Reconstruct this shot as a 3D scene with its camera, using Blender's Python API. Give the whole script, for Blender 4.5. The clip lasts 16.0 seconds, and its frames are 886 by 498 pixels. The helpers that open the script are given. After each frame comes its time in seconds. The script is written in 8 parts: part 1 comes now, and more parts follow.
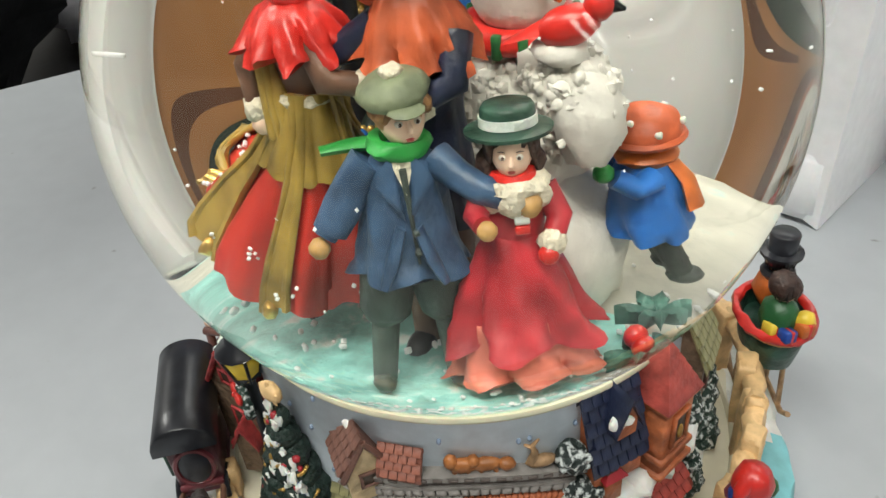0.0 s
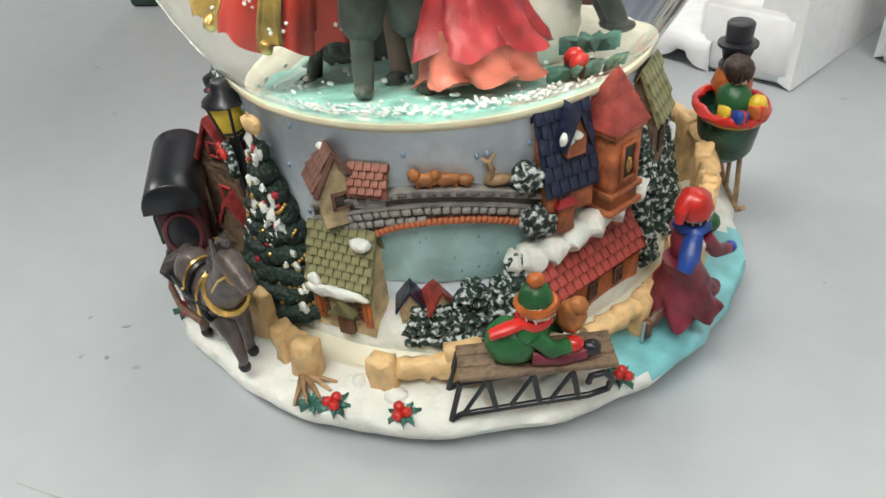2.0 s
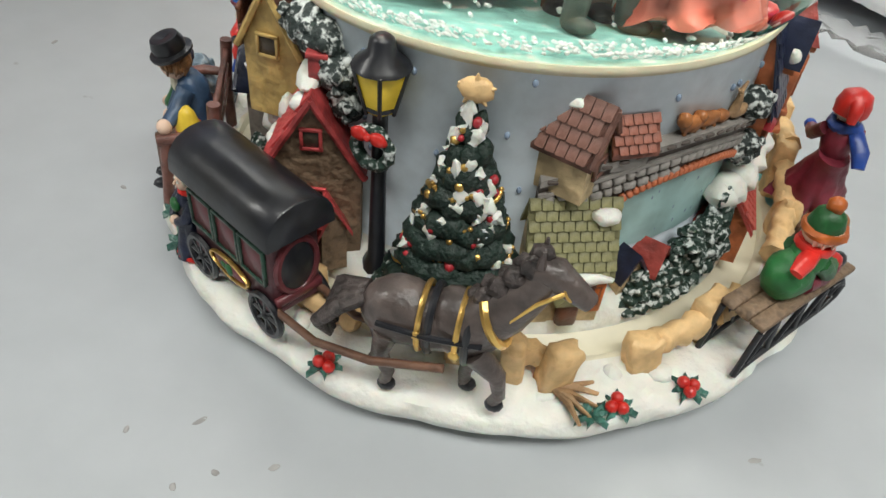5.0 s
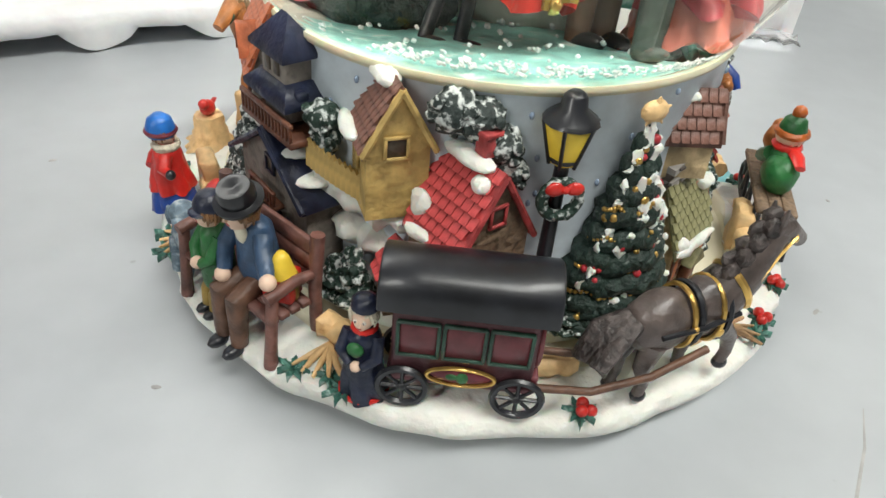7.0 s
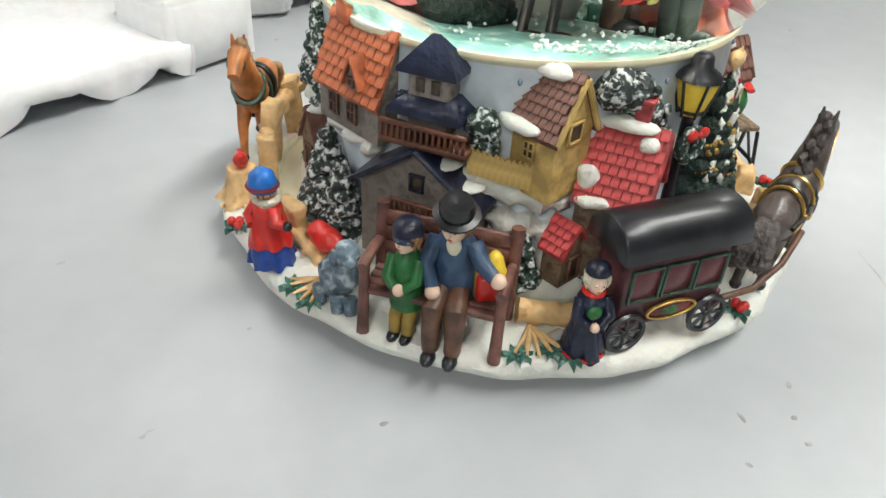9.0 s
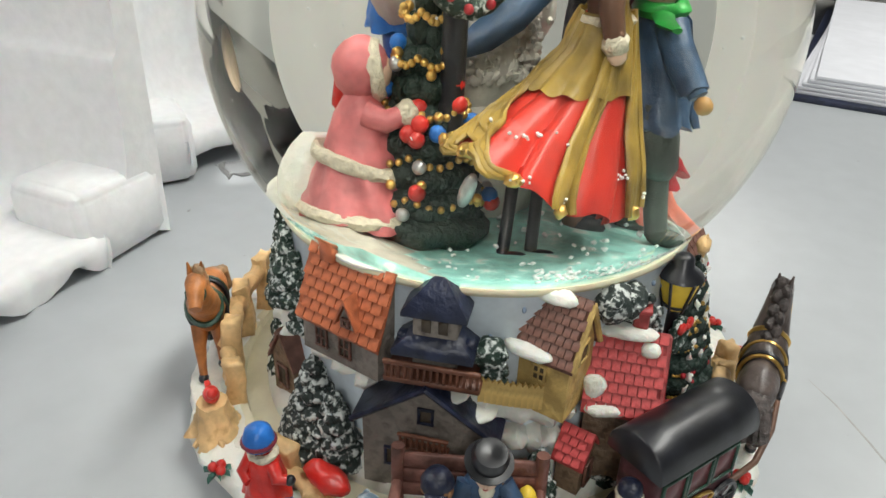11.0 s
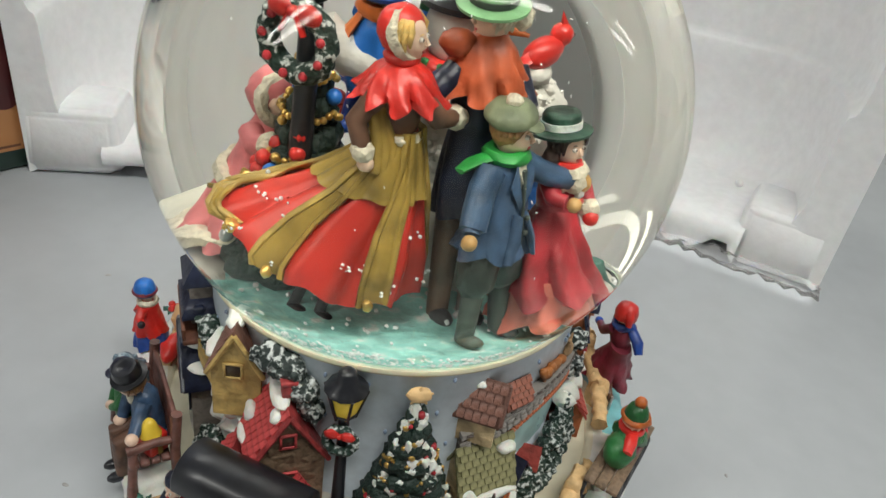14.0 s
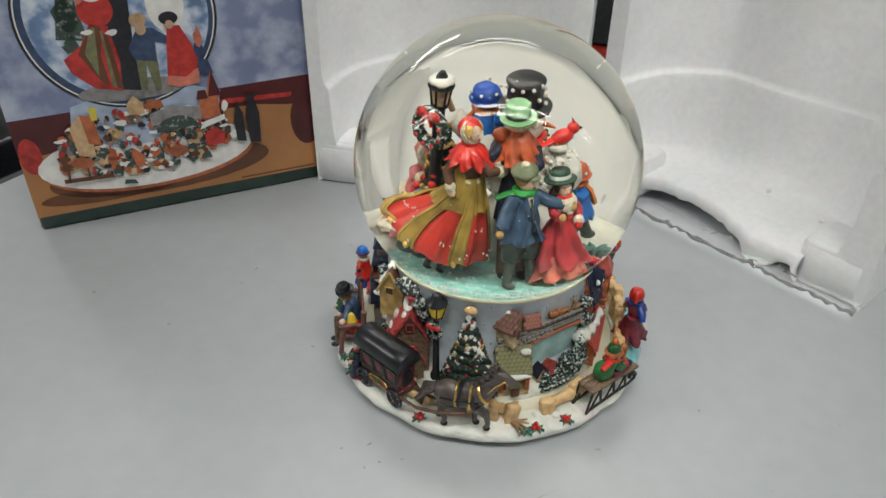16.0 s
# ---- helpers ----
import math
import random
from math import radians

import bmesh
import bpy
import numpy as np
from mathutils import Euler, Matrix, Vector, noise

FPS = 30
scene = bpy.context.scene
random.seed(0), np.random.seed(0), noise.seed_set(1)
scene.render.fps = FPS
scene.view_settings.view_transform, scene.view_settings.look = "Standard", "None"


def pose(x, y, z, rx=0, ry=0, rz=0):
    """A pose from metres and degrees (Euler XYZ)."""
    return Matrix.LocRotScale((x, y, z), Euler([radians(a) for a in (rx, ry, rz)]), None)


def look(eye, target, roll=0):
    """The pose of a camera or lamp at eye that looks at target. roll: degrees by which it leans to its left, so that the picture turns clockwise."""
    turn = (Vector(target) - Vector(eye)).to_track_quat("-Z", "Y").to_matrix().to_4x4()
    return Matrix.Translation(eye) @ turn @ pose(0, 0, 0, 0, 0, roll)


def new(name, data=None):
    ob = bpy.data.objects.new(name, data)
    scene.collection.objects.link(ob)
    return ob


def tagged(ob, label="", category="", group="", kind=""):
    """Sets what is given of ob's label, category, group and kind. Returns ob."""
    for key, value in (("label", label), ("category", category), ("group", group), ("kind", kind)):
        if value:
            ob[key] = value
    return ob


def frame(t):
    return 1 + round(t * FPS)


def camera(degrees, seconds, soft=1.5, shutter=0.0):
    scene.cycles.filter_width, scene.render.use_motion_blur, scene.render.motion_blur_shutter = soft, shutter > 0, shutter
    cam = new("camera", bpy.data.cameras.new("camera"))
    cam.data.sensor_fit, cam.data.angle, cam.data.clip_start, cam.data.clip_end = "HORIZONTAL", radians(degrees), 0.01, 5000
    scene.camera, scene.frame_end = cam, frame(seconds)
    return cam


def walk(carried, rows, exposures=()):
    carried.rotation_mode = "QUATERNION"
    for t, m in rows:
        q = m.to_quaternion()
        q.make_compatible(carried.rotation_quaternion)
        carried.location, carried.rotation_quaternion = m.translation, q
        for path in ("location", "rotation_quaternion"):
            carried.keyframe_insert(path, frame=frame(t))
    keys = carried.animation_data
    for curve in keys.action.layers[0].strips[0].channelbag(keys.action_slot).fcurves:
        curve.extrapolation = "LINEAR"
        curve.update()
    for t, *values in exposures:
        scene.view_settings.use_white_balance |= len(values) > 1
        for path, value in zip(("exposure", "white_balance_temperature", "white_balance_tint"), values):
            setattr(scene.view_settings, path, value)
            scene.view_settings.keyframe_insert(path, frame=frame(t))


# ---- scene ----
import functools
import itertools

cam = camera(62.4, 16.0, soft=1.5)
PATH = [
    (0.0, (0.0703, -0.0877, 0.1340), (-0.0088, 0.0039, 0.0454), -6.01),
    (0.5, (0.0751, -0.0757, 0.1309), (-0.0134, 0.0134, 0.0486), -7.08),
    (1.0, (0.0798, -0.0780, 0.1307), (-0.0159, 0.0119, 0.0582), -6.91),
    (1.5, (0.0883, -0.0980, 0.1201), (0.0016, -0.0054, 0.0401), -5.26),
    (2.0, (0.0937, -0.1109, 0.1055), (0.0143, -0.0211, 0.0154), -5.41),
    (2.5, (0.0981, -0.1125, 0.1018), (0.0261, -0.0252, 0.0033), -4.45),
    (3.0, (0.0966, -0.1142, 0.1034), (0.0304, -0.0252, 0.0024), -2.75),
    (3.5, (0.0826, -0.1216, 0.1035), (0.0218, -0.0282, 0.0031), -0.94),
    (4.0, (0.0490, -0.1264, 0.0986), (0.0012, -0.0265, -0.0025), 1.83),
    (4.2, (0.0353, -0.1264, 0.0965), (-0.0030, -0.0233, -0.0055), 3.04),
    (6.3, (-0.0541, -0.1298, 0.0950), (-0.0100, -0.0227, -0.0003), 5.72),
    (6.5, (-0.0634, -0.1233, 0.0947), (-0.0123, -0.0186, 0.0003), 5.40),
    (7.0, (-0.0881, -0.1047, 0.0951), (-0.0152, -0.0102, 0.0043), 5.57),
    (7.5, (-0.0820, -0.1052, 0.0938), (-0.0002, -0.0184, 0.0029), 5.39),
    (8.0, (-0.1018, -0.0943, 0.0944), (-0.0149, -0.0127, 0.0033), 4.94),
    (8.2, (-0.1148, -0.0864, 0.0944), (-0.0233, -0.0090, 0.0043), 4.83),
    (10.3, (-0.1557, -0.0319, 0.0952), (-0.0347, -0.0002, 0.0125), 2.43),
    (10.5, (-0.1563, -0.0304, 0.0998), (-0.0345, 0.0034, 0.0190), 2.38),
    (11.0, (-0.1390, -0.0313, 0.1148), (-0.0128, 0.0052, 0.0425), 2.00),
    (11.5, (-0.1389, -0.0342, 0.1262), (-0.0112, 0.0049, 0.0578), 2.60),
    (12.0, (-0.1397, -0.0483, 0.1297), (-0.0144, -0.0017, 0.0618), 4.54),
    (12.5, (-0.1101, -0.0683, 0.1306), (-0.0077, 0.0140, 0.0581), 3.19),
    (13.0, (-0.0703, -0.1078, 0.1340), (-0.0107, 0.0068, 0.0578), 3.16),
    (13.5, (-0.0628, -0.1149, 0.1334), (-0.0153, 0.0022, 0.0526), 7.64),
    (14.0, (-0.0394, -0.1369, 0.1438), (0.0038, -0.0180, 0.0632), 9.09),
    (14.5, (-0.0175, -0.1867, 0.1615), (0.0056, -0.0632, 0.0796), 8.37),
    (15.0, (-0.0075, -0.2252, 0.1915), (-0.0033, -0.1001, 0.1087), 7.08),
    (15.5, (-0.0021, -0.2435, 0.2079), (-0.0091, -0.1190, 0.1246), 2.89),
    (16.0, (0.0000, -0.2513, 0.2119), (-0.0099, -0.1265, 0.1293), 0.97),
]
walk(cam, [(t, look(eye, target, roll)) for t, eye, target, roll in PATH], exposures=[(0.0, -0.1), (1.0, 0.14), (2.0, -0.02), (3.5, -0.18), (6.5, 0.12), (8.0, 0.22), (10.5, 0.0), (12.0, -0.22), (13.5, -0.34), (14.4, -0.36), (15.2, -0.38), (16.0, -0.5)])

# ---------------------------------------------------------------- world and light
world = bpy.data.worlds.new("room_air")
scene.world = world
world.use_nodes = True
world.node_tree.nodes["Background"].inputs["Color"].default_value = (0.85, 0.9, 1.0, 1)
world.node_tree.nodes["Background"].inputs["Strength"].default_value = 0.03


def ceiling_lamp(x, y, z, turn, power):
    data = bpy.data.lights.new("ceiling_lamp_light", "AREA")
    data.shape, data.size, data.size_y, data.energy = "RECTANGLE", 2.0, 0.11, power
    data.color = (0.975, 0.975, 0.925)
    ob = new("ceiling_lamp_light", data)
    ob.matrix_world = pose(x, y, z, 0, 0, turn)
    return ob


# ---------------------------------------------------------------- materials
def mat(name, color, rough=0.5, metal=0.0, vary=0.25, scale=300.0, bump=0.25, second=None, mix=0.5, sharp=0.12, spec=0.5, coat=0.0,
        big=40.0, dist=0.0006, sss=0.0):
    """Paint or moulding with a broad and a fine variation; second: another colour in patches of the fine pattern."""
    m = bpy.data.materials.new(name)
    m.use_nodes = True
    nt = m.node_tree
    b = nt.nodes["Principled BSDF"]
    b.inputs["Roughness"].default_value = rough
    b.inputs["Metallic"].default_value = metal
    b.inputs["Specular IOR Level"].default_value = spec
    b.inputs["Coat Weight"].default_value = coat
    b.inputs["Coat Roughness"].default_value = 0.15
    if sss:
        b.inputs["Subsurface Weight"].default_value = sss
        b.inputs["Subsurface Scale"].default_value = 0.002
    co = nt.nodes.new("ShaderNodeTexCoord")
    n1 = nt.nodes.new("ShaderNodeTexNoise")
    n1.inputs["Scale"].default_value = scale
    n1.inputs["Detail"].default_value = 5
    n2 = nt.nodes.new("ShaderNodeTexNoise")
    n2.inputs["Scale"].default_value = big
    n2.inputs["Detail"].default_value = 3
    nt.links.new(co.outputs["Object"], n1.inputs["Vector"])
    nt.links.new(co.outputs["Object"], n2.inputs["Vector"])
    add = nt.nodes.new("ShaderNodeMath")
    add.operation = "ADD"
    nt.links.new(n1.outputs["Fac"], add.inputs[0])
    nt.links.new(n2.outputs["Fac"], add.inputs[1])
    ramp = nt.nodes.new("ShaderNodeMapRange")
    ramp.inputs["From Min"].default_value, ramp.inputs["From Max"].default_value = 0.7, 1.3
    if name.endswith("_paint"):
        ramp.inputs["From Min"].default_value, ramp.inputs["From Max"].default_value = 0.80, 1.20
        vary *= 1.25
    ramp.inputs["To Min"].default_value, ramp.inputs["To Max"].default_value = 1 - vary, 1 + vary
    nt.links.new(add.outputs[0], ramp.inputs["Value"])
    hsv = nt.nodes.new("ShaderNodeHueSaturation")
    hsv.inputs["Color"].default_value = (*color, 1)
    nt.links.new(ramp.outputs[0], hsv.inputs["Value"])
    out = hsv.outputs["Color"]
    if second:
        step = nt.nodes.new("ShaderNodeMapRange")
        step.inputs["From Min"].default_value, step.inputs["From Max"].default_value = mix - sharp / 2, mix + sharp / 2
        nt.links.new(n1.outputs["Fac"], step.inputs["Value"])
        mx = nt.nodes.new("ShaderNodeMix")
        mx.data_type = "RGBA"
        mx.inputs["B"].default_value = (*second, 1)
        nt.links.new(step.outputs[0], mx.inputs["Factor"])
        nt.links.new(out, mx.inputs["A"])
        out = mx.outputs["Result"]
    nt.links.new(out, b.inputs["Base Color"])
    if name.endswith("_paint") and bump >= 0.2:
        bump, dist = min(1.0, bump * 2.2), max(dist, 0.0009)
    if bump:
        bp = nt.nodes.new("ShaderNodeBump")
        bp.inputs["Strength"].default_value = bump
        bp.inputs["Distance"].default_value = dist
        nt.links.new(n1.outputs["Fac"], bp.inputs["Height"])
        nt.links.new(bp.outputs["Normal"], b.inputs["Normal"])
    return m


M_SNOW = mat("painted_snow", (0.80, 0.80, 0.74), 0.5, vary=0.08, scale=240, bump=0.8, big=60, dist=0.0016, sss=0.15)
M_CREAM = mat("cream_resin", (0.74, 0.70, 0.54), 0.4, vary=0.08, scale=200, bump=0.1)
M_ICE = mat("teal_ice_paint", (0.20, 0.52, 0.55), 0.3, vary=0.2, scale=160, bump=0.15, coat=0.3)
M_POND = mat("pale_teal_pond_paint", (0.33, 0.50, 0.49), 0.4, vary=0.2, scale=160, bump=0.15)
M_TERRACE = mat("dull_red_tile_paint", (0.33, 0.055, 0.042), 0.5, vary=0.35, scale=320, bump=0.4)
M_GLOBEICE = mat("mint_ice_paint", (0.30, 0.64, 0.59), 0.35, vary=0.25, scale=250, bump=0.4, second=(0.72, 0.80, 0.76), mix=0.62, sharp=0.1)
M_SKY = mat("pale_blue_drum_paint", (0.68, 0.76, 0.82), 0.5, vary=0.06, scale=380, bump=0.1)
M_DOT = mat("slate_blue_dab", (0.24, 0.31, 0.42), 0.5, vary=0.1, bump=0.0)
M_FENCE = mat("tan_wood_paint", (0.72, 0.48, 0.23), 0.5, vary=0.25, scale=220, bump=0.5, second=(0.42, 0.22, 0.08), mix=0.64, sharp=0.15)
M_TWIG = mat("twig_brown_paint", (0.36, 0.22, 0.11), 0.55, vary=0.35, scale=400, bump=0.6)
M_BLACK = mat("black_paint", (0.012, 0.013, 0.017), 0.35, vary=0.4, scale=200, bump=0.15, coat=0.2)
M_NAVY = mat("navy_paint", (0.013, 0.018, 0.042), 0.35, vary=0.4, scale=300, bump=0.3)
M_BLUE = mat("denim_blue_paint", (0.040, 0.082, 0.155), 0.4, vary=0.35, scale=260, bump=0.3)
M_BRIGHTBLUE = mat("bright_blue_paint", (0.02, 0.16, 0.55), 0.35, vary=0.2, scale=260, bump=0.2)
M_ROYAL = mat("royal_blue_paint", (0.015, 0.06, 0.30), 0.35, vary=0.3, scale=260, bump=0.2)
M_GREYBLUE = mat("grey_blue_fur_paint", (0.14, 0.20, 0.25), 0.5, vary=0.4, scale=500, bump=0.7, second=(0.45, 0.50, 0.52), mix=0.6, sharp=0.15)
M_RED = mat("bright_red_paint", (0.60, 0.025, 0.018), 0.35, vary=0.22, scale=200, bump=0.25, coat=0.2)
M_DRESSRED = mat("dress_red_paint", (0.58, 0.035, 0.02), 0.38, vary=0.35, scale=120, bump=0.2, second=(0.35, 0.012, 0.012), mix=0.60, sharp=0.3)
M_CRIMSON = mat("crimson_paint", (0.42, 0.025, 0.035), 0.4, vary=0.3, scale=160, bump=0.25)
M_CORAL = mat("coral_paint", (0.62, 0.17, 0.12), 0.4, vary=0.25, scale=160, bump=0.25)
M_BURGUNDY = mat("burgundy_paint", (0.17, 0.02, 0.035), 0.4, vary=0.35, scale=220, bump=0.25)
M_PLUM = mat("carriage_plum_paint", (0.085, 0.030, 0.036), 0.4, vary=0.35, scale=260, bump=0.2)
M_PLUM2 = mat("carriage_window_paint", (0.13, 0.028, 0.034), 0.3, vary=0.3, scale=260, bump=0.1)
M_PINK = mat("pink_paint", (0.66, 0.19, 0.20), 0.45, vary=0.25, scale=220, bump=0.3)
M_ORANGE = mat("orange_paint", (0.62, 0.15, 0.025), 0.4, vary=0.3, scale=260, bump=0.3)
M_RUST = mat("rust_scarf_paint", (0.42, 0.085, 0.03), 0.45, vary=0.35, scale=260, bump=0.3)
M_GREEN = mat("green_paint", (0.02, 0.13, 0.035), 0.4, vary=0.3, scale=260, bump=0.3)
M_BRIGHTGREEN = mat("bright_green_paint", (0.02, 0.26, 0.045), 0.4, vary=0.3, scale=260, bump=0.2)
M_DARKGREEN = mat("dark_green_paint", (0.02, 0.06, 0.04), 0.35, vary=0.4, scale=300, bump=0.3)
M_SAGE = mat("sage_cap_paint", (0.17, 0.20, 0.12), 0.5, vary=0.3, scale=300, bump=0.3)
M_HATGREEN = mat("pale_green_hat_paint", (0.22, 0.44, 0.22), 0.4, vary=0.2, scale=300, bump=0.2)
M_TROUSER = mat("grey_green_trouser_paint", (0.05, 0.065, 0.055), 0.5, vary=0.4, scale=300, bump=0.3)
M_GOLDCLOTH = mat("olive_gold_cloth_paint", (0.33, 0.22, 0.045), 0.38, vary=0.4, scale=180, bump=0.35)
M_GOLD = mat("gold_paint", (0.75, 0.48, 0.14), 0.28, metal=0.85, vary=0.25, scale=300, bump=0.2)
M_SKIN = mat("flesh_paint", (0.80, 0.57, 0.43), 0.5, vary=0.1, scale=200, bump=0.1)
M_MITT = mat("ochre_glove_paint", (0.50, 0.29, 0.10), 0.5, vary=0.2, scale=300, bump=0.2)
M_HAIR = mat("brown_hair_paint", (0.32, 0.16, 0.065), 0.5, vary=0.4, scale=600, bump=0.6)
M_DARKHAIR = mat("dark_hair_paint", (0.05, 0.025, 0.018), 0.5, vary=0.4, scale=600, bump=0.6)
M_BLOND = mat("blond_hair_paint", (0.68, 0.45, 0.14), 0.5, vary=0.3, scale=600, bump=0.6)
M_FUR = mat("cream_fur_trim", (0.72, 0.66, 0.52), 0.7, vary=0.2, scale=900, bump=1.0, dist=0.001)
M_WHITEFUR = mat("white_snowman_plaster", (0.74, 0.72, 0.66), 0.6, vary=0.1, scale=320, bump=0.6, dist=0.001)
M_BROWN = mat("brown_coat_paint", (0.13, 0.065, 0.04), 0.45, vary=0.35, scale=260, bump=0.3)
M_BENCH = mat("bench_brown_paint", (0.16, 0.07, 0.055), 0.45, vary=0.4, scale=260, bump=0.4)
M_HORSE = mat("grey_brown_horse_paint", (0.085, 0.066, 0.06), 0.38, vary=0.45, scale=260, bump=0.4, coat=0.2)
M_MANE = mat("horse_mane_paint", (0.06, 0.048, 0.045), 0.45, vary=0.5, scale=700, bump=1.0, dist=0.001)
M_CHESTNUT = mat("chestnut_horse_paint", (0.36, 0.13, 0.035), 0.42, vary=0.4, scale=260, bump=0.4)
M_YELLOW = mat("lantern_yellow_paint", (0.78, 0.55, 0.05), 0.4, vary=0.12, scale=260, bump=0.1)
M_PINE = mat("snow_brushed_pine", (0.018, 0.045, 0.032), 0.55, vary=0.4, scale=900, bump=1.0, second=(0.66, 0.70, 0.68), mix=0.57, sharp=0.1, dist=0.001)
M_BUSH = mat("snow_brushed_bush", (0.022, 0.035, 0.032), 0.55, vary=0.4, scale=800, bump=1.0, second=(0.66, 0.70, 0.68), mix=0.55, sharp=0.1, dist=0.001)
M_TREE = mat("christmas_tree_green", (0.012, 0.030, 0.022), 0.5, vary=0.45, scale=900, bump=1.0, dist=0.001)
M_HOLLY = mat("holly_leaf_paint", (0.05, 0.17, 0.13), 0.45, vary=0.4, scale=500, bump=0.5, second=(0.50, 0.60, 0.56), mix=0.66, sharp=0.12)
M_STONE = mat("stone_wall_paint", (0.24, 0.16, 0.10), 0.6, vary=0.4, scale=500, bump=0.9, second=(0.12, 0.08, 0.05), mix=0.58, sharp=0.2, dist=0.001)
M_GREYWALL = mat("grey_chalet_wall_paint", (0.25, 0.22, 0.19), 0.6, vary=0.35, scale=350, bump=0.6, second=(0.11, 0.09, 0.08), mix=0.6, sharp=0.2)
M_YELLOWWALL = mat("yellow_house_paint", (0.55, 0.38, 0.13), 0.55, vary=0.25, scale=320, bump=0.5)
M_CREAMWALL = mat("cream_wall_paint", (0.58, 0.44, 0.25), 0.55, vary=0.3, scale=320, bump=0.5)
M_ORANGEWALL = mat("orange_wall_paint", (0.48, 0.14, 0.05), 0.5, vary=0.3, scale=320, bump=0.5)
M_REDTILE = mat("red_tile_paint", (0.46, 0.06, 0.06), 0.5, vary=0.35, scale=320, bump=0.4)
M_BRICKTILE = mat("orange_tile_paint", (0.42, 0.12, 0.05), 0.5, vary=0.35, scale=320, bump=0.4)
M_BROWNTILE = mat("brown_tile_paint", (0.16, 0.075, 0.055), 0.5, vary=0.35, scale=320, bump=0.4)
M_SHEDTILE = mat("rust_brown_tile_paint", (0.24, 0.085, 0.055), 0.5, vary=0.35, scale=320, bump=0.4)
M_OLIVETILE = mat("olive_tile_paint", (0.20, 0.19, 0.09), 0.5, vary=0.35, scale=320, bump=0.4)
M_GREYSTONE = mat("grey_bridge_stone", (0.27, 0.25, 0.23), 0.6, vary=0.35, scale=400, bump=0.7)
M_GROUT = mat("dark_joint_wash", (0.10, 0.08, 0.07), 0.7, vary=0.3, scale=400, bump=0.4)
M_WINDOW = mat("dark_window_paint", (0.06, 0.045, 0.03), 0.4, vary=0.4, scale=400, bump=0.2)
M_DOORBROWN = mat("door_brown_paint", (0.15, 0.055, 0.03), 0.45, vary=0.3, scale=300, bump=0.3)
M_SILVER = mat("silver_paint", (0.55, 0.56, 0.57), 0.3, metal=0.7, vary=0.2, scale=300, bump=0.2)
M_BANK = mat("dull_snow_bank", (0.50, 0.49, 0.42), 0.6, vary=0.2, scale=300, bump=0.6, second=(0.36, 0.54, 0.50), mix=0.68, sharp=0.1)
M_EYEWHITE = mat("eye_white_dab", (0.74, 0.70, 0.64), 0.4, vary=0.05, bump=0.0)
M_LIP = mat("lip_dab", (0.50, 0.10, 0.09), 0.4, vary=0.15, bump=0.0)
M_BROW = mat("dark_brown_dab", (0.055, 0.030, 0.020), 0.4, vary=0.2, bump=0.0)
M_FLAKE = mat("white_flakes", (0.85, 0.87, 0.88), 0.3, vary=0.1, scale=300, bump=0.0)
M_GASKET = mat("milky_seal", (0.60, 0.58, 0.42), 0.3, vary=0.12, scale=300, bump=0.2, sss=0.2)
M_FOAM = mat("white_polystyrene", (0.87, 0.87, 0.88), 0.6, vary=0.05, scale=260, bump=0.3, big=25, dist=0.0008, sss=0.1)
M_CLEAR = mat("carton_green", (0.035, 0.07, 0.055), 0.35, vary=0.2, scale=80, bump=0.05)


def grey_table():
    m = mat("grey_white_laminate", (0.435, 0.458, 0.476), 0.36, vary=0.05, scale=90, bump=0.03, big=6, dist=0.0004)
    nt = m.node_tree
    b = nt.nodes["Principled BSDF"]
    co = nt.nodes.new("ShaderNodeTexCoord")
    # scuffs: thin warped rings, and small dark specks
    w = nt.nodes.new("ShaderNodeTexNoise")
    w.inputs["Scale"].default_value = 150
    nt.links.new(co.outputs["Object"], w.inputs["Vector"])
    sp = nt.nodes.new("ShaderNodeMapRange")
    sp.inputs["From Min"].default_value, sp.inputs["From Max"].default_value = 0.745, 0.80
    sp.inputs["To Max"].default_value = 0.75
    nt.links.new(w.outputs["Fac"], sp.inputs["Value"])
    mx = nt.nodes.new("ShaderNodeMix")
    mx.data_type = "RGBA"
    mx.inputs["B"].default_value = (0.20, 0.19, 0.18, 1)
    old = b.inputs["Base Color"].links[0].from_socket
    nt.links.new(sp.outputs[0], mx.inputs["Factor"])
    nt.links.new(old, mx.inputs["A"])
    nt.links.new(mx.outputs["Result"], b.inputs["Base Color"])
    return m


M_TABLE = grey_table()


def water_glass():
    m = bpy.data.materials.new("clear_water_in_glass")
    m.use_nodes = True
    nt = m.node_tree
    nt.nodes.remove(nt.nodes["Principled BSDF"])
    g = nt.nodes.new("ShaderNodeBsdfGlass")
    g.inputs["IOR"].default_value = 1.34
    g.inputs["Roughness"].default_value = 0.0
    g.inputs["Color"].default_value = (0.972, 0.964, 0.910, 1)
    nt.links.new(g.outputs[0], nt.nodes["Material Output"].inputs["Surface"])
    return m


M_WATER = water_glass()


# ---------------------------------------------------------------- mesh helpers
def paint(verts, mi):
    for f in {f for v in verts for f in v.link_faces}:
        f.material_index = mi


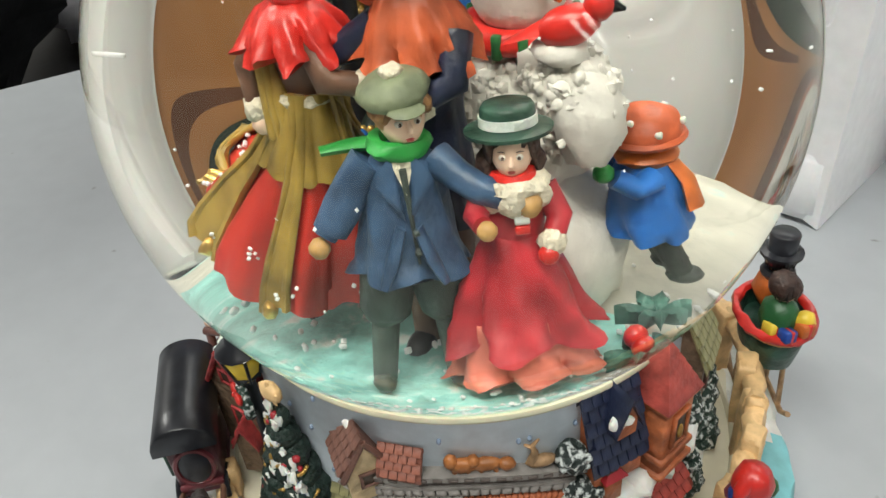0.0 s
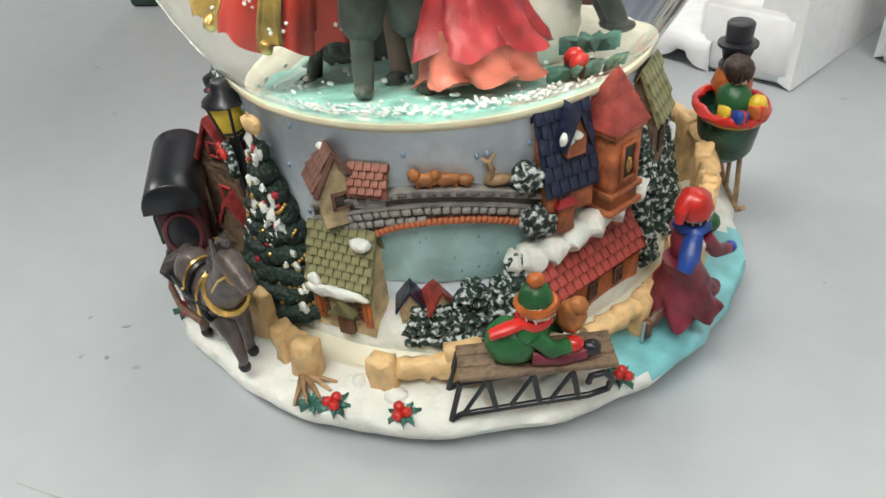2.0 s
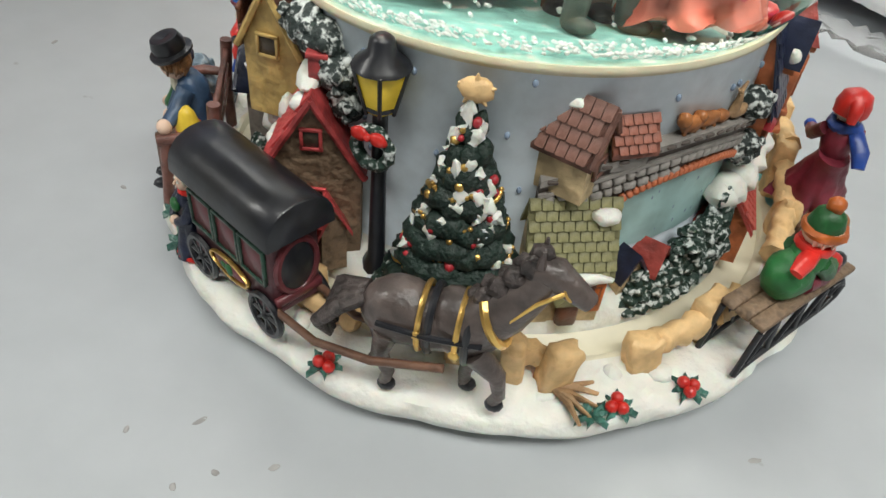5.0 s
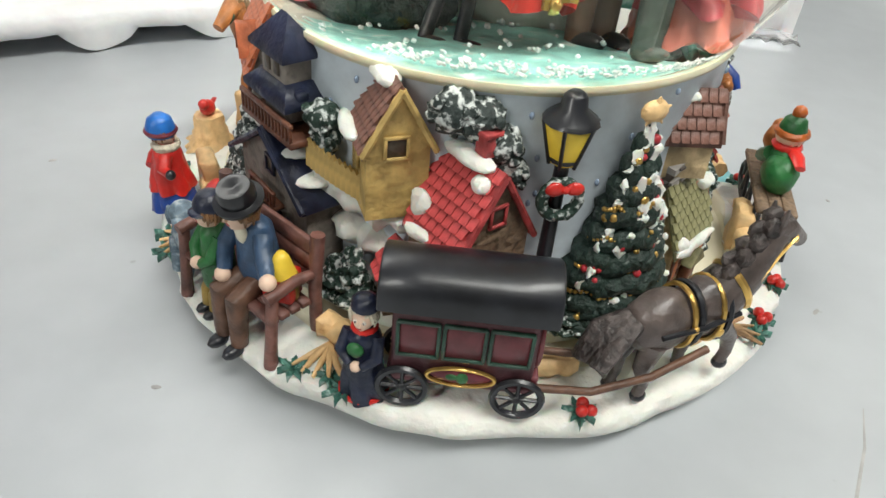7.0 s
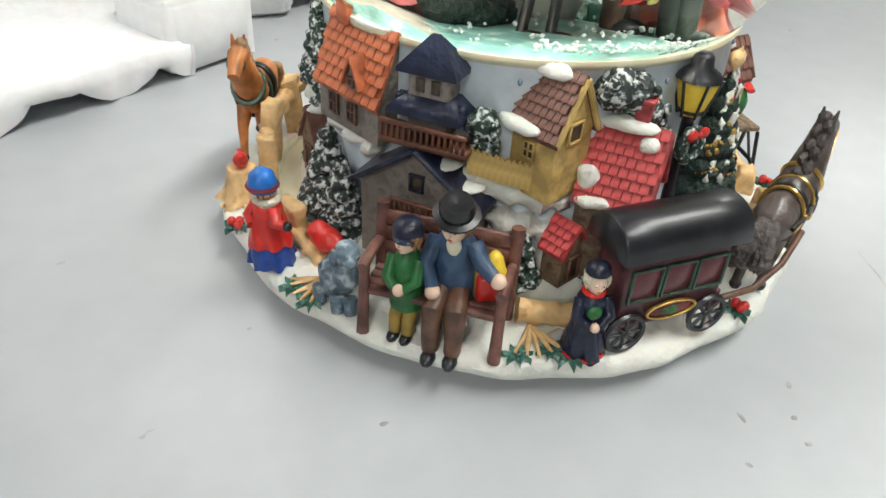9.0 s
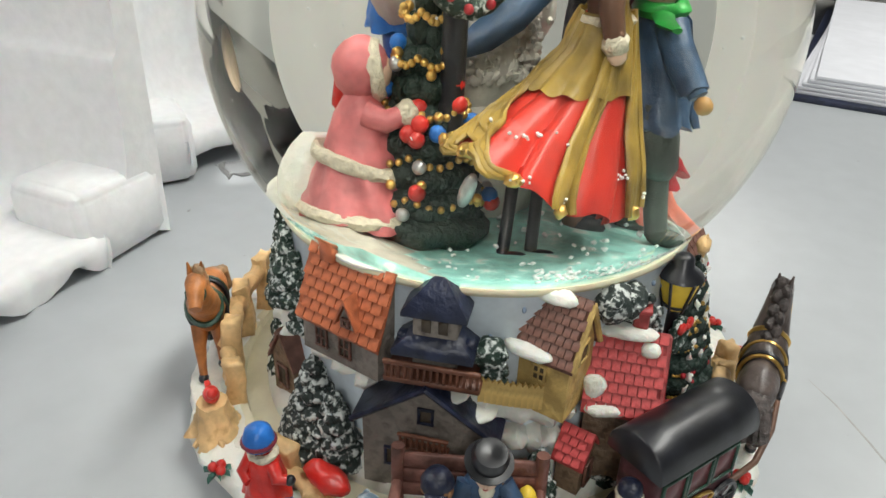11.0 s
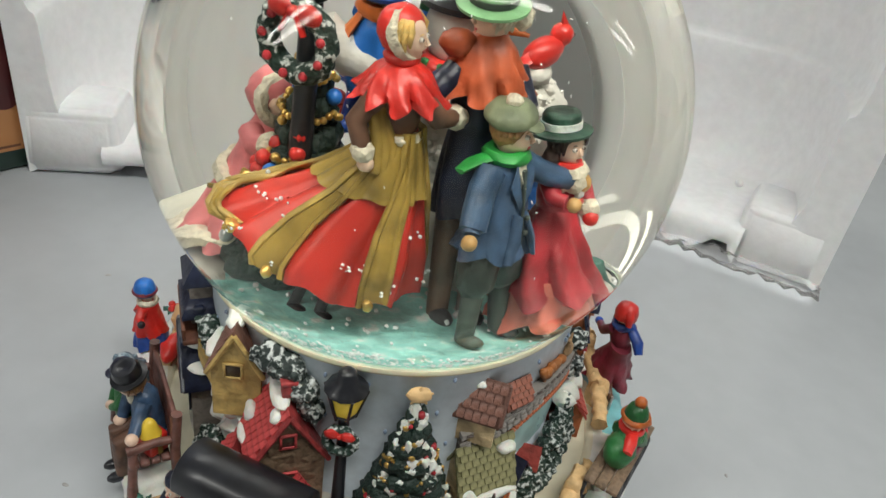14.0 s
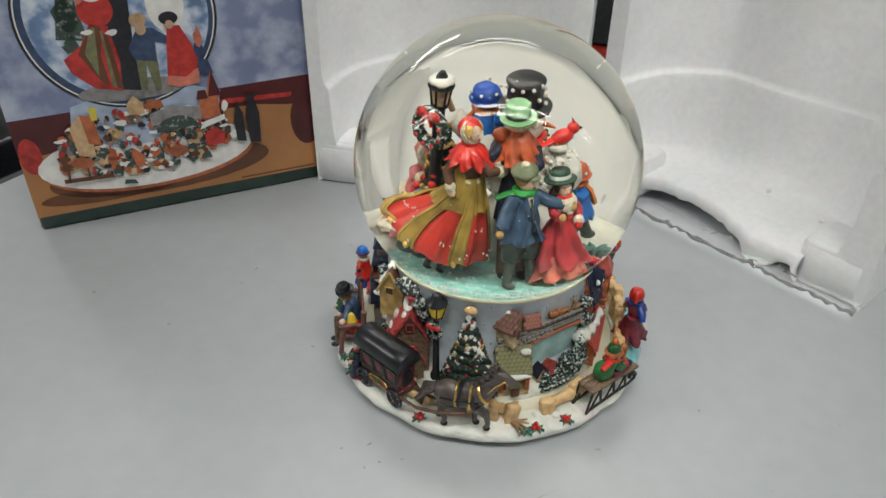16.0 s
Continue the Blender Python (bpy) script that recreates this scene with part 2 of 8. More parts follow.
@functools.lru_cache(None)
def unit_ball(seg):
    """Points and faces of a unit sphere."""
    lat = max(5, seg * 2 // 3)
    pts = [(0, 0, -1)] + [(math.cos(b) * math.cos(a), math.cos(b) * math.sin(a), math.sin(b)) for b in (-math.pi / 2 + math.pi * j / lat for j in range(1, lat))
                          for a in (2 * math.pi * k / seg for k in range(seg))] + [(0, 0, 1)]
    last = len(pts) - 1
    faces = [(0, 1 + (k + 1) % seg, 1 + k) for k in range(seg)] + [(last, last - seg + k, last - seg + (k + 1) % seg) for k in range(seg)]
    for j in range(lat - 2):
        p = 1 + j * seg
        faces += [(p + k, p + (k + 1) % seg, p + seg + (k + 1) % seg, p + seg + k) for k in range(seg)]
    return pts, faces


def ball(bm, c, r, mi=0, turn=(0, 0, 0), seg=10):
    r = (r, r, r) if isinstance(r, (int, float)) else r
    m = pose(*c, *turn) @ Matrix.Diagonal((*r, 1))
    pts, faces = unit_ball(seg)
    out = [bm.verts.new(m @ Vector(p)) for p in pts]
    for f in faces:
        bm.faces.new([out[i] for i in f]).material_index = mi
    return out


def rough(verts, amount, size, seed=0.0):
    """Pushes points about by a smooth noise."""
    for v in verts:
        p = v.co * (1 / size) + Vector((seed, seed * 0.7, seed * 1.3))
        v.co += Vector((noise.noise(p), noise.noise(p + Vector((7, 3, 1))), noise.noise(p + Vector((2, 9, 5))))) * amount
    return verts


def tube(bm, pts, radii, mi=0, seg=8, flat=1.0, caps=True):
    """A tapered round bar along points; flat squeezes it across."""
    pts = [Vector(p) for p in pts]
    radii = [radii] * len(pts) if isinstance(radii, (int, float)) else radii
    rings, side = [], None
    for i, p in enumerate(pts):
        d = (pts[min(i + 1, len(pts) - 1)] - pts[max(i - 1, 0)]).normalized()
        if side is None:
            side = d.cross(Vector((0, 0, 1)))
            side = side.normalized() if side.length > 0.05 else Vector((1, 0, 0))
        side = (side - d * side.dot(d)).normalized()
        up = side.cross(d)
        rings.append([bm.verts.new(p + radii[i] * (math.cos(a) * side + flat * math.sin(a) * up))
                      for a in (2 * math.pi * k / seg for k in range(seg))])
    for a, b in zip(rings, rings[1:]):
        for k in range(seg):
            bm.faces.new((a[k], a[(k + 1) % seg], b[(k + 1) % seg], b[k])).material_index = mi
    if caps:
        bm.faces.new(rings[0][::-1]).material_index = mi
        bm.faces.new(rings[-1]).material_index = mi
    return [v for r in rings for v in r]


def block(bm, c, s, mi=0, turn=(0, 0, 0), ch=0.12):
    """A box with chamfered edges; s: full sizes; ch: the chamfer as a part of the least size."""
    k = min(s) * ch
    m = pose(*c, *turn)
    vs = []
    for x in (-1, 1):
        for y in (-1, 1):
            for z in (-1, 1):
                for ax in range(3):
                    p = [x * s[0] / 2, y * s[1] / 2, z * s[2] / 2]
                    for q in range(3):
                        if q != ax:
                            p[q] -= math.copysign(k, p[q])
                    vs.append(bm.verts.new(m @ Vector(p)))
    for f in block_faces():
        bm.faces.new([vs[i] for i in f]).material_index = mi
    return vs


@functools.lru_cache(None)
def block_faces():
    """The faces of a chamfered box, by the order of its points."""
    def idx(x, y, z, ax):
        return ((x * 2 + y) * 2 + z) * 3 + ax
    out = []
    for ax in range(3):
        o = [q for q in range(3) if q != ax]
        for side in (0, 1):
            face = []
            for u, v in ((0, 0), (1, 0), (1, 1), (0, 1)):
                p = [0, 0, 0]
                p[ax], p[o[0]], p[o[1]] = side, u, v
                face.append(idx(*p, ax))
            out.append(face)
        # edges that run along ax join the faces of the two other axes
        for u, v in itertools.product((0, 1), (0, 1)):
            p0, p1 = [0, 0, 0], [0, 0, 0]
            p0[o[0]] = p1[o[0]] = u
            p0[o[1]] = p1[o[1]] = v
            p1[ax] = 1
            out.append([idx(*p0, o[0]), idx(*p0, o[1]), idx(*p1, o[1]), idx(*p1, o[0])])
    for x, y, z in itertools.product((0, 1), (0, 1), (0, 1)):
        out.append([idx(x, y, z, 0), idx(x, y, z, 1), idx(x, y, z, 2)])
    return out


def solid(bm, pts, mi=0):
    """The convex hull of points."""
    vs = [bm.verts.new(p) for p in pts]
    bmesh.ops.convex_hull(bm, input=vs)
    for v in [v for v in vs if v.is_valid and not v.link_faces]:
        bm.verts.remove(v)
    paint([v for v in vs if v.is_valid], mi)
    return [v for v in vs if v.is_valid]


def pleat(a):
    """A rounded fold with a sharp crease, from -1 to 1."""
    return 2 * abs(math.sin(a / 2)) ** 0.75 - 1


def lathe(bm, prof, mi=0, seg=24, folds=0, amp=0.0, c=(0, 0, 0), turn=(0, 0, 0), squash=1.0, phase=0.0, caps=True):
    """A turned body from (radius, height) pairs; folds and amp make the hem wave, most at the bottom of the list."""
    m = pose(*c, *turn)
    rings = []
    if folds:
        seg = max(seg, folds * 9)
        prof = [(a[0] + (b[0] - a[0]) * q / 3, a[1] + (b[1] - a[1]) * q / 3) for a, b in zip(prof, prof[1:]) for q in range(3)] + [prof[-1]]
    for i, (r, z) in enumerate(prof):
        w = amp * (1 - i / max(1, len(prof) - 1))
        g = 0.45 * w
        ring_ = []
        for k in range(seg):
            a = 2 * math.pi * k / seg
            q = r * (1 + (w * pleat(folds * a + phase + 0.25 * i + 0.6 * math.sin(2 * a)) if folds else 0) + g * math.sin((2 * folds - 3) * a + 0.9 * i))
            ring_.append(bm.verts.new(m @ Vector((q * math.cos(a), squash * q * math.sin(a), z + 1.2 * g * r * math.cos(folds * a + 1) * (1 if folds else 0)))))
        rings.append(ring_)
    for a, b in zip(rings, rings[1:]):
        for k in range(seg):
            bm.faces.new((a[k], a[(k + 1) % seg], b[(k + 1) % seg], b[k])).material_index = mi
    if caps:
        bm.faces.new(rings[0][::-1]).material_index = mi
        bm.faces.new(rings[-1]).material_index = mi
    return [v for r in rings for v in r]


def torus(bm, c, R, r, mi=0, turn=(0, 0, 0), seg=16, sub=6, squash=1.0):
    m = pose(*c, *turn)
    pts = [m @ Vector((R * math.cos(a), R * squash * math.sin(a), 0)) for a in (2 * math.pi * k / seg for k in range(seg))]
    axis = (m.to_3x3() @ Vector((0, 0, 1))).normalized()
    mid = m.translation
    rings = []
    for p in pts:
        d = (p - mid).normalized()
        rings.append([bm.verts.new(p + r * (math.cos(b) * d + math.sin(b) * axis)) for b in (2 * math.pi * k / sub for k in range(sub))])
    for i in range(seg):
        a, b = rings[i], rings[(i + 1) % seg]
        for k in range(sub):
            bm.faces.new((a[k], b[k], b[(k + 1) % sub], a[(k + 1) % sub])).material_index = mi
    return [v for q in rings for v in q]


FACE_WHITE, FACE_LIP, FACE_BROW = 20, 21, 22


def mesh_of(bm, name, mats, smooth=58):
    if any(f.material_index >= FACE_WHITE for f in bm.faces):
        mats = list(mats) + [mats[0]] * (FACE_WHITE - len(mats)) + [M_EYEWHITE, M_LIP, M_BROW]
    bmesh.ops.recalc_face_normals(bm, faces=bm.faces)
    me = bpy.data.meshes.new(name)
    lim = radians(smooth)
    for e in bm.edges:
        e.smooth = not (len(e.link_faces) == 2 and e.calc_face_angle(0) > lim)
    for f in bm.faces:
        f.smooth = True
    bm.to_mesh(me)
    bm.free()
    for m in mats if isinstance(mats, (list, tuple)) else [mats]:
        me.materials.append(m)
    return me


def part(name, bm, mats, parent, label="", m=None, smooth=58):
    ob = new(name, mesh_of(bm, name, mats, smooth) if isinstance(bm, bmesh.types.BMesh) else bm)
    ob.parent = parent
    if m is not None:
        ob.matrix_basis = m
    if label:
        ob["label"] = label
    return ob


def thing(name, bm, mats, label, category, m=None, kind="", group="", smooth=40):
    ob = new(name, mesh_of(bm, name, mats, smooth) if bm else None)
    if m is not None:
        ob.matrix_basis = m
    return tagged(ob, label, category, group, kind)


def holder(name, parent, m, label=""):
    ob = new(name)
    ob.parent = parent
    ob.matrix_basis = m
    if label:
        ob["label"] = label
    return ob


def on(phi, r, z=0.0, turn=0.0):
    """A place round the globe's axis: local -y points outwards, +x along the rim, z up."""
    return pose(0, 0, 0, 0, 0, phi) @ pose(0, -r, z, 0, 0, turn)


RING_TURN = -32.0


def ring(phi, r, z=0.0, turn=0.0):
    return on(phi + RING_TURN, r, z, turn)


# ---------------------------------------------------------------- room and table
FLOOR_Z = -0.74
bm = bmesh.new()
block(bm, (0, 0, FLOOR_Z - 0.05), (10.2, 10.2, 0.1))
M_FLOOR = mat("dark_floor", (0.035, 0.036, 0.04), 0.5, vary=0.3, scale=60, bump=0.1, big=4)
M_WALL = mat("off_white_wall", (0.74, 0.73, 0.70), 0.7, vary=0.05, scale=60, bump=0.1, big=3)
thing("floor", bm, M_FLOOR, "dark grey floor under the table", "floor", kind="structure")
for name, c, s in (("wall_north", (0, 5.05, 0.6), (10, 0.1, 2.7)), ("wall_south", (0, -5.05, 0.6), (10, 0.1, 2.7)),
                   ("wall_east", (5.05, 0, 0.6), (0.1, 10, 2.7)), ("wall_west", (-5.05, 0, 0.6), (0.1, 10, 2.7))):
    bm = bmesh.new()
    block(bm, c, s, ch=0.02)
    thing(name, bm, M_WALL, "plain beige-grey painted room wall", "wall", kind="structure")
bm = bmesh.new()
block(bm, (0, 0, 2.0), (10.2, 10.2, 0.1))
thing("ceiling", bm, M_WALL, "plain off-white ceiling with lamp panels", "ceiling", kind="structure")

# The last, at -x, is an added fill with no known fixture.
LAMPS = [(0.40, -0.85, 24.0), (-0.3, 1.45, 12.0), (4.1, -0.55, 13.0), (-2.0, 2.75, 28.0), (-2.9, -0.6, 24.0)]
M_LAMPFRAME = mat("white_lamp_frame", (0.75, 0.75, 0.75), 0.4, vary=0.05, bump=0.0)
for x, y, power in LAMPS:
    root = thing("ceiling_light", None, None, "long twin-tube fluorescent ceiling light, one of the set added as fill", "lamp", pose(x, y, 1.93), group="ceiling lights")
    bm = bmesh.new()
    block(bm, (0, 0, 0.01), (2.1, 0.42, 0.03))
    part("reflector", bm, M_LAMPFRAME, root)
    for e in (-1.03, 1.03):
        bm = bmesh.new()
        block(bm, (e, 0, -0.02), (0.04, 0.40, 0.05))
        part("end_cap", bm, M_LAMPFRAME, root)
    for dy in (-0.12, 0.12):
        ceiling_lamp(x, y + dy, 1.91, 0, power)

table = thing("table", None, None, "grey-white laminate table with scuffs and specks", "table", pose(0.08, -0.035, 0, 0, 0, -24))
bm = bmesh.new()
block(bm, (0, 0, -0.014), (0.81, 1.7, 0.028), ch=0.15)
part("tabletop", bm, M_TABLE, table)
for x in (-0.34, 0.34):
    for y in (-0.72, 0.72):
        bm = bmesh.new()
        tube(bm, [(x, y, -0.028), (x, y, FLOOR_Z)], 0.022, seg=12)
        part("leg", bm, M_LAMPFRAME, table)

M_SCUFF = mat("scuff_grey", (0.38, 0.37, 0.36), 0.6, vary=0.3, scale=200, bump=0.0)
inv = table.matrix_basis.inverted()
bm = bmesh.new()
line = [inv @ Vector((x, y, 0.0)) for x, y in ((-0.021, -0.101), (-0.008, -0.097), (0.009, -0.090), (0.020, -0.085), (0.028, -0.080))]
tube(bm, line, [0.00012, 0.00022, 0.0003, 0.00025, 0.0001], 0, 6, 0.3)
part("scratch", bm, M_SCUFF, table, "thin grey scratch")
for k, (x, y) in enumerate(((-0.036, -0.074), (-0.028, -0.072), (-0.117, 0.041), (-0.041, -0.077), (-0.074, 0.067), (-0.041, -0.066), (-0.051, -0.069), (-0.075, -0.014), (0.044, -0.060), (0.086, -0.036))):
    bm = bmesh.new()
    rough(ball(bm, inv @ Vector((x, y, 0.0)), (0.0007 + 0.0003 * (k % 3), 0.0005, 0.00012), 0, (0, 0, 50 * k), 8), 0.0002, 0.0004, k)
    part("speck", bm, M_SCUFF, table)


# ---------------------------------------------------------------- packing and clutter round the globe
def foam_shell(name, m, L, H, D, wall, shelf, ridge, label, rx, feet, bite, seed):
    """A moulded polystyrene half: a bowl-shaped recess over a thin shelf on feet, open towards -y; bite: (x0, x1, depth) broken out of the shelf."""
    root = thing(name, None, None, label, "packaging", m, group="polystyrene packing")
    bm = bmesh.new()
    seg = 56
    ry = D - wall

    def lip_y(x):
        y = -D + 0.0012 * noise.noise(Vector((x * 60, seed, 0))) + 0.0016 * noise.noise(Vector((x * 190, seed, 5)))
        if bite and bite[0] < x < bite[1]:
            u = (x - bite[0]) / (bite[1] - bite[0])
            y += bite[2] * min(1.0, 3.2 * u, 1.9 * (1 - u) ** 0.8) * (1 + 0.25 * noise.noise(Vector((x * 130, seed, 9))))
        return y

    # bowl from the shelf up to the rim, as scaled half ellipses
    prof = [(0.74, shelf), (0.82, shelf + 0.0008), (0.88, shelf + 0.003), (0.925, shelf + 0.008), (0.95, shelf + 0.016), (0.962, shelf + 0.028),
            (0.968, ridge - 0.004), (0.972, ridge - 0.0012), (0.98, ridge), (1.0, ridge + 0.001), (1.012, ridge + 0.003), (1.02, ridge + 0.010),
            (1.025, (ridge + H) / 2), (1.03, H)]
    rows = []
    for q, z in prof:
        row = []
        for k in range(seg + 1):
            a = math.pi * k / seg
            row.append(bm.verts.new((-q * rx * math.cos(a), -D + ry * min(q, 1.0 + (q - 1) * 0.3) * min(1.0, 1.18 * math.sin(a) ** 0.8), z)))
        rows.append(row)
    for a, b in zip(rows, rows[1:]):
        for k in range(seg):
            bm.faces.new((a[k], a[k + 1], b[k + 1], b[k]))
    # shelf: top edge, rounded nose and underside, with feet reaching the table
    inner = rows[0]
    lip, nose, nose2, under, base = [], [], [], [], []
    for v in inner:
        x = v.co.x
        y = min(lip_y(x), v.co.y - 0.001)
        low = shelf * 0.45
        for f, hw_ in feet:
            if abs(x - f) < hw_:
                low = min(low, shelf * 0.45 * (1 - math.sqrt(1 - ((x - f) / hw_) ** 2)) ** 0.7)
        if y > -D + 0.006:
            low = shelf * 0.45
        lip.append(bm.verts.new((x, y, shelf - 0.0004)))
        nose.append(bm.verts.new((x, y - 0.0022, shelf - 0.0022)))
        nose2.append(bm.verts.new((x, y - 0.0024, max(low, shelf * 0.55))))
        under.append(bm.verts.new((x, y - 0.0012, low)))
        base.append(bm.verts.new((x, max(y + 0.004, -0.03), low)))
    for a, b in ((inner, lip), (lip, nose), (nose, nose2), (nose2, under), (under, base)):
        for k in range(seg):
            bm.faces.new((a[k], b[k], b[k + 1], a[k + 1]))
    # outer walls and rim
    ox = [-L / 2 + L * k / seg for k in range(seg + 1)]
    top = [bm.verts.new((x, 0, H)) for x in ox]
    low = [bm.verts.new((x, 0, 0)) for x in ox]
    for k in range(seg):
        bm.faces.new((rows[-1][k], rows[-1][k + 1], top[k + 1], top[k]))
        bm.faces.new((top[k], top[k + 1], low[k + 1], low[k]))
        bm.faces.new((base[k], base[k + 1], low[k + 1], low[k]))
    for e, s in ((0, -1), (-1, 1)):
        c0, c1 = bm.verts.new((s * L / 2, -D, 0)), bm.verts.new((s * L / 2, -D, H))
        bm.faces.new((top[e], low[e], c0, c1))
        bm.faces.new([r[e] for r in rows] + [c1, c0])
        bm.faces.new((rows[-1][e], top[e], c1))
    bmesh.ops.recalc_face_normals(bm, faces=bm.faces)
    rough(bm.verts, 0.0010, 0.03, seed)
    shell = part("moulded_shell", bm, M_FOAM, root, smooth=50)
    mod = shell.modifiers.new("round", "BEVEL")
    mod.width, mod.segments, mod.limit_method, mod.angle_limit = 0.003, 3, "ANGLE", radians(60)
    # rounded corner blocks with a stepped top
    for s in (-1, 1):
        for x, y, z, w, d, h in ((s * (L / 2 - 0.017), -D + 0.014, 0.013, 0.034, 0.030, 0.026),):
            bm = bmesh.new()
            block(bm, (x, y, z), (w, d, h), ch=0.12)
            bmesh.ops.recalc_face_normals(bm, faces=bm.faces)
            bmesh.ops.bevel(bm, geom=bm.edges[:], offset=0.0022, segments=3, affect="EDGES", clamp_overlap=True)
            rough(bm.verts, 0.0012, 0.012, seed + s)
            part("corner_block", bm, M_FOAM, root, smooth=60)
    # loose beads on the shelf
    for k in range(5):
        bm = bmesh.new()
        ball(bm, (rx * 0.9 * math.sin(k * 2.3 + seed), -D * (0.35 + 0.1 * (k % 4)), shelf + 0.0015), 0.0011 + 0.0003 * (k % 3), seg=8)
        part("loose_bead", bm, M_FOAM, root)
    return root


foam_shell("polystyrene_packing", pose(-0.022, 0.205, 0, 0, 0, -8), 0.152, 0.20, 0.080, 0.016, 0.013, 0.060,
           "white moulded polystyrene packing half with a round recess", 0.066,
           ((-0.014, 0.011), (0.024, 0.012), (0.05, 0.010)), None, 1.7)
foam_shell("polystyrene_packing", pose(0.172, 0.152, 0, 0, 0, -45), 0.165, 0.20, 0.080, 0.018, 0.016, 0.067,
           "white moulded polystyrene packing half with a broken front lip", 0.070,
           ((0.030, 0.011), (0.052, 0.004)), (-0.062, 0.022, 0.016), 4.1)

# dark pouch standing behind the gap between the halves
pouch = thing("black_pouch", None, None, "black pouch with a red band behind the polystyrene", "pouch", pose(0.074, 0.262, 0, 0, 0, -26))
for nm, z, h, m_ in (("pouch_body", 0.118, 0.13, M_BLACK), ("red_band", 0.046, 0.015, M_RED), ("pouch_base", 0.019, 0.039, M_DARKGREEN)):
    bm = bmesh.new()
    block(bm, (0, 0, z), (0.05, 0.03, h), ch=0.15)
    rough(bm.verts, 0.002, 0.03, z)
    part(nm, bm, m_, pouch)

# clear wrapping film under the broken lip
bm = bmesh.new()
n = 40
rows = []
for j in range(6):
    rows.append([bm.verts.new((0.085 + 0.088 * k / n + 0.010 * j / 5 - 0.006, 0.124 - 0.088 * k / n + 0.012 * j / 5 - 0.008 + 0.003 * noise.noise(Vector((k * 0.35, j, 0))),
                               0.0035 + 0.004 * abs(noise.noise(Vector((k * 0.5, j * 0.8, 3)))))) for k in range(n + 1)])
for a, b in zip(rows, rows[1:]):
    for k in range(n):
        bm.faces.new((a[k], a[k + 1], b[k + 1], b[k]))
M_FILM = bpy.data.materials.new("clear_plastic_film")
M_FILM.use_nodes = True
fb = M_FILM.node_tree.nodes["Principled BSDF"]
fb.inputs["Transmission Weight"].default_value = 0.9
fb.inputs["Roughness"].default_value = 0.12
fb.inputs["IOR"].default_value = 1.25
film = thing("plastic_film", bm, M_FILM, "crumpled clear plastic film under the polystyrene", "packaging")
film.visible_shadow = False
mod = film.modifiers.new("thick", "SOLIDIFY")
mod.thickness = 0.0004

# ------------------------------------------------ the printed carton
CARTON_W, CARTON_H, CARTON_D = 0.159, 0.20, 0.14
carton = thing("gift_carton", None, None, "printed gift carton with a snow globe picture and green border", "box",
               pose(-0.1726, 0.1030, 0, 0, 0, 30.3))
bm = bmesh.new()
block(bm, (0, CARTON_D / 2, CARTON_H / 2), (CARTON_W, CARTON_D, CARTON_H), ch=0.01)
part("carton_body", bm, M_CLEAR, carton, "dark green printed cardboard")
M_PRINTBLUE = mat("print_winter_window", (0.203, 0.243, 0.392), 0.35, vary=0.2, scale=45, bump=0.0, second=(0.459, 0.499, 0.608), mix=0.53, sharp=0.2, big=20)
M_PRINTSKY = mat("print_pale_blue", (0.39, 0.468, 0.611), 0.35, vary=0.25, scale=120, bump=0.0)
M_PRINTWOOD = mat("print_table_wood", (0.396, 0.18, 0.066), 0.35, vary=0.25, scale=30, bump=0.0, big=12)
M_PRINTSHADE = mat("print_brown", (0.12, 0.045, 0.02), 0.35, vary=0.3, scale=60, bump=0.0)
M_PRINTDARK = mat("print_dark_red", (0.075, 0.013, 0.014), 0.35, vary=0.3, scale=60, bump=0.0)
M_PRINTRED = mat("print_red", (0.42, 0.033, 0.027), 0.35, vary=0.5, scale=260, bump=0.0)
M_PRINTCORAL = mat("print_coral", (0.567, 0.176, 0.121), 0.35, vary=0.35, scale=260, bump=0.0)
M_PRINTGLASS = mat("print_globe_glass", (0.175, 0.275, 0.475), 0.35, vary=0.3, scale=120, bump=0.0, second=(0.65, 0.7, 0.775), mix=0.52, sharp=0.25)
M_PRINTWHITE = mat("print_white", (0.756, 0.743, 0.716), 0.35, vary=0.15, scale=200, bump=0.0)
M_PRINTTAN = mat("print_tan", (0.54, 0.36, 0.195), 0.35, vary=0.4, scale=300, bump=0.0)
M_PRINTRUST = mat("print_rust", (0.39, 0.112, 0.045), 0.35, vary=0.4, scale=300, bump=0.0)
M_PRINTGREEN = mat("print_green", (0.045, 0.07, 0.055), 0.35, vary=0.4, scale=400, bump=0.0, second=(0.4, 0.42, 0.4), mix=0.62, sharp=0.1)
M_PRINTBLACK = mat("print_black", (0.018, 0.018, 0.024), 0.35, vary=0.4, scale=300, bump=0.0)
M_PRINTNAVY = mat("print_navy", (0.039, 0.065, 0.13), 0.35, vary=0.4, scale=300, bump=0.0)
M_PRINTOLIVE = mat("print_olive", (0.16, 0.16, 0.08), 0.35, vary=0.4, scale=300, bump=0.0)
M_PRINTGREY = mat("print_grey", (0.24, 0.228, 0.228), 0.35, vary=0.4, scale=300, bump=0.0)
M_PRINTSKIN = mat("print_skin", (0.52, 0.33, 0.23), 0.35, vary=0.15, scale=300, bump=0.0)
M_PRINTYELLOW = mat("print_yellow", (0.62, 0.50, 0.08), 0.35, vary=0.1, scale=300, bump=0.0)
PRINT_Y = -0.0003
PRINT_LAYER = [0]


